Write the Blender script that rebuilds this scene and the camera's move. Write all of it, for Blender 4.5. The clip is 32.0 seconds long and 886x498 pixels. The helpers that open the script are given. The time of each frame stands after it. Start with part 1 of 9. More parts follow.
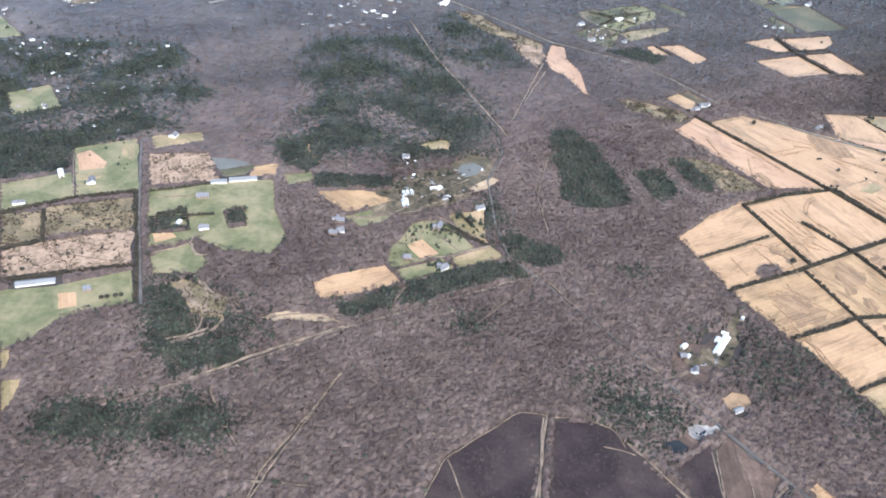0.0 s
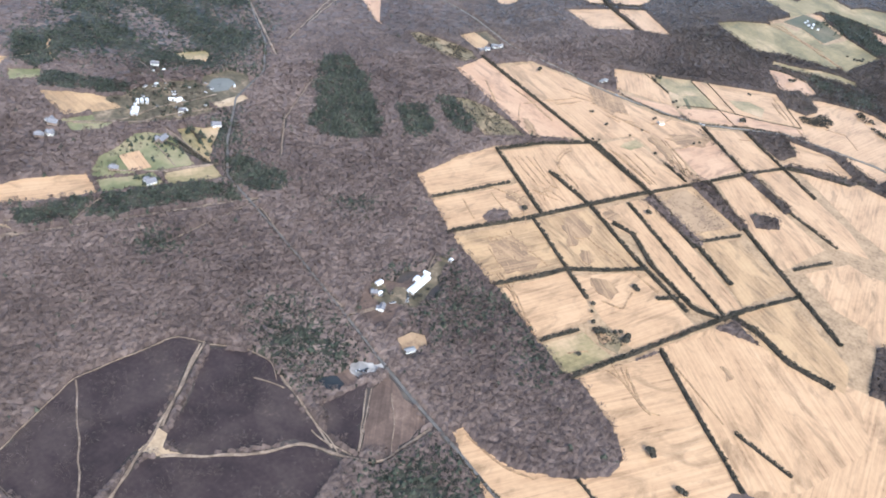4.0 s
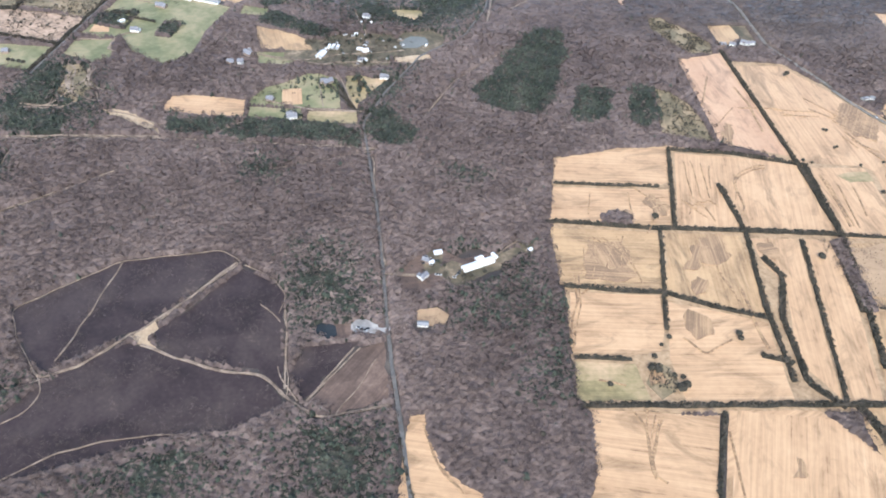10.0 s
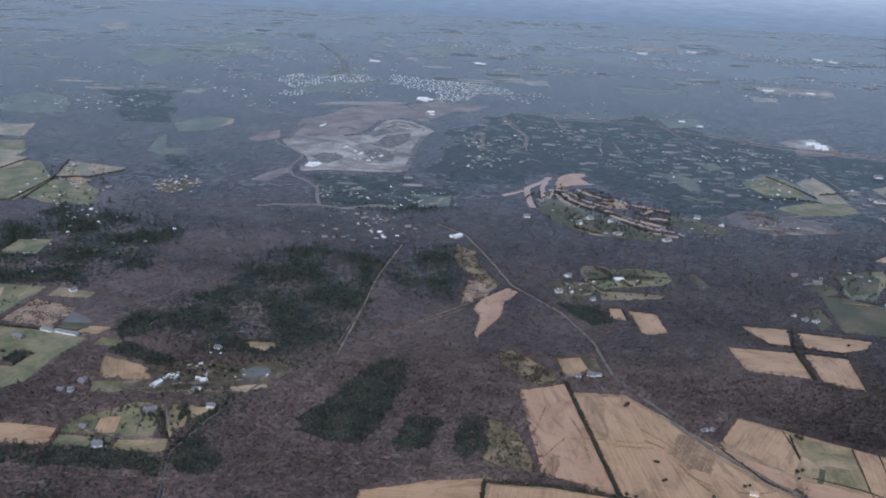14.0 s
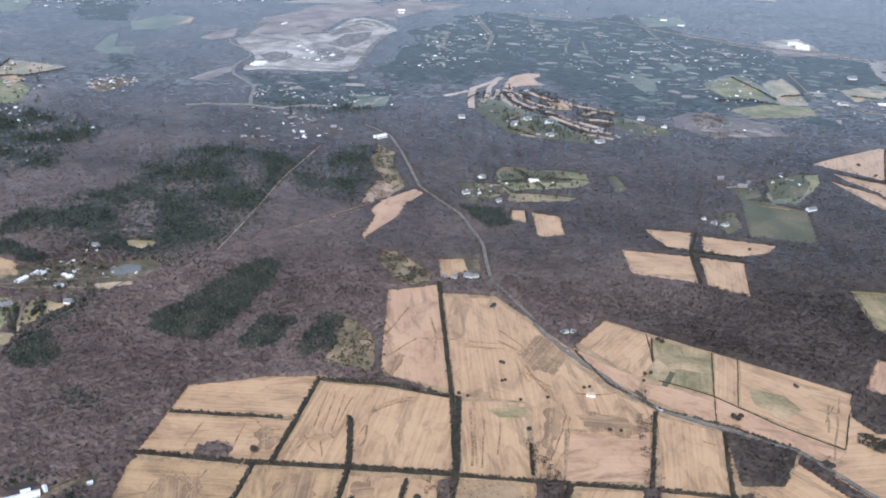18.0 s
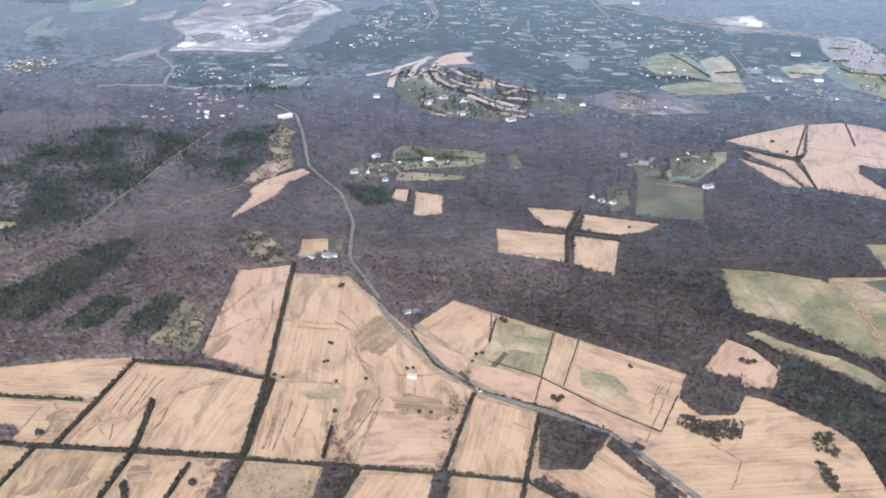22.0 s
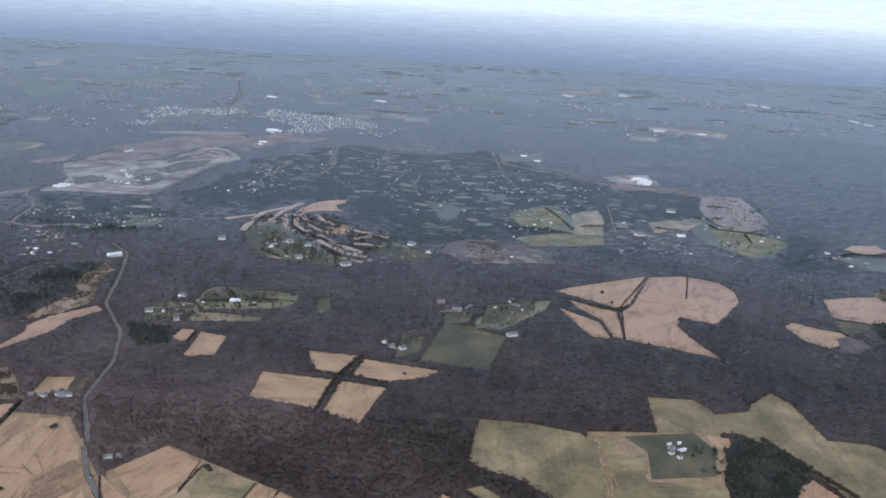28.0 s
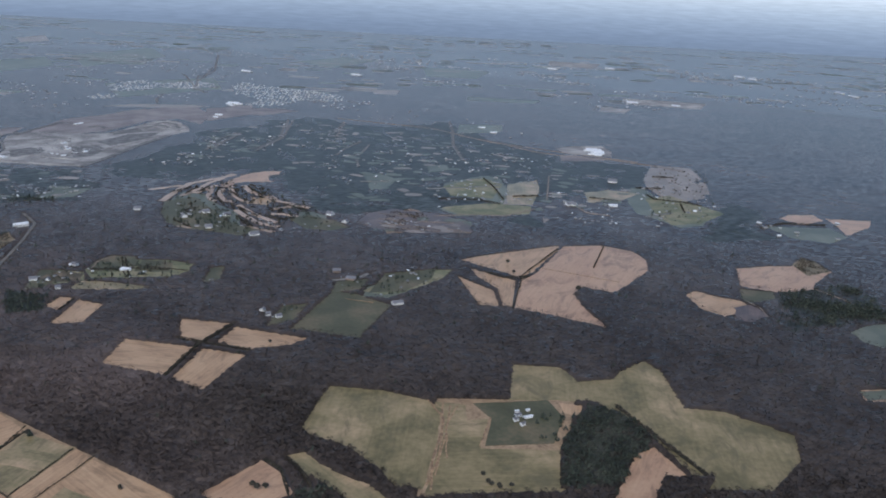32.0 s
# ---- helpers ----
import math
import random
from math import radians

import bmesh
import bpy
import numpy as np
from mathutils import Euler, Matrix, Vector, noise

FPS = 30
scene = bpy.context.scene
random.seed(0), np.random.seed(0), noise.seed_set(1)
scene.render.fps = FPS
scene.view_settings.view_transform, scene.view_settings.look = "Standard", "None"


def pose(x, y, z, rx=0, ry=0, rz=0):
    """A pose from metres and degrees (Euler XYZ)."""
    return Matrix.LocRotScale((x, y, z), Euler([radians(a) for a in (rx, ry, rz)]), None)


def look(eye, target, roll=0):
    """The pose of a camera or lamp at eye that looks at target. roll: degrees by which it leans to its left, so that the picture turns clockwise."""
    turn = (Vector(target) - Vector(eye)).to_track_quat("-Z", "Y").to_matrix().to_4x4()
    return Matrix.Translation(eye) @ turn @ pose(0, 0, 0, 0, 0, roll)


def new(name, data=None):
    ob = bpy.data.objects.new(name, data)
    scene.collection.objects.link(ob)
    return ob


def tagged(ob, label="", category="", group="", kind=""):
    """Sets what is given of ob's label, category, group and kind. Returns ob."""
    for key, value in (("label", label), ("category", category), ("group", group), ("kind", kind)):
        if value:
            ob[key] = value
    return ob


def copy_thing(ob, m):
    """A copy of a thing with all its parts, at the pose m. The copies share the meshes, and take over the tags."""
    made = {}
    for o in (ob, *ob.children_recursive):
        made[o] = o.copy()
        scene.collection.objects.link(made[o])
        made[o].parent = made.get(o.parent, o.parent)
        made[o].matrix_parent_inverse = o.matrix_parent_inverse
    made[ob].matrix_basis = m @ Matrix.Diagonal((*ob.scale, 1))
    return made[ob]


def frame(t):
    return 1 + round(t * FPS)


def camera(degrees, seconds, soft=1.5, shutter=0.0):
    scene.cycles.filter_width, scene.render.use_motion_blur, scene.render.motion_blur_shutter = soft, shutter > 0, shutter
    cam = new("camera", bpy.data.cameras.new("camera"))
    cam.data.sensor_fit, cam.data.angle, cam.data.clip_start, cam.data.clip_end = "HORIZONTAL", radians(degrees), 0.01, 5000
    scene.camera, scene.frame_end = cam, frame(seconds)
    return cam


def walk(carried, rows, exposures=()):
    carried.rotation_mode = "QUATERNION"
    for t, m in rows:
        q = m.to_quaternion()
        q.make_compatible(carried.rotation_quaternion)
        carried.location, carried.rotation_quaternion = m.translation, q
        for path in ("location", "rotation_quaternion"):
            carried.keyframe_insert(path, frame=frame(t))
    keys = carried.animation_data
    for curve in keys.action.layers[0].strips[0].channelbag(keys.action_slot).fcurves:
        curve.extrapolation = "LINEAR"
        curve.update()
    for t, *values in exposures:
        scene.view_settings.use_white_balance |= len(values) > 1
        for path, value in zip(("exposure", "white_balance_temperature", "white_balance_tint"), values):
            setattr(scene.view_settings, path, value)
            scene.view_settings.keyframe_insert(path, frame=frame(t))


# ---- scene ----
cam = camera(56.5, 32.0, soft=1.8)
METRES, EYE, TILT, LEAN, TURN = 1080.0, 367.05, -35.916, -2.956, 0.0
ROWS = [
    (0.0, 0.0, 0.0, 0.0, -0.0, 0.0, -0.0),
    (0.5, 0.015, 0.0012, -0.001, 0.37, -0.14, -1.1),
    (1.0, 0.031, 0.0017, -0.0019, -2.03, -0.54, -2.91),
    (1.5, 0.0482, 0.0038, -0.0029, -6.07, -1.18, -3.4),
    (2.0, 0.0641, 0.0052, -0.003, -8.17, -2.24, -2.65),
    (2.5, 0.0794, 0.0079, -0.0034, -9.75, -3.0, -2.56),
    (4.5, 0.1453, 0.0191, -0.0029, -3.8, -4.0, -6.32),
    (5.0, 0.16, 0.0224, -0.0024, -0.99, -4.25, -7.34),
    (5.5, 0.1756, 0.0261, -0.0017, 3.11, -4.99, -7.97),
    (6.0, 0.1923, 0.0311, -0.0003, 8.35, -7.1, -8.85),
    (6.5, 0.2079, 0.0366, 0.0007, 12.48, -10.89, -9.9),
    (7.0, 0.2235, 0.0406, 0.0016, 15.31, -12.74, -11.21),
    (7.5, 0.2376, 0.0458, 0.0026, 16.85, -12.36, -11.94),
    (8.0, 0.2528, 0.0508, 0.004, 17.8, -10.9, -12.53),
    (8.5, 0.2685, 0.0569, 0.0055, 18.85, -9.75, -13.28),
    (9.0, 0.2832, 0.0632, 0.0077, 19.93, -9.4, -13.97),
    (9.5, 0.2978, 0.0689, 0.0097, 21.26, -9.22, -14.74),
    (10.0, 0.3114, 0.0745, 0.0118, 22.63, -8.81, -15.56),
    (10.5, 0.3263, 0.0818, 0.0144, 24.37, -8.17, -16.42),
    (11.0, 0.3403, 0.089, 0.017, 26.22, -7.54, -15.81),
    (11.5, 0.3549, 0.0948, 0.02, 27.85, -5.92, -14.92),
    (12.0, 0.3673, 0.1026, 0.0235, 28.19, -0.49, -14.7),
    (12.5, 0.3807, 0.1102, 0.027, 27.46, 5.82, -14.89),
    (13.0, 0.3953, 0.118, 0.0307, 26.23, 10.05, -15.14),
    (13.5, 0.408, 0.1273, 0.0351, 24.5, 13.17, -15.67),
    (14.0, 0.4218, 0.1335, 0.0387, 22.91, 14.49, -15.82),
    (14.5, 0.4339, 0.1414, 0.0417, 22.18, 14.96, -15.52),
    (16.5, 0.4861, 0.173, 0.057, 24.04, 17.43, -15.88),
    (17.0, 0.4974, 0.1815, 0.0609, 24.09, 16.19, -16.04),
    (17.5, 0.5098, 0.1901, 0.0653, 24.6, 11.45, -16.36),
    (18.0, 0.5235, 0.1982, 0.0689, 24.88, 7.59, -16.58),
    (18.5, 0.5358, 0.2063, 0.0725, 25.01, 5.8, -17.35),
    (19.0, 0.5482, 0.215, 0.0767, 25.34, 3.44, -18.17),
    (19.5, 0.5596, 0.2225, 0.0799, 25.77, 2.17, -17.56),
    (20.0, 0.5722, 0.232, 0.0844, 26.26, 2.54, -16.31),
    (20.5, 0.5847, 0.2394, 0.0883, 26.41, 3.13, -15.74),
    (21.0, 0.5974, 0.247, 0.092, 26.66, 3.47, -15.64),
    (21.5, 0.6082, 0.2557, 0.0952, 26.44, 4.47, -16.1),
    (22.0, 0.6205, 0.2637, 0.0993, 25.78, 6.39, -16.33),
    (22.5, 0.6342, 0.2715, 0.1035, 25.15, 9.32, -15.98),
    (23.0, 0.646, 0.2809, 0.1078, 24.46, 12.15, -15.93),
    (23.5, 0.6579, 0.2888, 0.1114, 23.79, 13.83, -16.25),
    (24.0, 0.669, 0.2971, 0.115, 23.37, 14.25, -16.11),
    (24.5, 0.6813, 0.3047, 0.1187, 23.13, 14.17, -16.06),
    (25.0, 0.6943, 0.3136, 0.1228, 23.1, 14.08, -16.02),
    (25.5, 0.7062, 0.3221, 0.1267, 22.96, 13.8, -16.2),
    (26.0, 0.719, 0.3293, 0.1301, 23.12, 14.41, -16.81),
    (26.5, 0.7294, 0.3378, 0.1343, 23.43, 15.88, -17.14),
    (28.5, 0.779, 0.3696, 0.1502, 25.25, 17.42, -17.63),
    (29.0, 0.7904, 0.3771, 0.154, 25.79, 16.29, -17.38),
    (29.5, 0.8031, 0.3859, 0.1581, 26.0, 16.15, -17.51),
    (30.0, 0.8155, 0.3936, 0.162, 26.06, 15.79, -17.72),
    (30.5, 0.8279, 0.4014, 0.1655, 26.1, 15.54, -17.88),
    (31.0, 0.8387, 0.4093, 0.1694, 26.09, 15.46, -17.94),
    (31.5, 0.8512, 0.4167, 0.1728, 26.02, 15.43, -17.79),
    (32.0, 0.8641, 0.4257, 0.1772, 25.94, 15.56, -17.75),
]
EXPOSURES = [(0.0, 1.53, 5940, 7), (9.0, 1.5, 5910, 6), (11.5, 1.31, 5940, 6), (12.0, 1.18, 5840, 7), (13.0, 0.8, 5700, 9), (14.5, -0.2, 5600, 9), (16.5, -0.4, 5500, 9), (17.3, 0.02, 5800, 9), (18.0, 0.9, 5870, 8), (19.0, 1.14, 5850, 7), (21.0, 1.2, 5850, 7), (22.0, 1.21, 5800, 8), (23.0, 0.4, 5680, 9), (24.0, 0.02, 5750, 9), (25.0, 0.15, 5750, 9), (26.0, 0.22, 5750, 9), (29.0, 0.05, 5850, 9), (30.0, -0.13, 5800, 9), (32.0, -0.08, 5800, 9)]
walk(cam, [(t, pose(0, 0, EYE, TILT, LEAN, TURN) @ pose(METRES * x, METRES * y, METRES * z, 90 + pitch, roll, yaw)) for t, x, y, z, yaw, pitch, roll in ROWS], EXPOSURES)

# ---- sky and sun: a thin high overcast with a veiled sun ----
world = bpy.data.worlds.new("sky")
scene.world = world
world.use_nodes = True
wn, wl = world.node_tree.nodes, world.node_tree.links
sky = wn.new("ShaderNodeTexSky")
sky.sky_type, sky.sun_disc = "NISHITA", False
sky.sun_elevation, sky.sun_rotation = radians(42), radians(160)
sky.air_density, sky.dust_density, sky.ozone_density = 1.0, 2.4, 1.5
SKY = 0.12
wn["Background"].inputs["Strength"].default_value = 1.0
# low over the horizon the sky turns into the blue haze that hides the farthest land
way = wn.new("ShaderNodeTexCoord")
split = wn.new("ShaderNodeSeparateXYZ")
wl.new(way.outputs["Generated"], split.inputs["Vector"])
stretch = wn.new("ShaderNodeMapping")
stretch.inputs["Scale"].default_value = (30.0, 30.0, 420.0)
wl.new(way.outputs["Generated"], stretch.inputs["Vector"])
streaks = wn.new("ShaderNodeTexNoise")
streaks.inputs["Scale"].default_value, streaks.inputs["Detail"].default_value = 1.6, 8.0
wl.new(stretch.outputs["Vector"], streaks.inputs["Vector"])
lift = wn.new("ShaderNodeMapRange")
for key, v in (("From Min", -0.12), ("From Max", 0.08)):
    lift.inputs[key].default_value = v
wl.new(split.outputs["Z"], lift.inputs["Value"])
haze = wn.new("ShaderNodeValToRGB")
els = haze.color_ramp.elements
HAZE = [(0.0, (0.16, 0.20, 0.27)), (0.28, (0.215, 0.268, 0.36)), (0.37, (0.265, 0.325, 0.43)), (0.45, (0.36, 0.43, 0.54)), (0.53, (0.51, 0.585, 0.685)), (0.58, (0.64, 0.71, 0.79)), (0.63, (0.82, 0.88, 0.95)), (0.75, (0.82, 0.89, 0.98)), (1.0, (0.61, 0.73, 0.92))]
for k, (p, c) in enumerate(HAZE):
    e = els[k] if k < 2 else els.new(p)
    e.position, e.color = p, (*c, 1)
wl.new(lift.outputs["Result"], haze.inputs["Fac"])
speck = wn.new("ShaderNodeMapRange")
for key, v in (("From Min", 0.35), ("From Max", 0.75), ("To Min", 0.92), ("To Max", 1.1)):
    speck.inputs[key].default_value = v
wl.new(streaks.outputs["Fac"], speck.inputs["Value"])
low = wn.new("ShaderNodeVectorMath")
low.operation = "SCALE"
wl.new(haze.outputs["Color"], low.inputs[0])
wl.new(speck.outputs["Result"], low.inputs["Scale"])
share = wn.new("ShaderNodeMapRange")
for key, v in (("From Min", 0.03), ("From Max", 0.22)):
    share.inputs[key].default_value = v
wl.new(split.outputs["Z"], share.inputs["Value"])
near_sky = wn.new("ShaderNodeVectorMath")
near_sky.operation = "SCALE"
near_sky.inputs["Scale"].default_value = SKY
wl.new(sky.outputs["Color"], near_sky.inputs[0])
both = wn.new("ShaderNodeMix")
both.data_type = "RGBA"
wl.new(share.outputs["Result"], both.inputs["Factor"])
wl.new(low.outputs["Vector"], both.inputs[6])
wl.new(near_sky.outputs["Vector"], both.inputs[7])
wl.new(both.outputs[2], wn["Background"].inputs["Color"])
sun = new("sun", bpy.data.lights.new("sun", "SUN"))
sun.data.energy, sun.data.angle, sun.data.color = 1.3, radians(30), (1.0, 0.95, 0.88)
sun.matrix_world = look((0, 0, 0), (-0.34, 0.94, -0.9))

# ---- materials ----
def material(name, stops, scale, fine=6.0, rough=0.28, bump=0.0, rows=0.0, row_mix=0.25, gloss=0.3, stain=None, sheen=0.0, detail=6.0, coords="Object", depth=1.0, patch=0.0, thin=0.0, crowns=0.0, other=None):
    """An earthy surface: colour stops over broad and fine noise, drill rows every so many metres, relief."""
    m = bpy.data.materials.new(name)
    m.use_nodes = True
    n, l = m.node_tree.nodes, m.node_tree.links
    b = n["Principled BSDF"]
    b.inputs["Roughness"].default_value = rough
    b.inputs["Specular IOR Level"].default_value = gloss
    b.inputs["Sheen Weight"].default_value = sheen
    b.inputs["Sheen Roughness"].default_value = 0.5
    b.inputs["Sheen Tint"].default_value = (0.62, 0.72, 0.9, 1)
    co = n.new("ShaderNodeTexCoord")
    broad, small = n.new("ShaderNodeTexNoise"), n.new("ShaderNodeTexNoise")
    broad.inputs["Scale"].default_value, broad.inputs["Detail"].default_value = 1.0 / scale, detail
    small.inputs["Scale"].default_value, small.inputs["Detail"].default_value = 1.0 / (scale / fine), 4.0
    mix = n.new("ShaderNodeMix")
    mix.inputs[0].default_value = 0.4
    l.new(co.outputs[coords], broad.inputs["Vector"])
    l.new(co.outputs[coords], small.inputs["Vector"])
    l.new(broad.outputs["Fac"], mix.inputs[2])
    l.new(small.outputs["Fac"], mix.inputs[3])
    value = mix.outputs[0]
    if patch:
        wide = n.new("ShaderNodeTexNoise")
        wide.inputs["Scale"].default_value, wide.inputs["Detail"].default_value = 1.0 / patch, 3.0
        l.new(co.outputs[coords], wide.inputs["Vector"])
        over = n.new("ShaderNodeMix")
        over.inputs[0].default_value = 0.45
        l.new(value, over.inputs[2])
        l.new(wide.outputs["Fac"], over.inputs[3])
        value = over.outputs[0]
    if rows:
        drawn = n.new("ShaderNodeMapping")
        drawn.inputs["Scale"].default_value = (0.012, 1.0 / rows, 1.0)
        wave = n.new("ShaderNodeTexNoise")
        wave.inputs["Scale"].default_value, wave.inputs["Detail"].default_value, wave.inputs["Roughness"].default_value = 1.0, 5.0, 0.7
        l.new(co.outputs["Object"], drawn.inputs["Vector"])
        l.new(drawn.outputs["Vector"], wave.inputs["Vector"])
        blend = n.new("ShaderNodeMix")
        blend.inputs[0].default_value = row_mix
        l.new(value, blend.inputs[2])
        l.new(wave.outputs["Fac"], blend.inputs[3])
        value = blend.outputs[0]
    if crowns:
        # every crown has a tint of its own
        own, shift = n.new("ShaderNodeAttribute"), n.new("ShaderNodeMath")
        own.attribute_name = "tint"
        off = n.new("ShaderNodeMath")
        off.operation, off.inputs[1].default_value = "SUBTRACT", 0.5
        shift.operation, shift.inputs[1].default_value = "MULTIPLY_ADD", crowns
        l.new(own.outputs["Fac"], off.inputs[0])
        l.new(off.outputs[0], shift.inputs[0])
        l.new(value, shift.inputs[2])
        value = shift.outputs[0]
    ramp = n.new("ShaderNodeValToRGB")
    els = ramp.color_ramp.elements
    for i, (p, c) in enumerate(stops):
        e = els[i] if i < 2 else els.new(p)
        e.position, e.color = p, (*c, 1)
    l.new(value, ramp.inputs["Fac"])
    colour = ramp.outputs["Color"]
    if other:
        # a dark woods colour gives way by place to a paler one
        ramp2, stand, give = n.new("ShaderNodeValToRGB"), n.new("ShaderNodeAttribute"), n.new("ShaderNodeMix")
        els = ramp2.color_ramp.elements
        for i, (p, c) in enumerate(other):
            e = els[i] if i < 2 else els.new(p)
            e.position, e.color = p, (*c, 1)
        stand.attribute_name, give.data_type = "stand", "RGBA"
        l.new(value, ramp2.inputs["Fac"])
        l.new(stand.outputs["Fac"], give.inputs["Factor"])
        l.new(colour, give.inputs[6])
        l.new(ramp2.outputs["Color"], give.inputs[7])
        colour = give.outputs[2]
    if stain:
        # damp and churned streaks that run along the rows
        drawn2, blot, cut, soil = n.new("ShaderNodeMapping"), n.new("ShaderNodeTexNoise"), n.new("ShaderNodeMapRange"), n.new("ShaderNodeMix")
        drawn2.inputs["Scale"].default_value = (0.022, 0.055, 1.0)
        blot.inputs["Scale"].default_value, blot.inputs["Detail"].default_value, blot.inputs["Roughness"].default_value = 1.0, 7.0, 0.68
        blot.inputs["Distortion"].default_value = 1.2
        for key, v in (("From Min", 0.49), ("From Max", 0.66), ("To Max", 0.8)):
            cut.inputs[key].default_value = v
        soil.data_type = "RGBA"
        soil.inputs[7].default_value = (*stain, 1)
        l.new(co.outputs[coords], drawn2.inputs["Vector"])
        l.new(drawn2.outputs["Vector"], blot.inputs["Vector"])
        l.new(blot.outputs["Fac"], cut.inputs["Value"])
        l.new(cut.outputs["Result"], soil.inputs["Factor"])
        l.new(colour, soil.inputs[6])
        colour = soil.outputs[2]
    l.new(colour, b.inputs["Base Color"])
    if thin:
        # thin twigs and needles let light through from behind
        veil, blend2 = n.new("ShaderNodeBsdfTranslucent"), n.new("ShaderNodeMixShader")
        blend2.inputs[0].default_value = thin
        l.new(colour, veil.inputs["Color"])
        l.new(b.outputs["BSDF"], blend2.inputs[1])
        l.new(veil.outputs["BSDF"], blend2.inputs[2])
        l.new(blend2.outputs["Shader"], n["Material Output"].inputs["Surface"])
    if bump:
        bp = n.new("ShaderNodeBump")
        bp.inputs["Strength"].default_value, bp.inputs["Distance"].default_value = bump, depth
        l.new(small.outputs["Fac"], bp.inputs["Height"])
        l.new(bp.outputs["Normal"], b.inputs["Normal"])
    return m


M_FLOOR = material("far_open_land", [(0.36, (0.040, 0.035, 0.030)), (0.46, (0.062, 0.052, 0.045)), (0.54, (0.085, 0.070, 0.061)), (0.62, (0.17, 0.145, 0.115)), (0.72, (0.27, 0.225, 0.17))], 70, fine=5, rough=0.25, gloss=0.27, patch=320)
# the other stops are a brighter copy, blended in by place to offset exposure
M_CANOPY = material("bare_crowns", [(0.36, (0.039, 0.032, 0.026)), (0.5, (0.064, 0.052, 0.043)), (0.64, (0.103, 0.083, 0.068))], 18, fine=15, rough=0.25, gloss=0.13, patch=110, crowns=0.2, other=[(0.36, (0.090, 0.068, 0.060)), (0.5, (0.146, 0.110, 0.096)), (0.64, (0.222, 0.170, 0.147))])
M_CANOPY_GREEN = material("far_evergreen_crowns", [(0.36, (0.025, 0.027, 0.020)), (0.50, (0.045, 0.047, 0.036)), (0.64, (0.076, 0.075, 0.058))], 18, fine=5, rough=0.3, gloss=0.09, crowns=0.2)
M_STUBBLE = material("corn_stubble", [(0.38, (0.241, 0.147, 0.086)), (0.43, (0.444, 0.281, 0.159)), (0.53, (0.551, 0.357, 0.206)), (0.68, (0.620, 0.428, 0.262))], 30, fine=8, rows=2.2, row_mix=0.5, gloss=0.22, patch=70, stain=(0.23, 0.15, 0.085))
M_PINK = material("tilled_field", [(0.38, (0.306, 0.181, 0.110)), (0.44, (0.491, 0.301, 0.183)), (0.66, (0.620, 0.411, 0.259))], 26, fine=8, rows=2.4, row_mix=0.35, gloss=0.22, patch=70, stain=(0.22, 0.135, 0.085))
M_WEEDY = material("weedy_field", [(0.36, (0.212, 0.135, 0.078)), (0.44, (0.366, 0.237, 0.129)), (0.53, (0.488, 0.322, 0.176)), (0.68, (0.567, 0.393, 0.221))], 16, fine=7, rows=2.6, row_mix=0.4, patch=40, stain=(0.15, 0.105, 0.065), gloss=0.2)
M_LAWN = material("spring_grass", [(0.31, (0.091, 0.106, 0.050)), (0.42, (0.156, 0.160, 0.080)), (0.50, (0.225, 0.213, 0.115)), (0.59, (0.313, 0.268, 0.157)), (0.70, (0.383, 0.299, 0.183))], 22, fine=5, gloss=0.14, patch=44, rough=0.4)
M_GRASS = material("meadow_grass", [(0.34, (0.075, 0.074, 0.042)), (0.50, (0.115, 0.109, 0.062)), (0.66, (0.21, 0.165, 0.10))], 30, fine=8, gloss=0.14, patch=50, rough=0.4)
M_PASTURE = material("pale_pasture", [(0.41, (0.185, 0.152, 0.074)), (0.47, (0.29, 0.232, 0.117)), (0.54, (0.40, 0.296, 0.163)), (0.60, (0.52, 0.364, 0.22))], 30, fine=9, rows=3.0, row_mix=0.22, patch=60, stain=(0.16, 0.125, 0.065))
M_BURN = material("burned_ground", [(0.38, (0.027, 0.020, 0.018)), (0.48, (0.049, 0.034, 0.032)), (0.60, (0.073, 0.054, 0.047)), (0.64, (0.134, 0.098, 0.074))], 14, fine=6, patch=45)
M_BRUSH = material("brushy_clearing", [(0.34, (0.09, 0.075, 0.055)), (0.44, (0.24, 0.17, 0.115)), (0.52, (0.40, 0.28, 0.195)), (0.68, (0.54, 0.39, 0.28))], 12, fine=4, rows=3.0, row_mix=0.25, rough=0.4, gloss=0.15)
M_DIRT = material("bare_dirt", [(0.30, (0.30, 0.21, 0.13)), (0.50, (0.46, 0.34, 0.22)), (0.72, (0.58, 0.45, 0.31))], 9, fine=5, rough=0.4, gloss=0.15)
M_GRAVEL = material("crushed_stone", [(0.40, (0.20, 0.19, 0.182)), (0.50, (0.345, 0.325, 0.305)), (0.60, (0.53, 0.50, 0.465))], 26, fine=7, rough=0.6, gloss=0.08, patch=60)
M_ROAD = material("worn_asphalt", [(0.30, (0.165, 0.155, 0.145)), (0.50, (0.225, 0.212, 0.198)), (0.72, (0.30, 0.283, 0.262))], 8, fine=6, rough=0.6, gloss=0.1)
M_TRACK = material("dirt_track", [(0.38, (0.150, 0.112, 0.084)), (0.50, (0.245, 0.186, 0.138)), (0.62, (0.36, 0.28, 0.21))], 7, fine=5, rough=0.4, gloss=0.15)
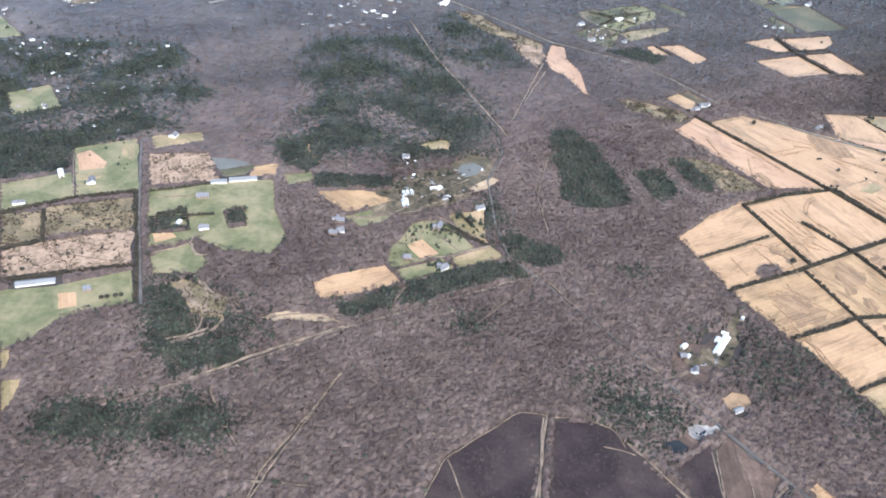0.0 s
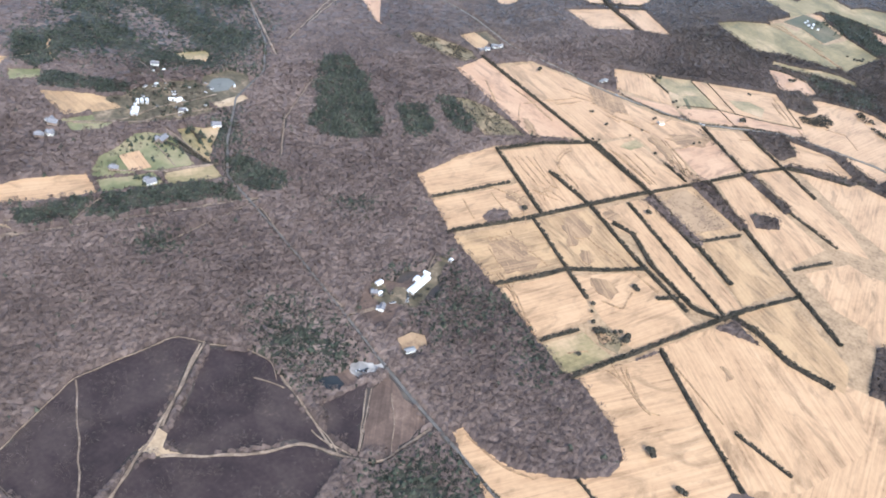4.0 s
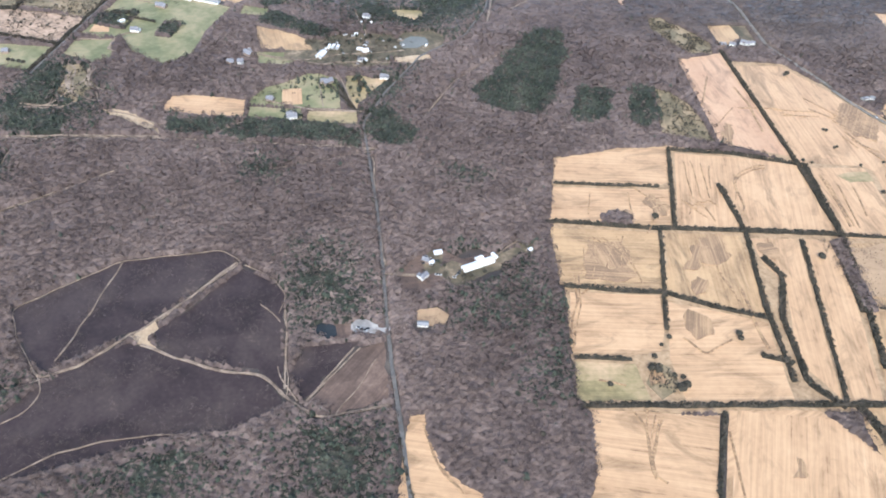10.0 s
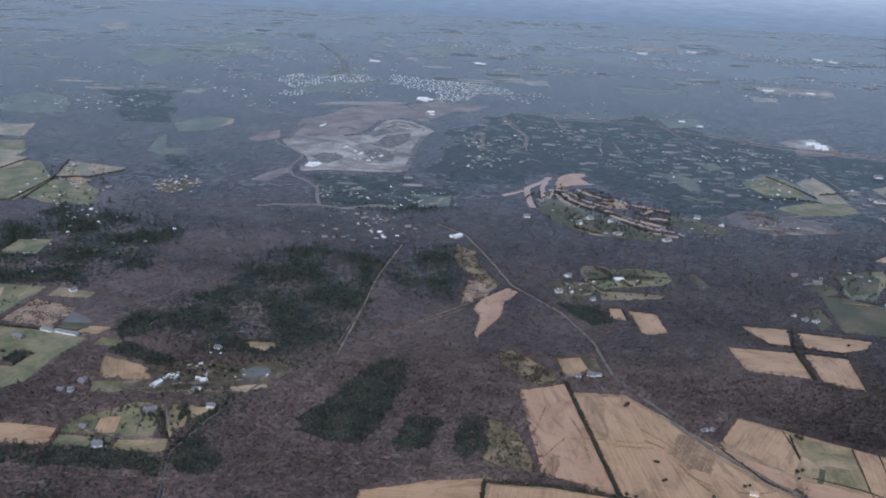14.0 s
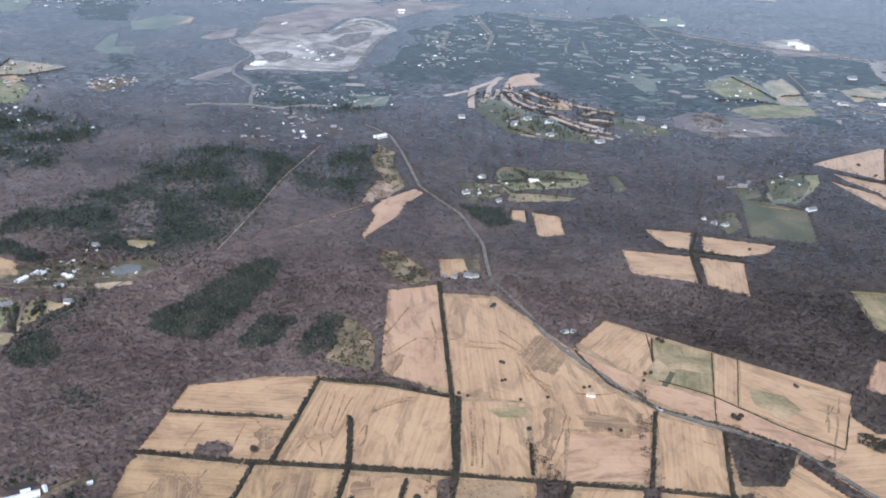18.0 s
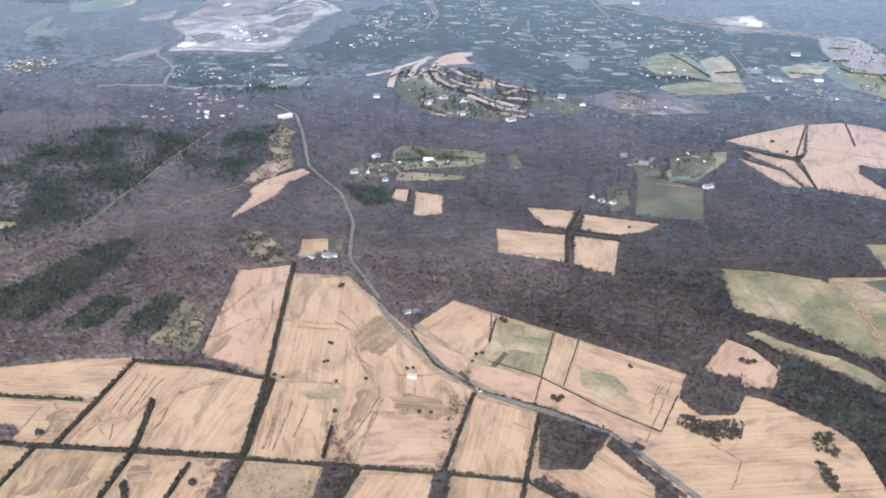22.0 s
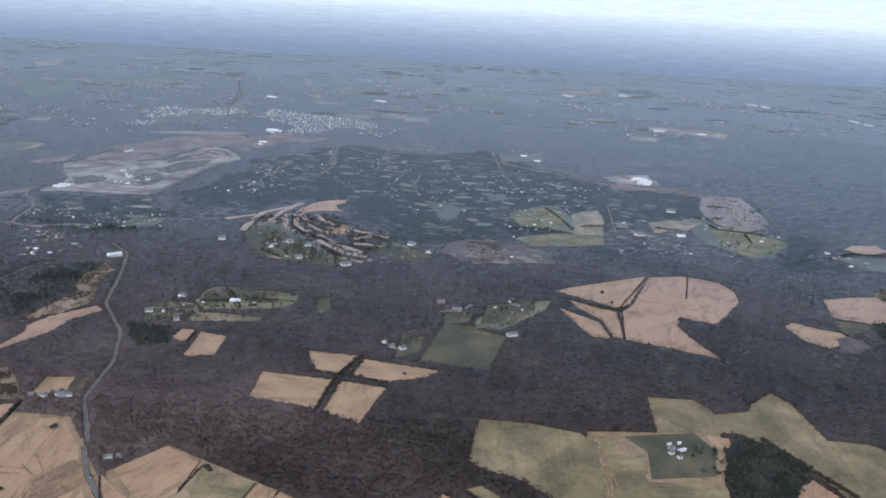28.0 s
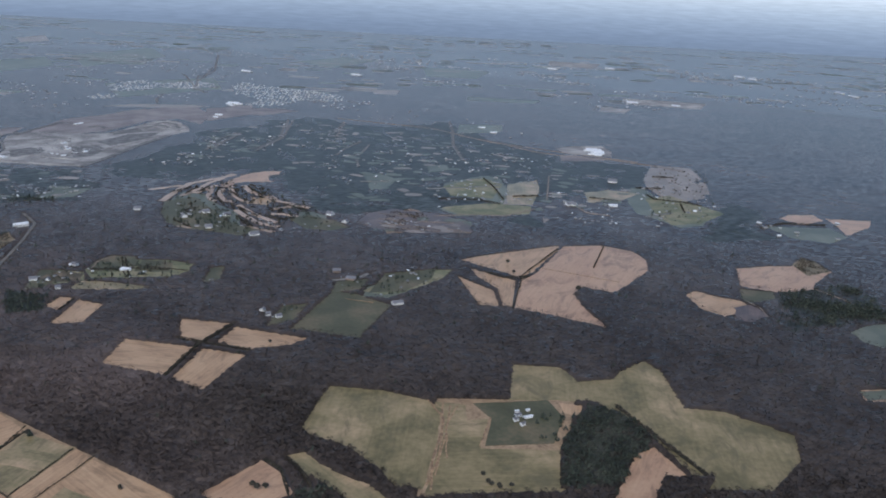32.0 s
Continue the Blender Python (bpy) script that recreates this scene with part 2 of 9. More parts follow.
# dark and bright copies again, as for the crowns
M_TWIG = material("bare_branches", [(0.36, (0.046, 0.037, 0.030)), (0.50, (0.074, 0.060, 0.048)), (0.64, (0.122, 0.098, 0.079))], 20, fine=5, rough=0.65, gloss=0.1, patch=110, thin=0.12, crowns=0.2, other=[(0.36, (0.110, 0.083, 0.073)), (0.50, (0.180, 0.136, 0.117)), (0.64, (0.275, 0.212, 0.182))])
M_PALE = material("pale_branches", [(0.30, (0.131, 0.108, 0.101)), (0.50, (0.192, 0.159, 0.144)), (0.70, (0.282, 0.236, 0.212))], 14, fine=6, rough=0.65, gloss=0.1, thin=0.12)
M_NEEDLE = material("evergreen_needles", [(0.30, (0.033, 0.040, 0.032)), (0.50, (0.063, 0.074, 0.056)), (0.72, (0.112, 0.118, 0.088))], 18, fine=6, rough=0.6, gloss=0.1, thin=0.15)
M_HEDGE = material("hedge_growth", [(0.30, (0.034, 0.033, 0.025)), (0.50, (0.067, 0.060, 0.046)), (0.72, (0.129, 0.104, 0.078))], 8, fine=4, rough=0.7, gloss=0.2, thin=0.15)
M_WATER = material("pond_water", [(0.3, (0.15, 0.15, 0.135)), (0.7, (0.20, 0.198, 0.175))], 20, rough=0.2, gloss=0.2)
M_BOG = material("dark_bog_water", [(0.3, (0.022, 0.025, 0.026)), (0.7, (0.04, 0.044, 0.045))], 8, rough=0.1, gloss=0.4)
M_SLATE = material("dark_quarry_stone", [(0.36, (0.115, 0.114, 0.112)), (0.50, (0.20, 0.195, 0.19)), (0.64, (0.31, 0.30, 0.288))], 14, fine=5, gloss=0.06, rough=0.6)
M_RUT = material("churned_soil", [(0.40, (0.21, 0.135, 0.082)), (0.50, (0.33, 0.215, 0.125)), (0.60, (0.48, 0.315, 0.175))], 6, fine=4, rough=0.4, gloss=0.15)
M_WHITE = material("white_siding", [(0.30, (0.72, 0.72, 0.70)), (0.70, (0.84, 0.84, 0.82))], 3, fine=4, rough=0.6)
M_WHITE_ROOF = material("white_metal_roof", [(0.30, (0.70, 0.72, 0.74)), (0.70, (0.86, 0.87, 0.88))], 4, fine=4, rough=0.35)
M_GREY_ROOF = material("grey_shingles", [(0.30, (0.13, 0.13, 0.14)), (0.70, (0.26, 0.26, 0.28))], 2, fine=4, rough=0.8)
M_METAL_ROOF = material("grey_metal_roof", [(0.30, (0.20, 0.205, 0.21)), (0.70, (0.32, 0.325, 0.33))], 4, fine=4, rough=0.35)
M_BROWN_ROOF = material("brown_shingles", [(0.30, (0.16, 0.12, 0.10)), (0.70, (0.30, 0.24, 0.20))], 2, fine=4, rough=0.8)
M_TAN_ROOF = material("rusty_tan_roof", [(0.30, (0.42, 0.30, 0.20)), (0.70, (0.62, 0.48, 0.34))], 2, fine=4, rough=0.7)
M_BRICK = material("dull_brick_wall", [(0.30, (0.24, 0.18, 0.15)), (0.70, (0.34, 0.27, 0.23))], 1, fine=4)
M_OLIVE = material("olive_meadow", [(0.41, (0.155, 0.13, 0.066)), (0.47, (0.245, 0.198, 0.1)), (0.54, (0.335, 0.26, 0.14)), (0.61, (0.46, 0.335, 0.195))], 34, fine=7, rows=3.0, row_mix=0.15, patch=75, stain=(0.16, 0.135, 0.075), gloss=0.14, rough=0.4)
M_GLASS = material("dark_window", [(0.30, (0.02, 0.025, 0.03)), (0.70, (0.04, 0.045, 0.05))], 2, rough=0.1, gloss=0.6)
M_PAINT = material("car_paint", [(0.30, (0.55, 0.56, 0.58)), (0.70, (0.8, 0.8, 0.8))], 4, rough=0.3, gloss=0.5)
M_DARK_PAINT = material("dark_car_paint", [(0.30, (0.05, 0.055, 0.07)), (0.70, (0.09, 0.1, 0.12))], 4, rough=0.3, gloss=0.5)
M_TYRE = material("tyre_rubber", [(0.30, (0.02, 0.02, 0.02)), (0.70, (0.04, 0.04, 0.04))], 1)
M_BARK = material("tree_bark", [(0.30, (0.10, 0.085, 0.07)), (0.70, (0.2, 0.17, 0.14))], 1)
# white walls of far homes, greyed in colour to imitate haze
M_PALE_WALL = material("haze_dulled_wall", [(0.30, (0.30, 0.30, 0.30)), (0.70, (0.42, 0.42, 0.42))], 3)
M_MARGIN = material("rank_field_margin", [(0.36, (0.25, 0.172, 0.104)), (0.50, (0.37, 0.253, 0.150)), (0.64, (0.47, 0.33, 0.20))], 10, fine=4, rough=0.4, gloss=0.15)
M_YARD = material("trodden_yard", [(0.34, (0.068, 0.060, 0.040)), (0.46, (0.105, 0.090, 0.060)), (0.56, (0.165, 0.130, 0.088)), (0.66, (0.31, 0.235, 0.16))], 11, fine=4, gloss=0.12, rough=0.5, patch=22)
M_TWIG_WEST = material("grey_branches", [(0.40, (0.097, 0.081, 0.070)), (0.50, (0.149, 0.120, 0.104)), (0.60, (0.213, 0.178, 0.148))], 20, fine=5, rough=0.65, gloss=0.1, patch=110, thin=0.12)
M_LANE = material("narrow_lane_asphalt", [(0.30, (0.096, 0.092, 0.088)), (0.50, (0.140, 0.132, 0.124)), (0.72, (0.208, 0.196, 0.180))], 8, fine=6, rough=0.6, gloss=0.1)
# grass and stubble for far land, with distance haze mixed into the colour
M_HAZED_GREEN = material("haze_dulled_grass", [(0.36, (0.095, 0.103, 0.068)), (0.50, (0.145, 0.150, 0.10)), (0.64, (0.21, 0.205, 0.142))], 40, fine=5, rough=0.3, gloss=0.2, patch=90)
M_HAZED_TAN = material("haze_dulled_stubble", [(0.36, (0.20, 0.16, 0.125)), (0.50, (0.30, 0.24, 0.19)), (0.64, (0.40, 0.32, 0.26))], 40, fine=5, rough=0.3, gloss=0.22, patch=90)
M_THICKET = material("brown_thicket", [(0.36, (0.060, 0.041, 0.032)), (0.46, (0.105, 0.072, 0.055)), (0.55, (0.165, 0.112, 0.085)), (0.64, (0.27, 0.19, 0.145))], 9, fine=5, rows=2.5, row_mix=0.3, patch=30)
M_SPOIL = material("quarry_spoil", [(0.38, (0.16, 0.133, 0.122)), (0.50, (0.26, 0.215, 0.195)), (0.62, (0.37, 0.31, 0.28))], 30, fine=6, rough=0.4, gloss=0.15, patch=70)
M_FAIRWAY = material("pale_dormant_turf", [(0.36, (0.33, 0.235, 0.17)), (0.50, (0.47, 0.345, 0.255)), (0.64, (0.58, 0.45, 0.35))], 16, fine=5, gloss=0.12, patch=40)
M_SCRUB = material("scrubby_grass", [(0.36, (0.100, 0.085, 0.051)), (0.46, (0.179, 0.145, 0.087)), (0.56, (0.299, 0.225, 0.136)), (0.66, (0.462, 0.335, 0.212))], 10, fine=4, rows=3.0, row_mix=0.25, patch=30, rough=0.4, gloss=0.14)
M_CHURN = material("churned_field_soil", [(0.40, (0.19, 0.124, 0.078)), (0.47, (0.27, 0.177, 0.107)), (0.53, (0.36, 0.236, 0.138)), (0.60, (0.45, 0.295, 0.168))], 10, fine=6, rows=1.6, row_mix=0.5, patch=26, rough=0.4, gloss=0.15)
M_MOTTLE = material("weedy_stubble", [(0.36, (0.15, 0.098, 0.065)), (0.43, (0.26, 0.175, 0.11)), (0.49, (0.36, 0.245, 0.148)), (0.64, (0.45, 0.31, 0.19))], 5, fine=5, patch=30, rough=0.4, gloss=0.15)


# ---- the plan: outlines on the ground in metres ----
FIELDS, HEDGES, ROADS, TRACKS, PINES, MIXEDS, WOODS, PONDS, BENCHS, CUTS, FAIRWAYS, UNDERS = [], [], [], [], [], [], [], [], [], [], [], []
FIELDS.append(("margin", [(653.8, 971.6), (665.6, 980.1), (743.1, 1031.8), (769.1, 956.5), (703.2, 901.5), (720.5, 861.3), (710.9, 854.7), (683.2, 915.0)]))
FIELDS.append(("margin", [(204.6, 536.3), (272.1, 593.7), (364.2, 626.3), (398.8, 558.4), (437.9, 448.1), (439.7, 416), (303.3, 339.8), (282.7, 368.2), (258.5, 417.8), (228.7, 471)]))
FIELDS.append(("margin", [(242.7, 721.3), (324.2, 761.1), (482.8, 682.7), (527.9, 686.1), (573.4, 684.3), (572.9, 671.3), (569.2, 644.9), (548.8, 628), (560, 574.2), (422.2, 481.5), (397.3, 544.1), (356.7, 621), (305.5, 615.5)]))
FIELDS.append(("margin", [(406.8, 724.7), (413.2, 773.6), (594.2, 773.9), (597.8, 703.1), (593.6, 685.6), (483.2, 683.7)]))
FIELDS.append(("margin", [(461.7, 584.1), (555.3, 629.3), (646.1, 581.3), (498.2, 342.6), (454.3, 373.2), (425.1, 414.2)]))
FIELDS.append(("stubble", [(206.1, 534.9), (223.5, 552.6), (241.7, 571.8), (272.3, 590.6), (284.6, 551.2), (281.2, 544.8), (215.6, 511.2)]))
FIELDS.append(("stubble", [(217.2, 504.9), (281.5, 539.2), (287.5, 543.6), (299.3, 506.1), (278.1, 496.5), (227.4, 472.1)]))
FIELDS.append(("stubble", [(279, 586.7), (318.2, 604.4), (361.8, 619.4), (397, 556.7), (339.6, 524.3), (303.6, 508.8)]))
FIELDS.append(("weedy", [(230.5, 463.7), (293.5, 495.7), (310.9, 445.7), (289.8, 436.8), (255.2, 420.2)]))
FIELDS.append(("weedy", [(297.7, 497.6), (341.6, 519.3), (371.1, 456.7), (343.1, 450.4), (314.2, 447.2)]))
FIELDS.append(("stubble", [(347.7, 520.5), (375.2, 536), (418.7, 414.6), (393.2, 430.1), (375.8, 488.8), (359.5, 501.3)]))
FIELDS.append(("stubble", [(379.6, 538), (397.7, 547.2), (415.7, 496.9), (439, 424.4), (422.9, 414)]))
FIELDS.append(("stubble", [(262.9, 416.2), (311.1, 441.1), (321.6, 415), (324.1, 398.6), (306.6, 385.3), (280.5, 373.2)]))
FIELDS.append(("stubble", [(316.9, 438.3), (341.4, 444.8), (372.6, 450.6), (396.9, 400.4), (345.9, 371), (329.7, 396.4)]))
FIELDS.append(("pasture", [(284.3, 368.3), (313.3, 383), (329.8, 363.8), (294, 343.2)]))
FIELDS.append(("stubble", [(303, 342.4), (363.3, 371.7), (383.4, 286.1), (387.2, 262.7), (292.2, 229.3), (246.2, 234.7), (222.5, 293.2), (229.4, 297.8), (238.7, 285), (256.1, 273), (288, 269.3), (310.6, 273.8), (319.9, 284.6), (319, 305.4), (310.6, 325.7)]))
FIELDS.append(("stubble", [(367, 377.1), (409.5, 400.9), (433.9, 392.1), (471.2, 368.9), (561.3, 327.6), (501.8, 239.7), (439.3, 236.9), (392.3, 261.1), (384.8, 286.5)]))
FIELDS.append(("stubble", [(370.8, 379.1), (418.2, 399), (449.5, 380.9), (493.9, 349.8), (485.6, 308.8), (424.1, 272.4), (389.7, 271.3)]))
FIELDS.append(("pink", [(245.1, 719.6), (273.5, 750.7), (354.1, 627.1), (330.7, 621.8), (305.3, 617)]))
FIELDS.append(("stubble", [(290, 735.5), (323.4, 755.8), (365.1, 736.1), (409.2, 705.1), (447.4, 684), (481, 680), (485.8, 657.3), (438.7, 629.9), (403.9, 642.1), (362.1, 623.2)]))
FIELDS.append(("stubble", [(364.6, 618), (404.2, 640), (439.7, 575.1), (405.7, 554)]))
FIELDS.append(("stubble", [(409.7, 640.8), (435, 637.2), (455.6, 583.7), (441.9, 576.6)]))
FIELDS.append(("pink", [(441.8, 629.3), (485.6, 655.8), (500.3, 610.9), (456.7, 584.4)]))
FIELDS.append(("stubble", [(485.6, 674.3), (525.9, 680.5), (543.2, 625.4), (507.5, 608.9)]))
FIELDS.append(("weedy", [(400.8, 545.9), (442.5, 570), (467.7, 516.6), (419.9, 494.7)]))
FIELDS.append(("stubble", [(547.9, 632), (568.8, 646.4), (572.7, 675.5), (608.5, 657.7), (617.6, 622.4), (588.5, 617.6)]))
FIELDS.append(("stubble", [(408.3, 731.5), (413.9, 772), (451.6, 768.9), (463.4, 735.2), (461.8, 712.4), (436.1, 720.1)]))
FIELDS.append(("pink", [(404.7, 723.2), (434.2, 714.2), (462.4, 711.1), (465.7, 692.2), (441.4, 697.8)]))
FIELDS.append(("pasture", [(454.5, 766.1), (497.8, 773.7), (511.2, 720.6), (466.3, 714), (464.7, 736.2)]))
FIELDS.append(("stubble", [(499.1, 773.7), (517.7, 770.8), (529.7, 716.6), (512.3, 719.8)]))
FIELDS.append(("stubble", [(518.4, 771.3), (557.2, 773.9), (594.4, 772.5), (597.2, 706.6), (530.2, 716.2)]))
FIELDS.append(("pink", [(465.7, 706.8), (512.6, 717.6), (530.9, 713.7), (597.2, 702.7), (592.9, 689.5), (525.5, 688), (473.4, 691.4)]))
FIELDS.append(("stubble", [(384, 963.1), (428.5, 982.6), (437, 937.3), (416.9, 934.5)]))
FIELDS.append(("stubble", [(438, 979.9), (507.5, 999.5), (502.3, 975.4), (482.2, 952.6), (447.8, 946.5)]))
FIELDS.append(("stubble", [(382.2, 905.3), (443.7, 929.4), (461.4, 876.3), (407.7, 860.7)]))
FIELDS.append(("stubble", [(447.9, 931.1), (487.2, 942.5), (506.2, 876.4), (470, 876.4)]))
FIELDS.append(("grass", [(450.7, 1102.4), (472.7, 1111), (519.5, 1107.7), (541.3, 1025.2), (479.8, 1004)]))
FIELDS.append(("lawn", [(469.5, 1132.7), (494.8, 1217.9), (516.3, 1178.5), (506.7, 1120.8), (483.2, 1109.1)]))
FIELDS.append(("pink", [(927.8, 1189.9), (946.8, 1203.9), (976, 1213.2), (976.7, 1190.4), (933.8, 1168.3)]))
FIELDS.append(("lawn", [(-107, 1179.1), (-71, 1216.8), (-50.2, 1165.5), (-81.8, 1125.4)]))
FIELDS.append(("scrub", [(199.7, 777), (228.7, 779.5), (252.2, 769.1), (263.1, 762.1), (268.4, 745.2), (253.1, 732.8), (237.1, 739.6), (209.8, 758)]))
FIELDS.append(("weedy", [(250.5, 792.3), (268.5, 806.1), (283.5, 786.3), (275.4, 767.2), (266.8, 767.1)]))
FIELDS.append(("yard", [(268.5, 806.1), (282.3, 812.5), (298.5, 784.7), (288.8, 777.4)]))
FIELDS.append(("scrub", [(240.6, 664.7), (253.2, 666.2), (272, 656.3), (283.6, 643.2), (303.9, 614.2), (264.5, 604)]))
FIELDS.append(("lawn", [(-340.6, 572.4), (-292.1, 594.6), (-275.2, 556.4), (-323, 531.4)]))
FIELDS.append(("lawn", [(-303.3, 635.1), (-254.7, 657.3), (-228.4, 568.7), (-273.9, 556.5)]))
FIELDS.append(("pink", [(-297.6, 624.6), (-288.3, 632.5), (-267.7, 612.7), (-267.9, 603.2), (-286.2, 597.9)]))
FIELDS.append(("pasture", [(-265.6, 642.7), (-254.7, 645.8), (-245.7, 615.7), (-260.1, 628.1)]))
FIELDS.append(("pasture", [(-285.7, 589.6), (-267.8, 595.8), (-264.8, 586.9), (-282.1, 580.9)]))
FIELDS.append(("lawn", [(-171.4, 607.9), (-141.5, 620.1), (-149.9, 603.2), (-167.1, 598.9)]))
FIELDS.append(("scrub", [(-291.8, 541.8), (-230.1, 560.9), (-217.1, 517.8), (-277.9, 501.3)]))
FIELDS.append(("scrub", [(-321.7, 528.3), (-293, 536.1), (-279.2, 498.3), (-304.4, 487.9)]))
FIELDS.append(("brush", [(-301.5, 481.1), (-276.5, 495.6), (-217.1, 514.7), (-205.2, 474.2), (-260, 457.2), (-289.3, 452.7)]))
FIELDS.append(("lawn", [(-303.4, 433.1), (-248, 445.9), (-203.2, 466.3), (-194.1, 440.1), (-214.5, 426.7), (-233.9, 408.3), (-251.1, 388.2), (-276.2, 373.9)]))
FIELDS.append(("stubble", [(-243.8, 436.9), (-232.2, 439.5), (-224.6, 420.2), (-235.5, 416.7)]))
FIELDS.append(("pasture", [(-258.1, 380), (-251.7, 381.4), (-246.8, 365.5), (-249.8, 360.5)]))
FIELDS.append(("pasture", [(-246.8, 353.5), (-234.6, 356.5), (-232.3, 342.6), (-234.8, 325.7)]))
FIELDS.append(("pasture", [(-244.9, 663.6), (-200.8, 674.4), (-195.9, 657.7), (-235.5, 637.4)]))
FIELDS.append(("brush", [(-238.6, 631), (-186.3, 637.9), (-170.1, 593.2), (-222.9, 577.9)]))
FIELDS.append(("lawn", [(-222.3, 574.5), (-162.4, 590.2), (-123.6, 597.1), (-114.7, 550.9), (-100.1, 514.4), (-108.9, 490.5), (-143.9, 493), (-170.6, 509.2), (-180.3, 497.5), (-198.8, 492.6)]))
FIELDS.append(("lawn", [(-194.7, 482.4), (-172.2, 501.7), (-150, 478), (-156, 465.5), (-186.5, 460.8)]))
FIELDS.append(("weedy", [(-143.9, 617), (-123.4, 625.6), (-122.2, 602.8), (-145.6, 600.8)]))
FIELDS.append(("stubble", [(3.9, 668), (22.1, 678.4), (24.6, 659.4), (4.1, 657.5)]))
FIELDS.append(("lawn", [(-404.7, 734.5), (-370.4, 757.6), (-341.9, 710.5), (-380.3, 689)]))
FIELDS.append(("burn", [(-3.1, 246.9), (6.7, 275.4), (19.4, 308.4), (69.9, 347.2), (79.8, 338.1), (63.1, 265.6), (44.3, 224.4), (28.3, 227.8)]))
FIELDS.append(("burn", [(85.3, 338.8), (116, 335.7), (139.7, 300.3), (160.3, 272.9), (144.7, 279.3), (84.5, 264.1), (74.2, 272)]))
FIELDS.append(("burn", [(66.8, 260.9), (146.4, 276.4), (164.3, 270.1), (151, 242.5), (130.6, 228.9), (74.4, 165.4), (50.9, 168.9), (39.4, 166.6), (48.4, 217.7)]))
FIELDS.append(("burn", [(150.5, 304.8), (175.3, 323.5), (171.5, 273.6), (154.8, 286.4)]))
FIELDS.append(("dirt", [(63.4, 265.3), (68.5, 280.5), (75, 276.9), (74.4, 267.8), (84.5, 264.1), (70.6, 263.2)]))
FIELDS.append(("gravel", [(164.2, 334.7), (178.9, 339), (180.2, 331.1), (163.8, 326)]))
FIELDS.append(("lawn", [(-1236.5, 1312.9), (-1261.7, 1408.3), (-1159.5, 1419.3), (-1011.8, 1264.1), (-1100.3, 1223.4)]))
FIELDS.append(("stubble", [(469.4, 582.7), (503, 601.6), (516.9, 556.3), (537.6, 506.7), (486.9, 471.8), (474.8, 518.4)]))
FIELDS.append(("stubble", [(515.6, 609.3), (548.4, 621.4), (556.4, 590.1), (573.5, 537.1), (575.4, 502.3), (550.4, 510.5), (527.6, 557.9)]))
FIELDS.append(("stubble", [(557.5, 627.8), (620.9, 612.3), (649.1, 586.2), (598.9, 505.1), (582.1, 542.3), (569.1, 592.1)]))
FIELDS.append(("weedy", [(421.1, 491.5), (461.1, 505.3), (484.5, 451.3), (440.9, 426.5)]))
FIELDS.append(("weedy", [(427, 414.4), (472.8, 437.8), (483.8, 429.4), (501, 376.6), (486.4, 351.9), (454.3, 373.2), (434.3, 395.3)]))
FIELDS.append(("stubble", [(506.4, 472.6), (552.4, 492.1), (574.8, 466.2), (540.8, 411.4), (515.1, 433.7)]))
FIELDS.append(("pasture", [(-1024.1, 1966.3), (-943.7, 2292.3), (-742.5, 2130.8), (-786.1, 1824)]))
FIELDS.append(("weedy", [(-479.5, 2459.5), (-410.9, 2505.3), (-362.4, 2414.3), (-417.9, 2383.2)]))
FIELDS.append(("pasture", [(-208.1, 2546), (-23.5, 2642.3), (-11.1, 2573.9), (-174.3, 2482.4)]))
FIELDS.append(("weedy", [(141.9, 2669.7), (224.6, 2686.2), (236.8, 2598.1), (172.2, 2583.4)]))
FIELDS.append(("gravel", [(122.1, 2903.1), (351.5, 2992), (368.7, 2847.9), (175.8, 2789.4)]))
FIELDS.append(("pasture", [(-1146.3, 2909.4), (-1164.8, 3217.9), (-1001.2, 3223.1), (-922.8, 2824.9)]))
FIELDS.append(("weedy", [(-2478.6, 2648.2), (-2542, 2827.4), (-2276.7, 2667), (-2274.8, 2537.5)]))
FIELDS.append(("pasture", [(-747.8, 3153.7), (-504.9, 3239), (-424.8, 2995.3), (-572.6, 2903.1)]))
FIELDS.append(("lawn", [(-1689, 2045), (-1725.2, 2274.3), (-1469.2, 2132.2), (-1403.8, 1898.5)]))
FIELDS.append(("pasture", [(-1721.1, 2361.3), (-1838.6, 2819.4), (-1520.5, 2618.9), (-1396.7, 2181.3)]))
FIELDS.append(("gravel", [(-569.5, 3920), (-357.3, 3985.1), (-297.4, 3751.7), (-480.3, 3711.2)]))
FIELDS.append(("yard", [(217.3, 442.3), (227.8, 444.7), (231.2, 434.8), (224, 434)]))
FIELDS.append(("stubble", [(502, 1271.9), (514.1, 1300), (537.8, 1340.8), (567.8, 1393.5), (574.5, 1393.2), (589.3, 1280), (580.2, 1261.2), (555, 1264.7)]))
FIELDS.append(("pink", [(576.5, 1397.7), (611.6, 1432.1), (653, 1434), (677.3, 1412.4), (690.9, 1374.9), (689, 1315.2), (684.4, 1279.4), (652.3, 1275.6), (651, 1251.5), (676.8, 1218.4), (715.1, 1184.4), (660.6, 1180.6), (620.4, 1175.2), (590.1, 1246.6), (591.9, 1282)]))
FIELDS.append(("stubble", [(525.6, 1222.8), (580.3, 1206.8), (607.4, 1168.9), (588, 1161.5), (558.9, 1190.1)]))
FIELDS.append(("stubble", [(525.4, 1253.2), (561.1, 1250.7), (585.1, 1249.2), (615.4, 1178.7), (608, 1173.1), (581.4, 1211.8), (545.1, 1233.6)]))
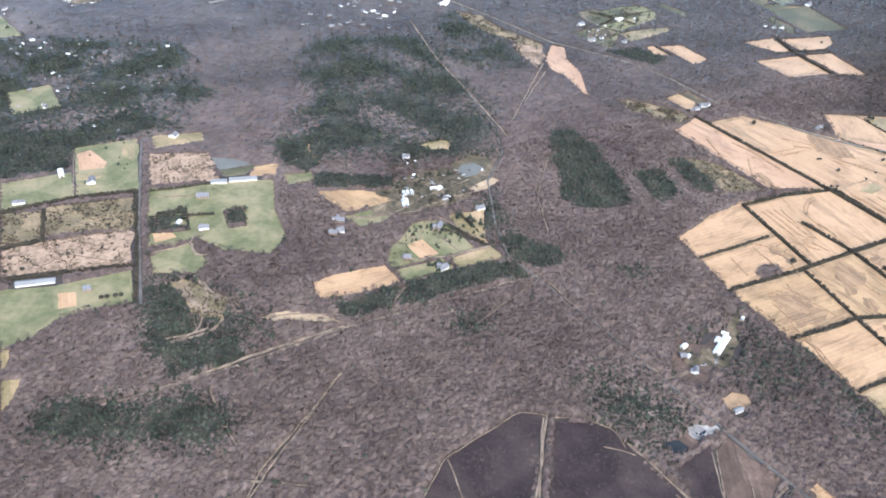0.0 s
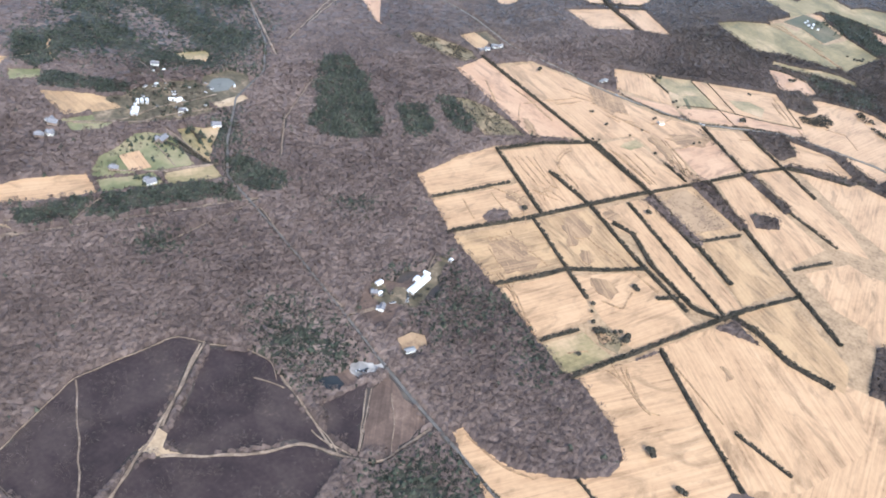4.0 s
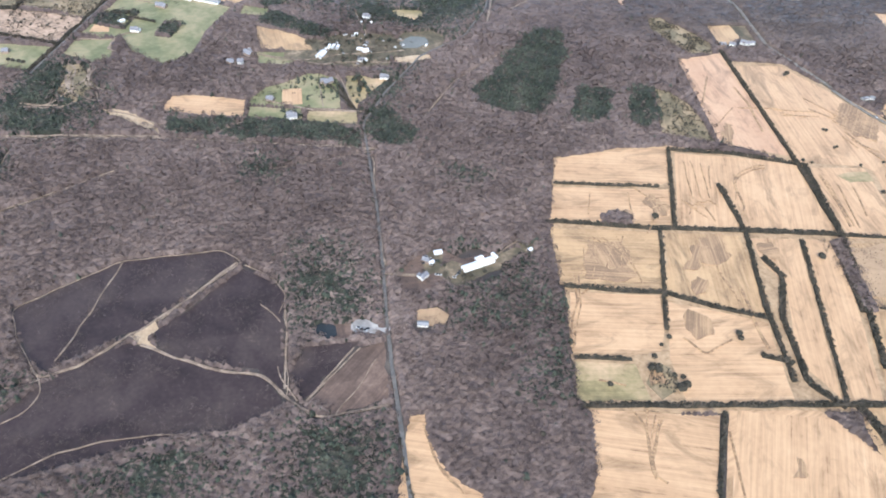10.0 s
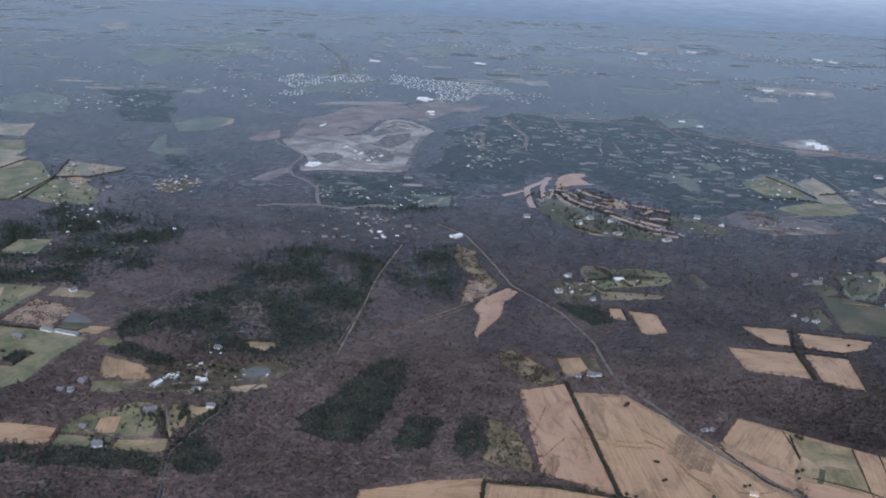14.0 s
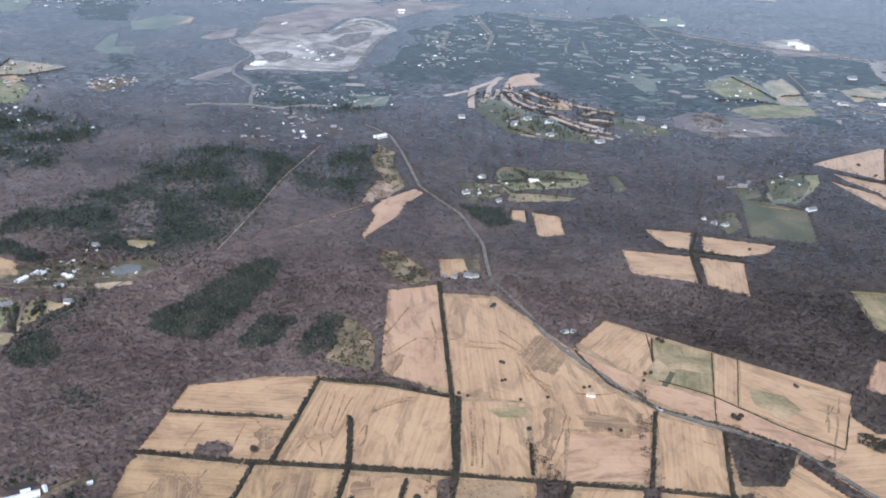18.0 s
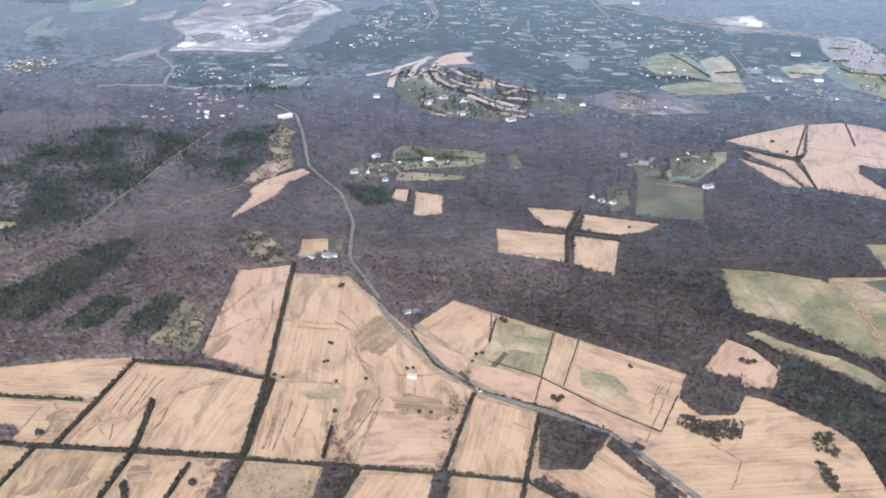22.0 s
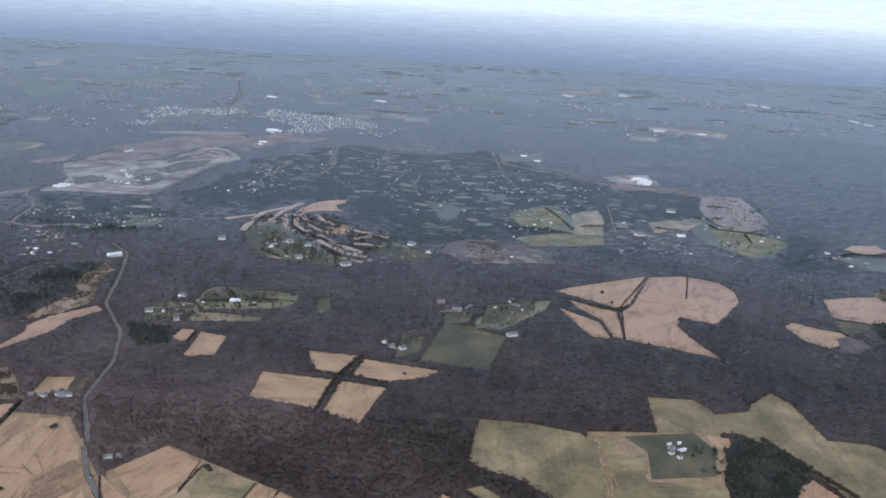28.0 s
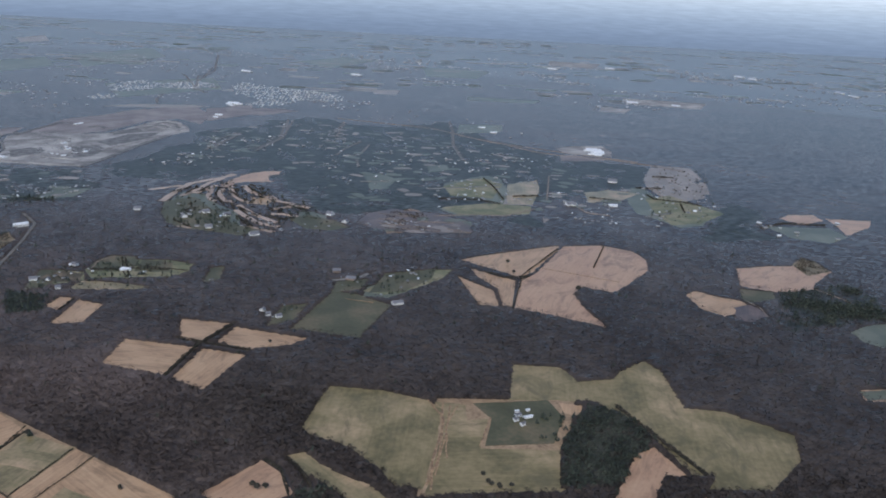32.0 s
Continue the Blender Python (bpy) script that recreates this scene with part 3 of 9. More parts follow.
FIELDS.append(("olive", [(576.6, 940.3), (614.2, 958.5), (650.4, 965.8), (666.1, 960), (690, 912.6), (709.1, 866.4), (694.4, 856.1), (674.7, 867.5), (639.5, 876.8), (610.3, 873.9), (599.7, 878.4), (582.5, 920.9)]))
FIELDS.append(("olive", [(655.1, 967), (676.8, 976.3), (690.4, 956), (701.1, 967.7), (716.1, 929.4), (740, 944.7), (765.3, 959.9), (786.6, 914.7), (714.5, 860), (689.1, 919.1), (669.6, 958.4)]))
FIELDS.append(("grass", [(680.7, 981.2), (725.2, 1020), (745.6, 1002.7), (755.3, 964.5), (717.2, 933.8), (703.2, 969.2)]))
FIELDS.append(("stubble", [(733.7, 1021.7), (751, 1027.7), (757.7, 1009.4), (743.7, 1008.6)]))
FIELDS.append(("olive", [(674.2, 1060.4), (711.2, 1079.8), (732.4, 1064.9), (752.4, 1083.2), (753.5, 1101.8), (764, 1136.3), (783, 1123.6), (817.2, 1072.3), (843.1, 1083.5), (878, 1080.6), (896.1, 1077.8), (905.7, 1042), (895.7, 990.9), (859.8, 968.8), (819.4, 1004.6), (791.2, 1022.4), (758.7, 1037.6), (730, 1023.5), (700.9, 1002.4)]))
FIELDS.append(("pink", [(814.7, 1001.3), (835.3, 986.4), (854.2, 969.5), (866.4, 955.9), (813.8, 919.3), (807.1, 983.4)]))
FIELDS.append(("stubble", [(265.6, 910), (256.6, 932), (268.9, 937.8), (283.7, 910)]))
FIELDS.append(("stubble", [(305.2, 887.1), (276.4, 938.1), (305.7, 944.4), (327.3, 903.9), (312.6, 889.6)]))
FIELDS.append(("stubble", [(-201.1, 512.2), (-189.8, 517.5), (-182.3, 508.4), (-195.6, 500.1)]))
FIELDS.append(("lawn", [(-117.8, 605.1), (-93.7, 611.9), (-88.2, 598.3), (-110.3, 587.4)]))
FIELDS.append(("weedy", [(-108.7, 660.6), (-101.5, 664.5), (-86.8, 627), (-91.1, 621.7)]))
FIELDS.append(("spoil", [(-515.8, 1854.5), (-482.6, 1971), (-389.3, 1872), (-388.3, 1733.7)]))
FIELDS.append(("lawn", [(148.8, 1561.2), (182.2, 1575), (220.2, 1561), (243.8, 1497.4), (230.6, 1471.6)]))
FIELDS.append(("pasture", [(-1059.7, 1051.4), (-1072.9, 1133.9), (-943.6, 1023.6), (-965.7, 994.5)]))
FIELDS.append(("weedy", [(-968.8, 1072.9), (-957.4, 1186.1), (-875.5, 1097)]))
FIELDS.append(("grass", [(-943.6, 1023.6), (-854, 1083.5), (-790.7, 1022.5), (-866.2, 971.9)]))
FIELDS.append(("lawn", [(-696.9, 1239.3), (-698.8, 1266.6), (-572, 1136.8), (-629.8, 1149.3)]))
FIELDS.append(("yard", [(-473.3, 1017.5), (-442.3, 1055.1), (-417.2, 1062.7), (-398.8, 994.2), (-427, 977.2)]))
FIELDS.append(("grass", [(-171.4, 607.9), (-141.5, 620.1), (-149.9, 603.2), (-167.1, 598.9)]))
FIELDS.append(("thicket", [(173.7, 275.5), (177.5, 319.2), (187.3, 330.8), (209.1, 296.9), (190.2, 275.1)]))
FIELDS.append(("stubble", [(646.1, 581.3), (717, 543.7), (765.1, 457.8), (715.5, 401.6), (645.6, 446.3), (593.9, 497)]))
FIELDS.append(("stubble", [(567.1, 479.4), (640.4, 439.2), (704.3, 388.8), (653.7, 331.5), (585.1, 363.6), (526.9, 404.2)]))
FIELDS.append(("thicket", [(164.8, 380.3), (169.9, 399.4), (179.8, 411.4), (193.1, 411.3), (208.9, 424), (214.8, 421.3), (212.9, 408.6), (203.3, 395.6), (191.9, 383.5), (187.8, 372.1), (175, 368.1)]))
FIELDS.append(("lawn", [(183.4, 377.6), (184, 395.6), (191.3, 396), (192.1, 387.3), (189.2, 376.9)]))
FIELDS.append(("mottled", [(190.3, 358.3), (200.2, 368.2), (210.1, 365.8), (212, 357.1), (197.6, 349.9)]))
FIELDS.append(("gravel", [(164.5, 331), (165.1, 335.6), (169.4, 338.7), (174.4, 338.8), (177.7, 335.8), (183.9, 337.6), (184, 334.1), (178.8, 333.5), (176.9, 329.9), (172, 327.2), (166.9, 327.8)]))
FIELDS.append(("scrub", [(319.9, 388.4), (331.2, 390.2), (340.8, 378.1), (335.8, 368.5), (325, 373.6)]))
PINES.append([(-56.4, 435.9), (-12.8, 459.3), (-8.3, 457), (-17.5, 432.9), (-46.5, 420.5)])
PINES.append([(-12.6, 436.2), (-6.1, 461), (17.3, 479.1), (59.5, 492.3), (80.4, 478.6), (66.6, 471), (25.4, 454), (-9.1, 435.8)])
PINES.append([(63.5, 526.4), (108.7, 514.6), (113.5, 496.8), (94.7, 483.6), (80.6, 491), (64.2, 500.5)])
PINES.append([(-93.4, 609.1), (-21.7, 605.9), (-25.6, 589.1), (-86.4, 584)])
MIXEDS.append([(-105.5, 892.9), (-10.5, 939.7), (70.3, 694.1), (63.4, 663), (16.8, 688.9), (-48.5, 642.4), (-68.1, 691.9), (-111.5, 786.7)])
PINES.append([(-211.1, 535.3), (-184.4, 547.1), (-174.5, 517.9), (-188.8, 513.8), (-204.2, 511.2)])
PINES.append([(-155.1, 545.3), (-140.6, 550.5), (-133.4, 527.1), (-146, 523.1)])
PINES.append([(-387.9, 637.3), (-321, 664.8), (-293.7, 599.1), (-359.1, 573.5)])
PINES.append([(-215.4, 324.9), (-180.5, 335.3), (-163.2, 323.9), (-169.3, 311.1), (-199.7, 308.9)])
MIXEDS.append([(177.9, 262.3), (201.7, 277.7), (219.3, 260.8), (207.2, 231.5)])
MIXEDS.append([(103, 329.1), (127.5, 351.8), (162.3, 349.1), (161.7, 329.5), (137.8, 308.3)])
MIXEDS.append([(17.4, 202.4), (44.7, 215.9), (49.1, 192), (41.9, 177.9)])
MIXEDS.append([(-249.8, 1111.8), (-131, 1218.5), (-24.7, 1167.1), (-111.6, 1074.2), (-192.5, 1060)])
MIXEDS.append([(362.4, 1863.6), (512.5, 1940.9), (538.3, 1768.1), (444.2, 1725)])
MIXEDS.append([(-194.8, 1364.8), (-176.2, 1739.6), (-20.4, 2102.2), (346, 1880.9), (476.9, 1577.6), (327.6, 1373.8), (228.2, 1326.8), (38.4, 1499.2), (-52.1, 1377.7)])
MIXEDS.append([(830, 1366.4), (895.3, 1421.5), (908.4, 1318.9), (849.2, 1287.5)])
MIXEDS.append([(-456.3, 640.1), (-457.2, 731.6), (-304.6, 848.3), (-219, 740.3), (-261, 658.3), (-334.6, 596.8)])
MIXEDS.append([(-274.3, 1149.1), (-102.1, 1253.2), (-65, 1195.5), (-118.5, 1103.5), (-208.2, 1065.6)])
HEDGES.append((5, [(273.4, 589.7), (302, 505.9)]))
HEDGES.append((4, [(294.5, 498.2), (322.4, 415.5)]))
HEDGES.append((5, [(227.7, 469.7), (292.2, 499.3), (339.7, 523.8), (399.4, 555)]))
HEDGES.append((3, [(216.3, 508.7), (280.5, 542.2)]))
HEDGES.append((5, [(274.6, 588.8), (317.3, 607.8), (363.5, 620.4)]))
HEDGES.append((6, [(316.3, 565.5), (330.1, 546), (343.7, 524.9)]))
HEDGES.append((5, [(343.9, 524.4), (368.8, 463.4), (394.3, 413.4)]))
HEDGES.append((6, [(358.2, 506.4), (372.7, 495.2), (379.3, 459.6), (400.7, 417.2), (421.8, 409.3)]))
HEDGES.append((4, [(377.2, 536.5), (421.6, 413.9)]))
HEDGES.append((6, [(365.2, 621.5), (399.3, 555.6), (416.2, 513.2), (437.9, 448.1)]))
HEDGES.append((5, [(257.7, 419.5), (300, 437.6), (312.9, 444.8), (343.7, 448.2), (372.6, 454.6)]))
HEDGES.append((4, [(283.1, 371.1), (311.5, 385.1)]))
HEDGES.append((5, [(374, 424), (391.3, 426.8)]))
HEDGES.append((5, [(298.9, 342.8), (346.5, 369.3), (398.9, 399.1), (439, 421.1)]))
HEDGES.append((4, [(365.2, 374.4), (372.5, 333.4), (383.5, 286.7), (386.6, 268.6)]))
HEDGES.append((5, [(273.9, 753.5), (362.4, 617.2), (400.6, 552.2)]))
HEDGES.append((4, [(340.7, 526), (441.2, 573.8), (503.6, 604.5), (546.8, 623.3)]))
HEDGES.append((4, [(483, 676.9), (502.6, 605), (519.1, 553.6)]))
HEDGES.append((4, [(526.7, 681.8), (558.9, 578.1)]))
HEDGES.append((6, [(397.3, 544.1), (421.3, 487.7)]))
HEDGES.append((9, [(447.7, 577.1), (470.6, 518.6)]))
HEDGES.append((2, [(409.4, 719.1), (443.6, 692.7), (480.7, 682.8)]))
HEDGES.append((2, [(486.8, 682.5), (525.2, 689.1), (572.3, 689.3)]))
HEDGES.append((2, [(453.2, 767.1), (463.7, 735.5)]))
HEDGES.append((3, [(425.4, 604.2), (438.6, 578.5)]))
HEDGES.append((4, [(549.9, 624.3), (579.2, 617.4), (605.3, 609.3)]))
HEDGES.append((4, [(432.8, 982.5), (440.5, 932.7), (463.3, 877.6)]))
HEDGES.append((3, [(417.4, 931.9), (483.3, 950.6)]))
HEDGES.append((4, [(772.3, 1041.8), (805.9, 1019.8), (859.1, 983.5)]))
HEDGES.append((4, [(-322.7, 530.6), (-275.7, 555.5), (-228.7, 569.6)]))
HEDGES.append((4, [(-287.4, 448.4), (-203.8, 472.2)]))
HEDGES.append((4, [(-292.2, 536.2), (-276, 494.2)]))
HEDGES.append((4, [(-303.2, 485.2), (-275.4, 497.2)]))
HEDGES.append((3, [(-209.2, 533.1), (-160.8, 540.8)]))
HEDGES.append((2, [(18.1, 534.7), (58.8, 512.5)]))
WOODS.append([(528.2, 681.5), (570.6, 684.3), (568.7, 649.8), (547.4, 636.3)])
WOODS.append([(832.2, 967.9), (860.8, 986.8), (860, 939), (836.7, 923.8)])
ROADS.append((2, [(186.9, 333.8), (151.8, 387.1), (120.7, 431.9), (87.3, 477.1), (68.2, 502.2), (60.6, 546), (57.5, 611), (73.1, 660.8), (67.7, 713.6), (40.4, 796.5)]))
ROADS.append((2.4, [(186, 335.6), (202.4, 311.9), (216.4, 293.4), (243.7, 255.7), (260, 232.4)]))
TRACKS.append((2.5, [(-183.7, 335.1), (-160.8, 346.2), (-115.8, 370), (-44.7, 413.8), (17.4, 444.1), (92.4, 481.4)]))
TRACKS.append((2.5, [(-151.8, 351.7), (-93, 388.8), (-46.8, 414.8)]))
ROADS.append((2.6, [(366.3, 743.4), (306.5, 785.8), (268, 845.3), (220.4, 891.3), (146.7, 933.1), (72.1, 1015.2), (25, 1061.6), (-24.6, 1079.2)]))
ROADS.append((2.6, [(368.7, 738.7), (400.6, 716.4), (462.3, 688.2), (484.8, 682.6), (526.4, 685.1), (572.8, 687.1), (616.1, 668.5), (651.7, 650.4), (669.9, 634.2)]))
ROADS.append((2.3, [(-185, 428.5), (-213.9, 521.1), (-250.7, 652.4), (-247.8, 663.3)]))
TRACKS.append((1.5, [(-196.5, 484.4), (-170.6, 500.4), (-169.5, 513), (-158.6, 521.4)]))
TRACKS.append((1.5, [(-168.5, 500.6), (-163.1, 486.7), (-155, 487.3)]))
TRACKS.append((1.5, [(-8, 491.9), (25.7, 497.8), (56.3, 513.8)]))
ROADS.append((5, [(-95.6, 1570.6), (-147, 1694.6), (-262.4, 1839)]))
ROADS.append((5, [(-163.5, 1517.5), (-220.4, 1600.8), (-249.9, 1685.2)]))
TRACKS.append((2.2, [(-21, 980.2), (9.3, 876.2), (54.4, 761.8), (80.6, 691.9)]))
TRACKS.append((2, [(131.9, 848.1), (112.1, 796), (101.9, 767.2)]))
TRACKS.append((1.6, [(-83.7, 274.6), (-71, 307.3), (-56.4, 342.2), (-44.2, 371.3)]))
TRACKS.append((1.5, [(79.1, 339.7), (71.1, 280.6)]))
TRACKS.append((1.2, [(-122.3, 352.8), (-105.7, 322.3), (-96.8, 310.3)]))
TRACKS.append((1.5, [(85.8, 724.6), (131.8, 870.7)]))
TRACKS.append((1.4, [(-17.6, 434.1), (-7.6, 459.6)]))
TRACKS.append((1.2, [(95.5, 471.5), (125.4, 423.7), (157.3, 381.9)]))
TRACKS.append((1.6, [(64.4, 264), (73.5, 299.5), (81.5, 341.6)]))
TRACKS.append((1.6, [(64.4, 264), (57.7, 238.3), (44.8, 219.8), (36, 223.4)]))
TRACKS.append((1.8, [(74.2, 263.3), (91.6, 264.2), (120, 269.1), (145.2, 278.3), (160.3, 272.9), (182.2, 268.9), (190.2, 275.1), (211.4, 294.1)]))
TRACKS.append((1.0, [(44.4, 232.5), (34.6, 265.8), (21.5, 305.8)]))
TRACKS.append((0.6, [(81.5, 341.6), (65.7, 344.4), (20.6, 306.9), (8, 278.5), (-4.5, 248.4), (15.1, 233.8), (44.8, 219.8), (53.3, 214.3), (55.3, 200.4), (44.2, 175.6)]))
TRACKS.append((0.9, [(172.4, 274.9), (174.8, 317.8)]))
TRACKS.append((1.2, [(126.5, 321.3), (141.9, 301.4), (158.5, 276)]))
TRACKS.append((0.5, [(84.3, 340.4), (104, 339.9), (119.8, 332.6), (124.8, 318.1)]))
TRACKS.append((0.8, [(74.1, 165.7), (83.5, 188), (100.1, 208), (132.5, 230.9)]))
TRACKS.append((1.2, [(160.6, 375), (181.3, 386.6)]))
PONDS.append([(-184, 630), (-154.5, 626.8), (-146.8, 619.7), (-166.6, 610.2), (-173.3, 607.8)])
HEDGES.append((6, [(460.9, 582.2), (473.2, 518.2), (491.5, 444.2), (503.4, 396.4)]))
HEDGES.append((3, [(429.7, 496.9), (466, 510.4)]))
HEDGES.append((3, [(505.5, 604.8), (525.3, 550.9), (550.4, 510.5)]))
HEDGES.append((3, [(497.6, 475.1), (536.6, 490.3)]))
HEDGES.append((9, [(425.6, 415.4), (441.9, 401.6), (455.2, 374.8), (479.7, 355.6)]))
HEDGES.append((3, [(396, 311.1), (411.1, 294.5), (422, 282.4)]))
HEDGES.append((4, [(428.6, 416.9), (491.5, 444.2)]))
HEDGES.append((4, [(549.9, 624.6), (585.2, 622.8), (623.4, 614.6)]))
WOODS.append([(485.6, 542), (509.1, 540.4), (505.5, 526.4), (485.5, 524.5)])
WOODS.append([(255, 492.8), (262.2, 501.8), (275.6, 502.2), (275.9, 493.4), (261, 485.1)])
MIXEDS.append([(-495.1, 875.5), (-265.7, 872.5), (-215.5, 671.9), (-320, 664.9), (-388.8, 639.3)])
TRACKS.append((6, [(-223.1, 1970.1), (3.7, 2015.3), (180.1, 1962.5), (324.6, 1967.5), (476.7, 1982.6)]))
ROADS.append((4, [(430.3, 1127.7), (447.8, 1150.2), (447.4, 1167.9)]))
TRACKS.append((3, [(397.5, 1754.3), (466.3, 1592.6)]))
MIXEDS.append([(16.7, 423.7), (41.7, 441.2), (55.9, 428.9), (33, 412.7)])
MIXEDS.append([(134.9, 481.1), (165.1, 489.8), (165.6, 478.2), (143.9, 470.3)])
MIXEDS.append([(146.2, 489.9), (170.6, 494.3), (170.3, 476.4), (145.6, 473.5)])
MIXEDS.append([(26, 424.3), (47.1, 432.6), (55.7, 416.3), (34.8, 408.6)])
MIXEDS.append([(256.8, 417.5), (267.4, 417.6), (287.9, 348.1), (278.7, 352)])
MIXEDS.append([(175.3, 261.6), (194.6, 273.1), (212.4, 253.8), (198.3, 241.7)])
PINES.append([(752.4, 1028.8), (777.7, 1033.1), (809.3, 1015.9), (807.2, 966.6), (809.6, 936.7), (780.9, 916.6), (761.1, 963.1)])
PINES.append([(204.2, 910.2), (247.1, 924.6), (274.9, 896.5), (256, 873.8)])
HEDGES.append((2, [(575.2, 1385.1), (583.1, 1270.4), (618.6, 1173.8)]))
HEDGES.append((2, [(617.2, 1427.9), (637.3, 1342.2)]))
HEDGES.append((3, [(547.2, 1251.4), (572.3, 1248.2), (590.9, 1267.4)]))
HEDGES.append((2, [(271.6, 936.2), (284.9, 911)]))
WOODS.append([(630.8, 864.6), (649.9, 873.8), (678.4, 861.5), (672.5, 849.7), (651.1, 850.1)])
TRACKS.append((0.8, [(-285.5, 528.8), (-236, 515.6), (-220.8, 514.5)]))
TRACKS.append((0.8, [(-274.9, 495.8), (-218.4, 516.2)]))
TRACKS.append((0.8, [(-256.5, 481.5), (-224, 476.3)]))
TRACKS.append((0.8, [(-264, 467.4), (-246.5, 493.5)]))
TRACKS.append((1.2, [(-50.5, 542.9), (-32.4, 546.8), (-15.3, 557.9), (0.7, 578.8), (21.8, 593.9), (41.4, 611.3)]))
TRACKS.append((0.9, [(-163.1, 486.7), (-154.5, 485.2), (-152.8, 490.2)]))
TRACKS.append((0.9, [(-218.5, 561), (-193.3, 564.7), (-180.6, 568.4)]))
TRACKS.append((0.9, [(-305, 637), (-277.5, 560.4)]))
ROADS.append((4.5, [(-272.1, 1005.6), (-247.3, 1030.4), (-210, 1057.3), (-159.3, 1066.3)]))
ROADS.append((4, [(-162.7, 1070.7), (-143.4, 1105.3), (-106.2, 1121.7)]))
ROADS.append((5.0, [(-1164.2, 2503.9), (-1018.7, 2331.6), (-986.1, 2268.6), (-806.1, 2093)]))
ROADS.append((6, [(-1041.1, 2270.2), (-806.1, 2093), (-720, 2044.2)]))
ROADS.append((4.5, [(-270.4, 1874.6), (-144.6, 1698.3), (-113.6, 1618), (-124.9, 1541.8)]))
ROADS.append((4.5, [(-239.6, 1680.1), (-206.4, 1612), (-167.3, 1543.4), (-137.7, 1529.4)]))
ROADS.append((4.5, [(-165.8, 1921.1), (-82, 1786.8)]))
ROADS.append((4.5, [(14.8, 1766.9), (58.3, 1675.9), (51.1, 1648.5)]))
ROADS.append((4, [(184.4, 1508.1), (218.2, 1538.4)]))
HEDGES.append((1.6, [(-931.8, 1015.2), (-958.9, 998.7)]))
MIXEDS.append([(-1177.3, 1554), (-1049.9, 1633.5), (-772.4, 1344.3), (-841.4, 1301.8), (-1024.4, 1404.2)])
MIXEDS.append([(-585.7, 1147.2), (-530, 1153.2), (-479.1, 1080.3), (-529.1, 1087.4)])
MIXEDS.append([(-94.2, 739.6), (-143.5, 826.7), (-132.2, 901.6), (-36.4, 935.3), (74, 743.3), (-11.7, 692.5)])
MIXEDS.append([(9.6, 991.2), (33.7, 1020.3), (88.6, 923.5), (107.5, 859.5), (64, 833.6), (20.2, 882.8)])
PINES.append([(118.5, 582.1), (119.3, 632.7), (115.6, 681.1), (122.5, 702.6), (144.6, 708.1), (158.6, 680.4), (164, 647.2), (179.4, 601.8), (174.4, 577.3), (149.1, 569.5), (128.4, 571.8)])
PINES.append([(187.6, 617), (189.7, 634.7), (211.1, 641.4), (221.7, 606.8), (214.9, 589), (201.4, 585.4)])
PINES.append([(223.7, 648.8), (228.5, 662.5), (242.5, 659.9), (257.5, 618.3), (253.4, 602.4), (238.8, 607.3)])
PINES.append([(-137.3, 664.3), (-97.7, 662.7), (-86.1, 625.1), (-98.4, 610.5), (-117.8, 617.4)])
MIXEDS.append([(-97.6, 700.3), (71, 717.2), (68.1, 663.4), (1.2, 646.9), (-28.3, 640.2), (-71.2, 618.6), (-95.4, 656.6)])
HEDGES.append((3, [(22.5, 540.5), (49.9, 516.3)]))
HEDGES.append((3, [(31.8, 556.6), (41, 541.9)]))
HEDGES.append((4, [(-230.6, 568.6), (-200.5, 471.8), (-190.3, 431.2)]))
TRACKS.append((1.4, [(38.8, 418.7), (92, 478)]))
MIXEDS.append([(-189.3, 459.3), (-159.4, 463.3), (-131.4, 444.1), (-119, 420.8), (-103, 378.3), (-122.1, 367.2), (-148.7, 363.4), (-165.1, 374.9)])
TRACKS.append((1, [(-163.4, 447.6), (-148.4, 436.8), (-137.8, 422.6), (-118.8, 423.8)]))
TRACKS.append((1, [(-143, 445.2), (-123.3, 434.8), (-116.6, 428)]))
TRACKS.append((1.4, [(-101.3, 420.7), (-82, 425.4), (-48.9, 426.2)]))
TRACKS.append((0.9, [(-148.4, 436.8), (-148.6, 419), (-140.9, 402.6)]))
HEDGES.append((3, [(-220.9, 569.4), (-162.4, 590.2)]))
HEDGES.append((3, [(-322.7, 530.6), (-275.7, 555.5), (-228.7, 569.6)]))
HEDGES.append((3, [(-287.4, 448.4), (-203.8, 472.2)]))
MIXEDS.append([(49.4, 629.2), (65.4, 602.1), (62.2, 526.3), (47.7, 516.2), (42.3, 556.6)])
MIXEDS.append([(-29.4, 660.7), (69, 669.9), (62.6, 645.3), (6.8, 645.4), (-27.5, 624.4)])
TRACKS.append((0.9, [(-129.2, 616.4), (-111.8, 629.6), (-99.8, 643.8), (-103.6, 661.1), (-108.7, 668.1)]))
TRACKS.append((0.9, [(-99.8, 643.8), (-89.2, 626.7), (-62.2, 627.2)]))
TRACKS.append((0.9, [(-207.7, 492), (-171.8, 505.4), (-163.1, 486.7)]))
TRACKS.append((0.8, [(-171.3, 520.4), (-161.1, 526.6)]))
ESTATE = []
ESTATE.append([(-288.3, 1664.9), (-255.4, 1895.4), (-43.2, 1925.4), (106.2, 1946.6), (346.0, 1880.9), (357.0, 1607.4), (321.2, 1464.8), (256.1, 1408.7), (163.5, 1435.7), (31.5, 1509.6), (-54.0, 1499.2), (-63.4, 1377.6), (-108.1, 1336.3)])
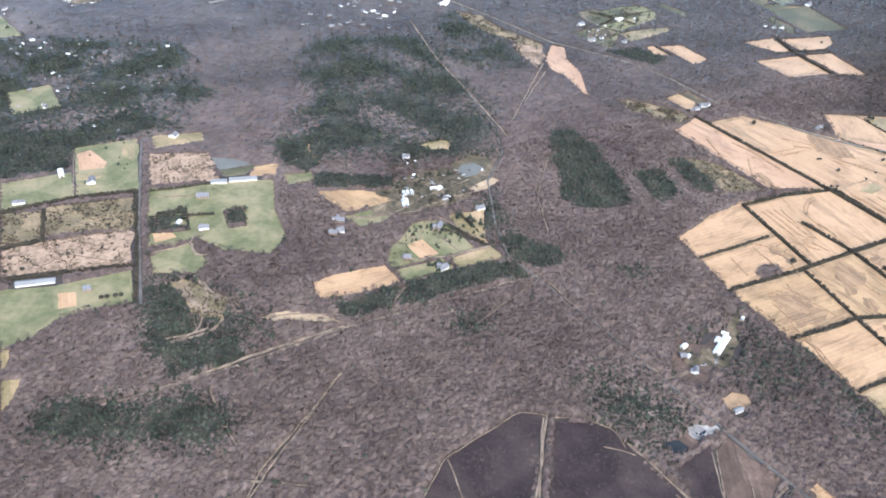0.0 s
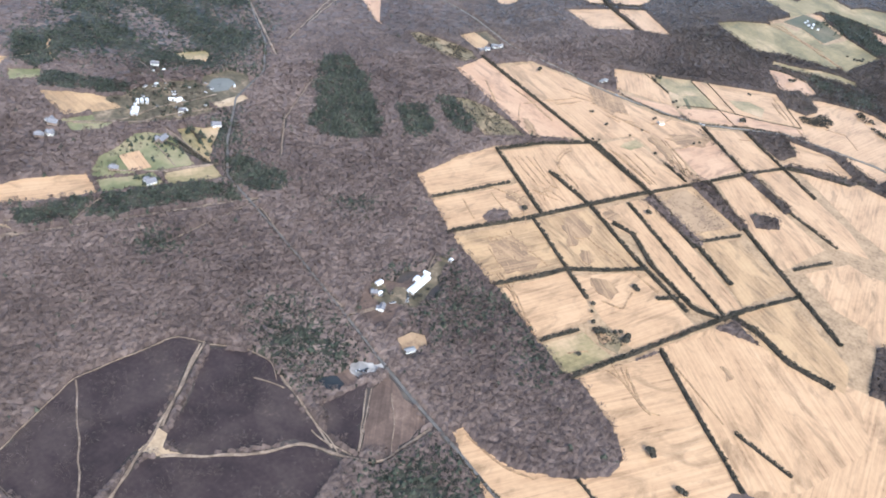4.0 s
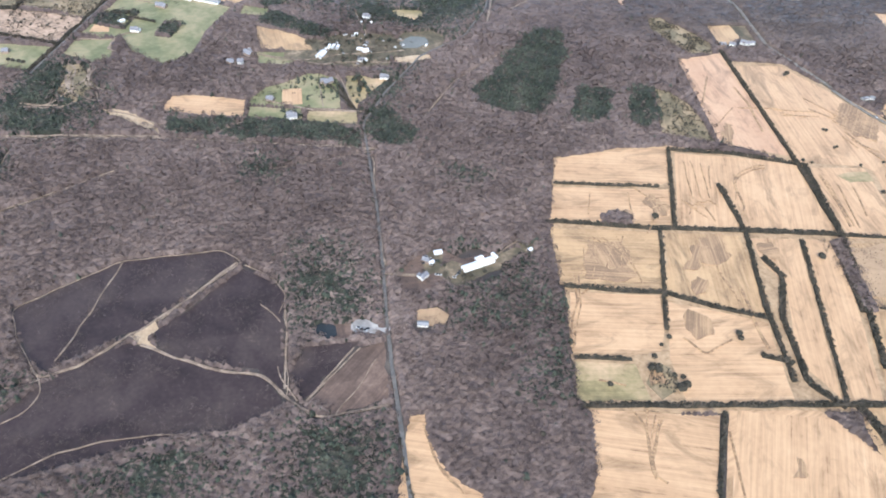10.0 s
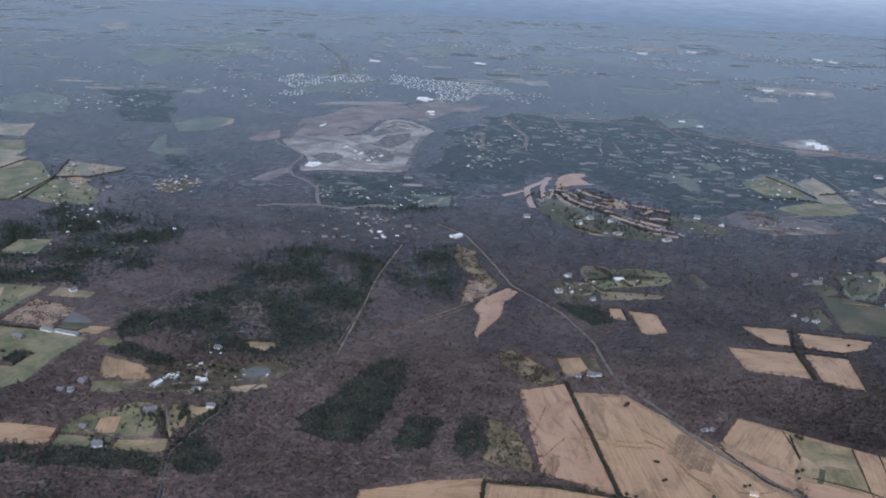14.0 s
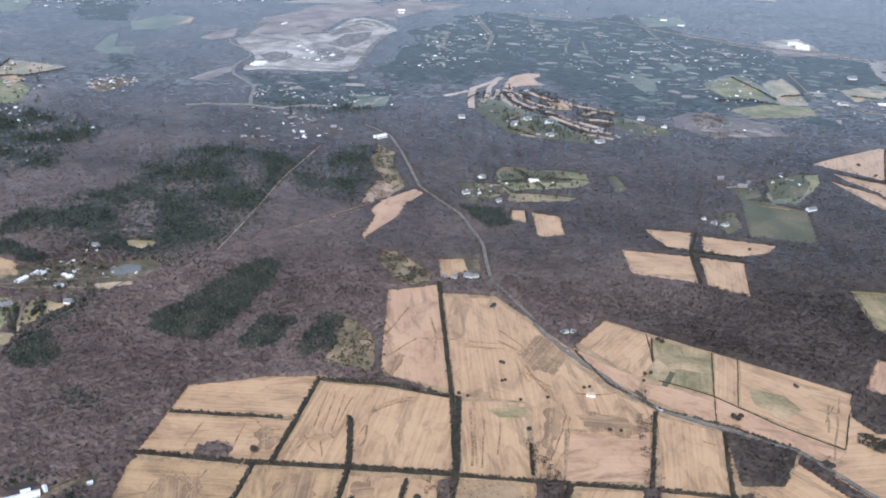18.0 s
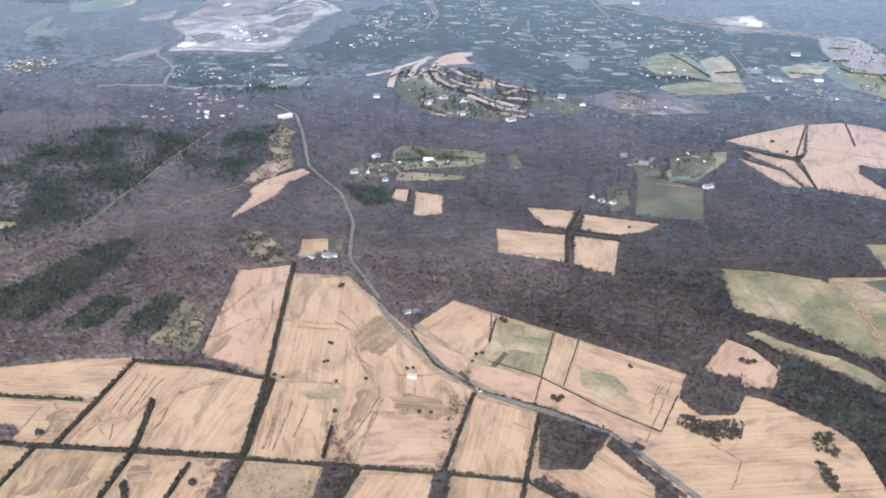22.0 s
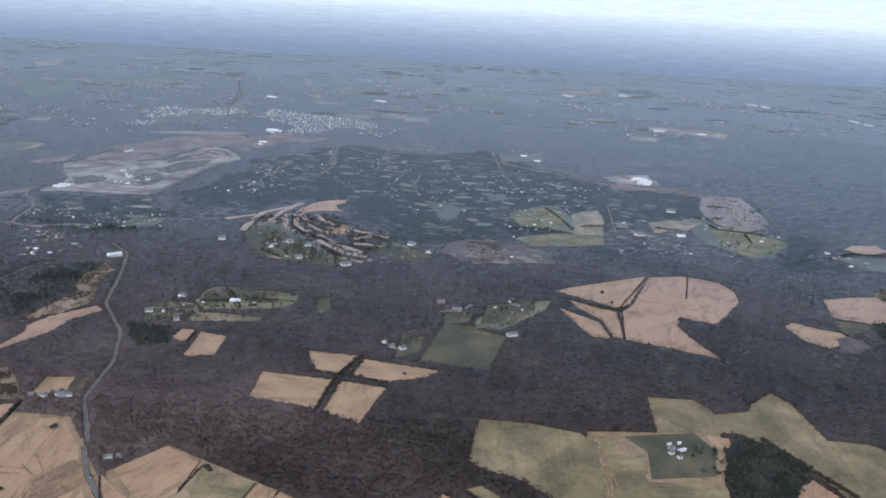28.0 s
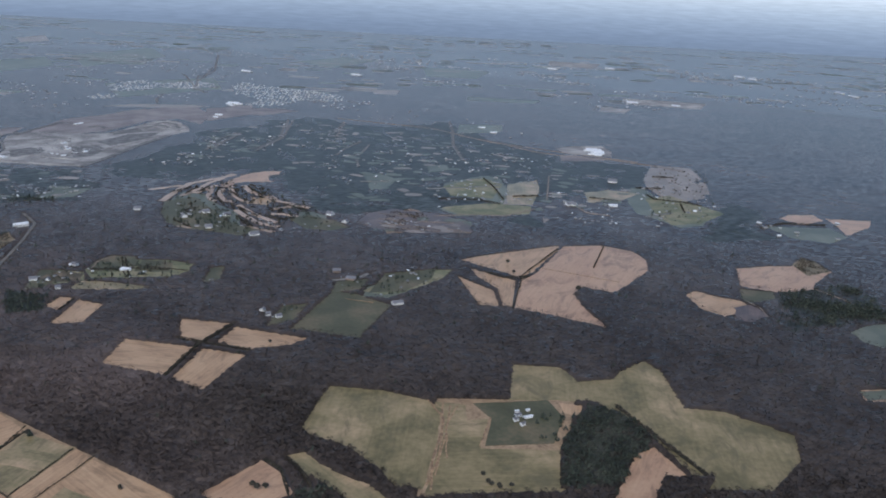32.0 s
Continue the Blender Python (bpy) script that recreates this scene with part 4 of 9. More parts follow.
ESTATE.append([(-303.1, 1181.1), (-176.3, 1273.3), (-46.1, 1167.8), (-55.3, 1053.2), (-158.2, 1034.3)])
ESTATE.append([(362.4, 1863.6), (529.1, 1811.7), (563.0, 1610.1), (477.2, 1518.1)])
ESTATE.append([(352.5, 1394.7), (456.4, 1428.2), (449.8, 1357.5), (362.0, 1301.8)])
SCATTERED, GROVES, RUTS = [], [], []
SCATTERED.append((16, 8, [(59.8, 1240.2), (194.2, 1260.8), (275.8, 1229), (182.7, 1167.3)]))
SCATTERED.append((70, 6, [(-292.4, 1662.1), (-276.9, 1935.2), (-127.7, 2363.1), (264.3, 2089.6), (346.9, 1680.8), (161, 1624.5), (-37.1, 1564.6), (-135.4, 1471.1)]))
SCATTERED.append((16, 6, [(203.5, 1793.5), (344.9, 1859), (456.2, 1583.9), (378, 1495.1)]))
SCATTERED.append((24, 6, [(519.3, 1836.6), (583.6, 2015.7), (706.4, 1675.7), (644.5, 1568.8), (492.8, 1708.1)]))
SCATTERED.append((14, 7, [(-492.8, 1373.4), (-425.8, 1482.2), (-221.3, 1327.9), (-260.9, 1261.9)]))
SCATTERED.append((10, 7, [(-154.1, 1054.7), (-97.8, 1065.9), (-42.5, 1060), (-59.9, 996.3)]))
SCATTERED.append((12, 5, [(-135.2, 1197.5), (-44.8, 1232.7), (-9, 1172.7), (-148.2, 1099.4)]))
SCATTERED.append((10, 5, [(437.9, 1116.6), (472.4, 1211.1), (488.5, 1248.4), (513.1, 1175.4)]))
SCATTERED.append((18, 5, [(-691.3, 977.1), (-626.1, 1051.1), (-531.3, 1007.4), (-409.7, 873.8), (-409.4, 784.9)]))
SCATTERED.append((20, 4, [(-483.5, 1009.1), (-446.3, 1079.7), (-400.5, 1042), (-427.3, 971.7)]))
SCATTERED.append((24, 4.5, [(-270.5, 1158.9), (-97.8, 1244.9), (-21.1, 1087.8), (-99.3, 1017.5), (-185.2, 1018.3)]))
SCATTERED.append((7, 4, [(-162.5, 958.5), (-78.2, 989.5), (-28.6, 945.8), (-94.3, 900.6)]))
SCATTERED.append((12, 5, [(-496.3, 844.1), (-380.5, 894.7), (-292.6, 839.6), (-371, 758.8)]))
SCATTERED.append((40, 4.5, [(-465.2, 863), (-265.7, 872.5), (-215.5, 671.9), (-299.4, 663.7), (-387.8, 682.5)]))
SCATTERED.append((18, 6, [(-163.7, 1034.2), (-28, 1054.5), (-43.7, 935.3), (-137.2, 940.7)]))
SCATTERED.append((26, 3, [(-23.4, 642.6), (56.9, 629.9), (17, 598.1), (-25.9, 594.5)]))
SCATTERED.append((10, 3, [(-25.9, 594.5), (41, 595.5), (21.7, 567.6), (-19.9, 568.5)]))
SCATTERED.append((30, 7, [(86, 1872.2), (378.2, 1987.1), (405.1, 1559.9), (193, 1471.1)]))
SCATTERED.append((24, 7, [(-337.8, 1829.5), (-173.9, 1853.2), (-41.8, 1436.1), (-165.2, 1384.2)]))
SCATTERED.append((10, 8, [(733.5, 1698.6), (851.6, 1778.9), (861.5, 1632.7), (761.4, 1614.6)]))
SCATTERED.append((12, 4.5, [(-400.7, 1392.5), (-321.2, 1424.3), (-254.2, 1335.5), (-307.6, 1294.7)]))
SCATTERED.append((34, 4.5, [(-478.6, 1025.5), (-419.4, 1061.4), (-381.2, 1004.9), (-424.3, 968.6)]))
SCATTERED.append((12, 5, [(-632.9, 991.2), (-476.3, 947.5), (-478.3, 856), (-533, 854)]))
SCATTERED.append((8, 4, [(165.9, 1013.6), (272.9, 1069.4), (291.4, 1009.9), (212.4, 946.8)]))
SCATTERED.append((14, 2.2, [(-23.3, 640.6), (14.4, 642), (9.7, 611.4), (-21.7, 605.9)]))
GROVES.append(("pine", 50, 4, [(173.9, 996.9), (262, 1067.3), (311.1, 1017.4), (228.3, 932.9)]))
GROVES.append(("pine", 36, 3.5, [(-23.1, 539.4), (53.5, 549.3), (56.2, 510.8), (-17, 505.6)]))
GROVES.append(("pine", 30, 3, [(-27.9, 632.2), (21.9, 626.8), (17, 593.5), (-20.8, 585.9)]))
GROVES.append(("pine", 8, 3, [(-306.7, 641.9), (-255.6, 652), (-228.4, 568.7), (-273.1, 560.8)]))
GROVES.append(("pine", 26, 4, [(698.8, 984.6), (751.3, 1012.1), (763.5, 972.1), (750.2, 962.6)]))
GROVES.append(("pine", 60, 5, [(-691.3, 977.1), (-626.1, 1051.1), (-531.3, 1007.4), (-409.7, 873.8), (-409.4, 784.9)]))
GROVES.append(("bare", 30, 4, [(-22.8, 535.5), (53.5, 549.3), (56.2, 510.8), (-17, 505.6)]))
GROVES.append(("bare", 60, 4.5, [(-632.9, 991.2), (-476.3, 947.5), (-478.3, 856), (-533, 854)]))
GROVES.append(("pine", 60, 4, [(160.7, 1010), (278.2, 1073), (300.2, 1006.2), (225.1, 918.8)]))
GROVES.append(("bare", 60, 4, [(160.7, 1010), (278.2, 1073), (300.2, 1006.2), (225.1, 918.8)]))
GROVES.append(("pine", 30, 4, [(415.2, 1213.2), (471.9, 1276.9), (511.2, 1149.3), (444.7, 1123.8)]))
GROVES.append(("bare", 40, 4, [(415.2, 1213.2), (471.9, 1276.9), (511.2, 1149.3), (444.7, 1123.8)]))
GROVES.append(("bare", 14, 2.6, [(-222.3, 574.5), (-162.4, 590.2), (-162.6, 569.8), (-201.7, 562.4)]))
GROVES.append(("pine", 30, 3, [(-25.9, 594.5), (41, 595.5), (21.7, 567.6), (-19.9, 568.5)]))
GROVES.append(("bare", 60, 3.2, [(-42.2, 588.6), (56.9, 629.9), (45.1, 573.8), (-23.5, 547.4)]))
GROVES.append(("bare", 46, 3, [(164.8, 380.3), (169.9, 399.4), (193.1, 411.3), (208.9, 424), (214.8, 421.3), (203.3, 395.6), (191.9, 383.5), (175, 368.1)]))
GROVES.append(("pine", 8, 2.6, [(164.8, 380.3), (169.9, 399.4), (193.1, 411.3), (191.9, 383.5), (175, 368.1)]))
GROVES.append(("bare", 70, 3.2, [(-27.9, 632.2), (22, 636.7), (17, 593.5), (-20.6, 581.5)]))
GROVES.append(("bare", 8, 2.5, [(-338.8, 568.2), (-289.8, 594.8), (-277.5, 560.4), (-324.3, 534.4)]))
FIELDS.append(("lawn", [(53.9, 1246.4), (33.7, 1285.9), (67.7, 1294.7), (116.5, 1269.3), (167.5, 1257.4), (212.9, 1217.7), (212.8, 1186.5), (172.4, 1193.9), (143.7, 1196.2), (102.4, 1213.1)]))
FIELDS.append(("lawn", [(229.5, 1309.5), (244.5, 1322.2), (269.2, 1317.9), (288.2, 1299.4), (275.7, 1275.9), (250.6, 1281.7)]))
FIELDS.append(("pink", [(47.2, 1341.6), (29.4, 1386.7), (20.4, 1428.8), (29.3, 1463.3), (50.6, 1477.6), (60.2, 1460.0), (55.9, 1440.6), (76.0, 1419.0), (91.9, 1418.8), (65.9, 1395.4), (53.9, 1375.2), (59.4, 1343.5)]))
FIELDS.append(("weedy", [(126.8, 1325.6), (147.5, 1335.3), (166.8, 1328.0), (174.0, 1307.0), (152.2, 1299.9)]))
FAIRWAYS.append((9, [(53.2, 1230.3), (41.5, 1251.6), (21.6, 1288.1), (5.5, 1327.2), (7.2, 1352.2), (12.2, 1380.8), (9.5, 1413.6)]))
FAIRWAYS.append((7, [(49.5, 1266.5), (46.9, 1284.9), (37.4, 1315.1), (22.8, 1347.3), (15.4, 1383.7)]))
FAIRWAYS.append((7, [(54.9, 1287.7), (48.8, 1316.4), (40.0, 1344.3)]))
FAIRWAYS.append((7, [(51.8, 1323.4), (76.3, 1294.0), (98.8, 1277.3), (108.3, 1277.7)]))
FAIRWAYS.append((8, [(63.5, 1333.8), (87.8, 1304.0), (115.5, 1287.8), (132.1, 1290.3)]))
FAIRWAYS.append((7, [(60.4, 1353.4), (100.0, 1318.7), (130.0, 1304.2), (152.2, 1299.9)]))
FAIRWAYS.append((8, [(72.3, 1368.5), (104.3, 1347.9), (133.1, 1339.3), (156.6, 1339.2)]))
FAIRWAYS.append((7, [(145.3, 1282.5), (179.2, 1267.2), (209.8, 1258.0), (242.2, 1251.4)]))
FAIRWAYS.append((7, [(159.9, 1261.7), (198.6, 1245.2), (227.0, 1235.7), (257.3, 1238.2)]))
FAIRWAYS.append((8, [(193.7, 1293.9), (201.1, 1311.2), (207.1, 1331.4), (229.0, 1334.8)]))
FAIRWAYS.append((7, [(208.1, 1277.3), (224.8, 1287.8), (244.6, 1290.4)]))
FAIRWAYS.append((7, [(137.1, 1351.0), (169.5, 1334.2), (200.9, 1333.8)]))
FAIRWAYS.append((7, [(-9.6, 1260.6), (-1.9, 1284.7), (6.1, 1309.5)]))
FAIRWAYS.append((6, [(226.7, 1216.4), (250.3, 1217.0), (267.5, 1218.9)]))
FAIRWAYS.append((5, [(160.9, 1162.4), (180.2, 1165.9)]))
HEDGES.append((2.6, [(47.8, 1277.4), (27.5, 1319.6)]))
HEDGES.append((2.6, [(52.6, 1298.3), (42.0, 1328.0)]))
HEDGES.append((2.6, [(52.6, 1337.4), (82.9, 1299.7)]))
HEDGES.append((2.6, [(91.5, 1294.9), (128.8, 1272.2)]))
HEDGES.append((2.6, [(62.6, 1346.2), (86.2, 1340.6)]))
HEDGES.append((2.6, [(86.9, 1328.4), (122.3, 1309.5), (140.7, 1305.5)]))
HEDGES.append((2.6, [(81.4, 1367.4), (106.8, 1354.4), (129.6, 1344.5)]))
HEDGES.append((2.6, [(150.2, 1275.5), (176.3, 1264.7), (203.4, 1259.5)]))
HEDGES.append((2.6, [(181.5, 1241.2), (209.0, 1227.3), (235.0, 1216.9)]))
HEDGES.append((2.6, [(182.9, 1322.2), (211.6, 1323.9), (232.4, 1322.9)]))
HEDGES.append((2.6, [(207.8, 1266.6), (244.6, 1270.0)]))
HEDGES.append((2.6, [(23.5, 1311.6), (25.7, 1270.5)]))
HEDGES.append((2.6, [(186.1, 1298.5), (203.0, 1290.8)]))
HEDGES.append((2.6, [(131.3, 1282.0), (159.9, 1261.7)]))
HEDGES.append((2.6, [(134.5, 1178.7), (157.7, 1172.2), (178.7, 1167.8)]))
GROVES.append(("pine", 120, 4.5, [(81.4, 1239.3), (141.6, 1235.5), (226.7, 1216.4), (260.5, 1244.0), (249.3, 1195.1), (188.3, 1172.6), (137.6, 1174.8)]))
GROVES.append(("pine", 90, 4.5, [(85.9, 1366.9), (213.2, 1352.0), (279.7, 1299.1), (241.9, 1274.5), (160.4, 1287.9)]))
FIELDS.append(("spoil", [(-519.5, 1410.8), (-597.0, 1543.4), (-589.1, 1625.2), (-596.0, 1695.5), (-593.0, 1796.0), (-544.2, 1854.6), (-440.4, 1796.0), (-368.3, 1698.9), (-448.2, 1711.0), (-467.8, 1648.1), (-427.8, 1516.6), (-448.7, 1453.2), (-488.4, 1435.6)]))
FIELDS.append(("spoil", [(-559.7, 1328.7), (-579.4, 1396.9), (-563.2, 1431.5), (-522.1, 1376.0), (-525.8, 1326.0)]))
FIELDS.append(("spoil", [(-367.3, 1106.4), (-372.2, 1136.9), (-375.5, 1186.9), (-363.3, 1209.6), (-346.3, 1176.9), (-341.7, 1115.5)]))
FIELDS.append(("spoil", [(-491.7, 1892.0), (-409.0, 1977.7), (-349.0, 1985.2), (-363.0, 1873.5), (-432.2, 1839.9)]))
FIELDS.append(("weedy", [(-567.8, 1617.6), (-603.6, 1686.6), (-600.0, 1750.2), (-538.9, 1739.1), (-526.4, 1675.5)]))
FIELDS.append(("weedy", [(-690.5, 1703.6), (-675.6, 1773.4), (-589.0, 1866.1), (-531.5, 1883.0), (-549.6, 1822.7), (-616.9, 1767.3)]))
FIELDS.append(("weedy", [(-733.4, 1389.8), (-728.1, 1435.0), (-704.6, 1461.9), (-673.2, 1419.3), (-672.7, 1347.4)]))
FIELDS.append(("gravel", [(-338.6, 1194.7), (-362.4, 1227.5), (-367.3, 1257.8), (-405.4, 1295.1), (-466.2, 1329.0), (-502.4, 1357.9), (-523.9, 1414.4), (-484.2, 1432.0), (-441.9, 1460.3), (-408.4, 1512.0), (-439.0, 1602.5), (-461.1, 1665.7), (-425.1, 1685.6), (-362.4, 1657.8), (-319.1, 1623.4), (-309.6, 1558.3), (-276.8, 1463.9), (-229.1, 1361.5), (-199.5, 1293.4), (-246.9, 1259.7), (-304.0, 1232.9)]))
FIELDS.append(("slate", [(-349.2, 1433.8), (-375.1, 1522.3), (-347.5, 1576.3), (-314.4, 1506.3), (-306.0, 1427.7)]))
FIELDS.append(("slate", [(-416.6, 1520.0), (-417.3, 1580.2), (-379.4, 1559.5), (-384.8, 1496.0)]))
FIELDS.append(("slate", [(-385.6, 1289.1), (-384.9, 1328.5), (-344.8, 1329.3), (-320.6, 1285.2), (-338.8, 1261.7)]))
FIELDS.append(("slate", [(-339.9, 1373.4), (-324.2, 1416.3), (-283.5, 1402.8), (-254.6, 1349.0), (-263.0, 1322.9)]))
FIELDS.append(("spoil", [(-458.5, 1403.5), (-440.5, 1445.7), (-402.7, 1453.7), (-386.8, 1410.0), (-417.0, 1386.4)]))
FIELDS.append(("spoil", [(-452.1, 1343.3), (-463.1, 1391.1), (-419.7, 1376.4), (-394.0, 1332.8), (-410.5, 1316.3)]))
FIELDS.append(("weedy", [(-479.1, 1421.2), (-466.7, 1458.6), (-450.2, 1484.4), (-436.4, 1466.1), (-449.2, 1420.9)]))
BENCHS.append((7, [(-442.0, 1637.3), (-443.5, 1675.2), (-407.8, 1675.0), (-362.0, 1649.0), (-335.5, 1606.0)]))
BENCHS.append((6, [(-421.4, 1603.1), (-423.9, 1647.5), (-387.1, 1640.3), (-352.0, 1614.7)]))
BENCHS.append((6, [(-400.2, 1571.9), (-402.3, 1614.6), (-368.0, 1606.4)]))
BENCHS.append((9, [(-340.6, 1198.3), (-316.4, 1243.2), (-264.8, 1264.5), (-209.9, 1299.9)]))
BENCHS.append((6, [(-283.4, 1389.7), (-293.9, 1446.8), (-303.3, 1480.3)]))
BENCHS.append((6, [(-329.1, 1253.7), (-327.4, 1296.6), (-283.1, 1303.7), (-245.6, 1322.1)]))
BENCHS.append((5, [(-415.9, 1373.1), (-414.8, 1403.3), (-381.9, 1400.5), (-333.6, 1366.4)]))
CUTS.append((7, [(-426.4, 1616.2), (-431.4, 1658.8), (-397.7, 1657.0), (-355.7, 1628.5)]))
CUTS.append((7, [(-410.0, 1588.1), (-413.0, 1630.9), (-377.4, 1623.2)]))
CUTS.append((10, [(-200.2, 1292.8), (-226.1, 1358.5), (-273.4, 1460.3), (-311.9, 1564.0)]))
CUTS.append((8, [(-502.9, 1372.7), (-535.9, 1443.6), (-567.5, 1517.7)]))
CUTS.append((8, [(-486.2, 1514.8), (-480.9, 1538.5), (-452.6, 1533.3)]))
CUTS.append((6, [(-359.2, 1224.9), (-361.5, 1245.7), (-358.8, 1278.2), (-362.2, 1305.8)]))
ROADS.append((5.0, [(-202.5, 1058.9), (-225.7, 1086.5), (-258.1, 1131.0), (-295.1, 1153.6), (-332.8, 1168.7), (-365.9, 1201.6), (-378.7, 1234.9), (-391.0, 1271.3), (-407.3, 1293.2), (-450.0, 1317.3), (-486.3, 1330.0), (-517.2, 1357.8), (-527.1, 1394.7)]))
ROADS.append((5.0, [(-259.1, 1025.0), (-231.0, 1037.9), (-202.5, 1058.9), (-156.6, 1068.4)]))
ROADS.append((3.9, [(-161.1, 1072.0), (-140.2, 1097.8), (-105.5, 1120.2)]))
ROADS.append((6.6, [(-775.6, 2060.9), (-914.5, 2203.7), (-998.7, 2312.6), (-1089.6, 2438.5), (-1255.6, 2606.2), (-1480.3, 2835.8)]))
ROADS.append((5.5, [(-651.6, 1829.7), (-707.1, 1873.7), (-770.9, 1946.8)]))
ROADS.append((4.4, [(-289.5, 1879.0), (-221.9, 1800.4), (-174.6, 1741.2), (-144.5, 1688.8), (-119.2, 1622.1), (-115.8, 1582.4)]))
ROADS.append((4.4, [(-243.1, 1686.6), (-209.7, 1629.7), (-195.9, 1581.9), (-162.5, 1529.2)]))
ROADS.append((4.4, [(-174.9, 1931.8), (-108.2, 1811.1)]))
ROADS.append((4.4, [(-15.5, 1780.6), (5.1, 1702.3), (30.3, 1643.8)]))
ROADS.append((4.4, [(79.9, 1639.6), (118.5, 1591.1)]))
ROADS.append((5.5, [(-19.6, 2125.1), (52.7, 2017.8), (136.5, 1878.7), (227.4, 1761.2)]))
ROADS.append((5.0, [(613.3, 1605.5), (637.9, 1653.3)]))
ROADS.append((4.4, [(288.8, 1537.5), (328.2, 1581.8), (366.2, 1635.1)]))
TRACKS.append((8.8, [(90.0, 1982.7), (199.2, 1965.9), (283.4, 1933.0), (339.8, 1937.0), (431.4, 1969.2), (517.0, 1970.5), (569.9, 1963.2)]))
TRACKS.append((3.9, [(380.0, 1410.5), (415.1, 1450.9), (456.2, 1477.9), (475.7, 1552.0)]))
TRACKS.append((4.4, [(505.2, 1601.8), (538.7, 1569.8), (570.1, 1577.0)]))
TRACKS.append((6, [(336.4, 1392.1), (364.2, 1397.3), (387.8, 1381.8)]))
TRACKS.append((6, [(339.7, 1362.7), (372.8, 1349.2)]))
TRACKS.append((4.4, [(413.4, 1369.3), (459.2, 1374.6)]))
FIELDS.append(("lot", [(-774.3, 2195.3), (-816.1, 2281.6), (-755.5, 2283.2), (-671.7, 2278.9), (-564.4, 2291.5), (-442.3, 2275.8), (-388.7, 2214.8), (-399.1, 2156.2), (-464.9, 2150.0), (-436.7, 2038.1), (-450.9, 1966.9), (-502.9, 1957.5), (-538.4, 2057.3), (-659.6, 2093.7)]))
FIELDS.append(("lot", [(-981.0, 1943.2), (-1028.6, 2035.8), (-1012.4, 2103.0), (-926.1, 2080.7), (-915.4, 2202.4), (-846.1, 2195.5), (-781.8, 2145.6), (-803.6, 2059.1), (-869.7, 2023.5), (-849.3, 1943.4), (-875.3, 1874.2)]))
FIELDS.append(("lot", [(-849.5, 1780.6), (-868.6, 1850.0), (-827.1, 1856.6), (-767.2, 1783.0), (-818.2, 1761.4)]))
FIELDS.append(("lawn", [(19.4, 2102.9), (93.9, 2173.4), (136.4, 2087.1), (71.6, 2000.0)]))
FIELDS.append(("gravel", [(300.5, 1995.4), (318.5, 2045.2), (365.3, 2092.0), (405.3, 2037.5), (420.8, 1994.0), (385.6, 1974.2), (343.5, 1962.3)]))
FIELDS.append(("spoil", [(336.3, 1940.8), (355.7, 1959.7), (400.5, 1960.4), (425.7, 1957.0), (391.9, 1911.3), (358.8, 1893.1)]))
FIELDS.append(("weedy", [(509.3, 1956.8), (550.5, 1957.5), (594.1, 1937.5), (621.3, 1852.0), (655.0, 1783.7), (634.1, 1734.0), (593.8, 1739.8), (558.1, 1785.7), (532.6, 1841.9)]))
FIELDS.append(("lawn", [(534.3, 1764.7), (557.4, 1775.0), (592.9, 1729.9), (635.3, 1726.2), (667.8, 1723.8), (697.7, 1707.7), (692.6, 1612.3), (672.1, 1581.4), (638.8, 1596.8), (594.9, 1617.1), (562.7, 1672.5)]))
FIELDS.append(("pasture", [(488.1, 1684.9), (518.5, 1730.9), (552.0, 1694.3), (545.1, 1653.0), (512.4, 1642.3)]))
FIELDS.append(("lawn", [(289.2, 1586.0), (310.3, 1678.2), (337.6, 1686.8), (381.8, 1629.3), (428.0, 1569.4), (425.8, 1517.6), (380.1, 1545.2), (322.5, 1548.7)]))
FIELDS.append(("pasture", [(399.7, 1621.3), (425.2, 1653.3), (440.6, 1615.6), (415.9, 1589.6)]))
FIELDS.append(("stubble", [(411.7, 1564.0), (444.9, 1601.5), (460.7, 1555.5), (425.3, 1529.4)]))
FIELDS.append(("weedy", [(375.7, 1663.6), (385.5, 1693.0), (410.9, 1674.9), (400.9, 1646.3)]))
FIELDS.append(("lawn", [(362.6, 1448.1), (400.0, 1491.7), (435.7, 1514.1), (468.9, 1534.4), (454.3, 1483.7), (405.4, 1431.7)]))
FIELDS.append(("brush", [(322.6, 1384.2), (334.8, 1424.6), (354.9, 1418.8), (383.1, 1398.8), (372.8, 1349.2), (344.9, 1346.3)]))
FIELDS.append(("brush", [(359.2, 1324.9), (379.2, 1334.9), (402.2, 1366.8), (409.2, 1340.2), (377.8, 1302.3)]))
FIELDS.append(("lawn", [(201.0, 1680.3), (221.9, 1712.0), (248.0, 1677.0), (229.5, 1637.2)]))
FIELDS.append(("weedy", [(496.9, 1508.2), (513.8, 1500.4), (515.0, 1473.1)]))
HEDGES.append((3.2, [(412.8, 1582.4), (443.1, 1613.3)]))
HEDGES.append((2.6, [(321.7, 1661.7), (370.5, 1609.7), (412.6, 1556.1)]))
HEDGES.append((3.2, [(571.6, 1739.1), (594.2, 1712.9)]))
HEDGES.append((3.2, [(593.5, 1716.8), (635.3, 1726.2), (662.8, 1723.8)]))
HEDGES.append((3.2, [(633.2, 1711.4), (652.5, 1665.6)]))
HEDGES.append((3.2, [(542.2, 1771.6), (579.6, 1794.7)]))
HEDGES.append((3.2, [(537.8, 1874.7), (571.7, 1894.1)]))
HEDGES.append((2.6, [(334.7, 1497.3), (384.9, 1532.2), (421.5, 1530.2)]))
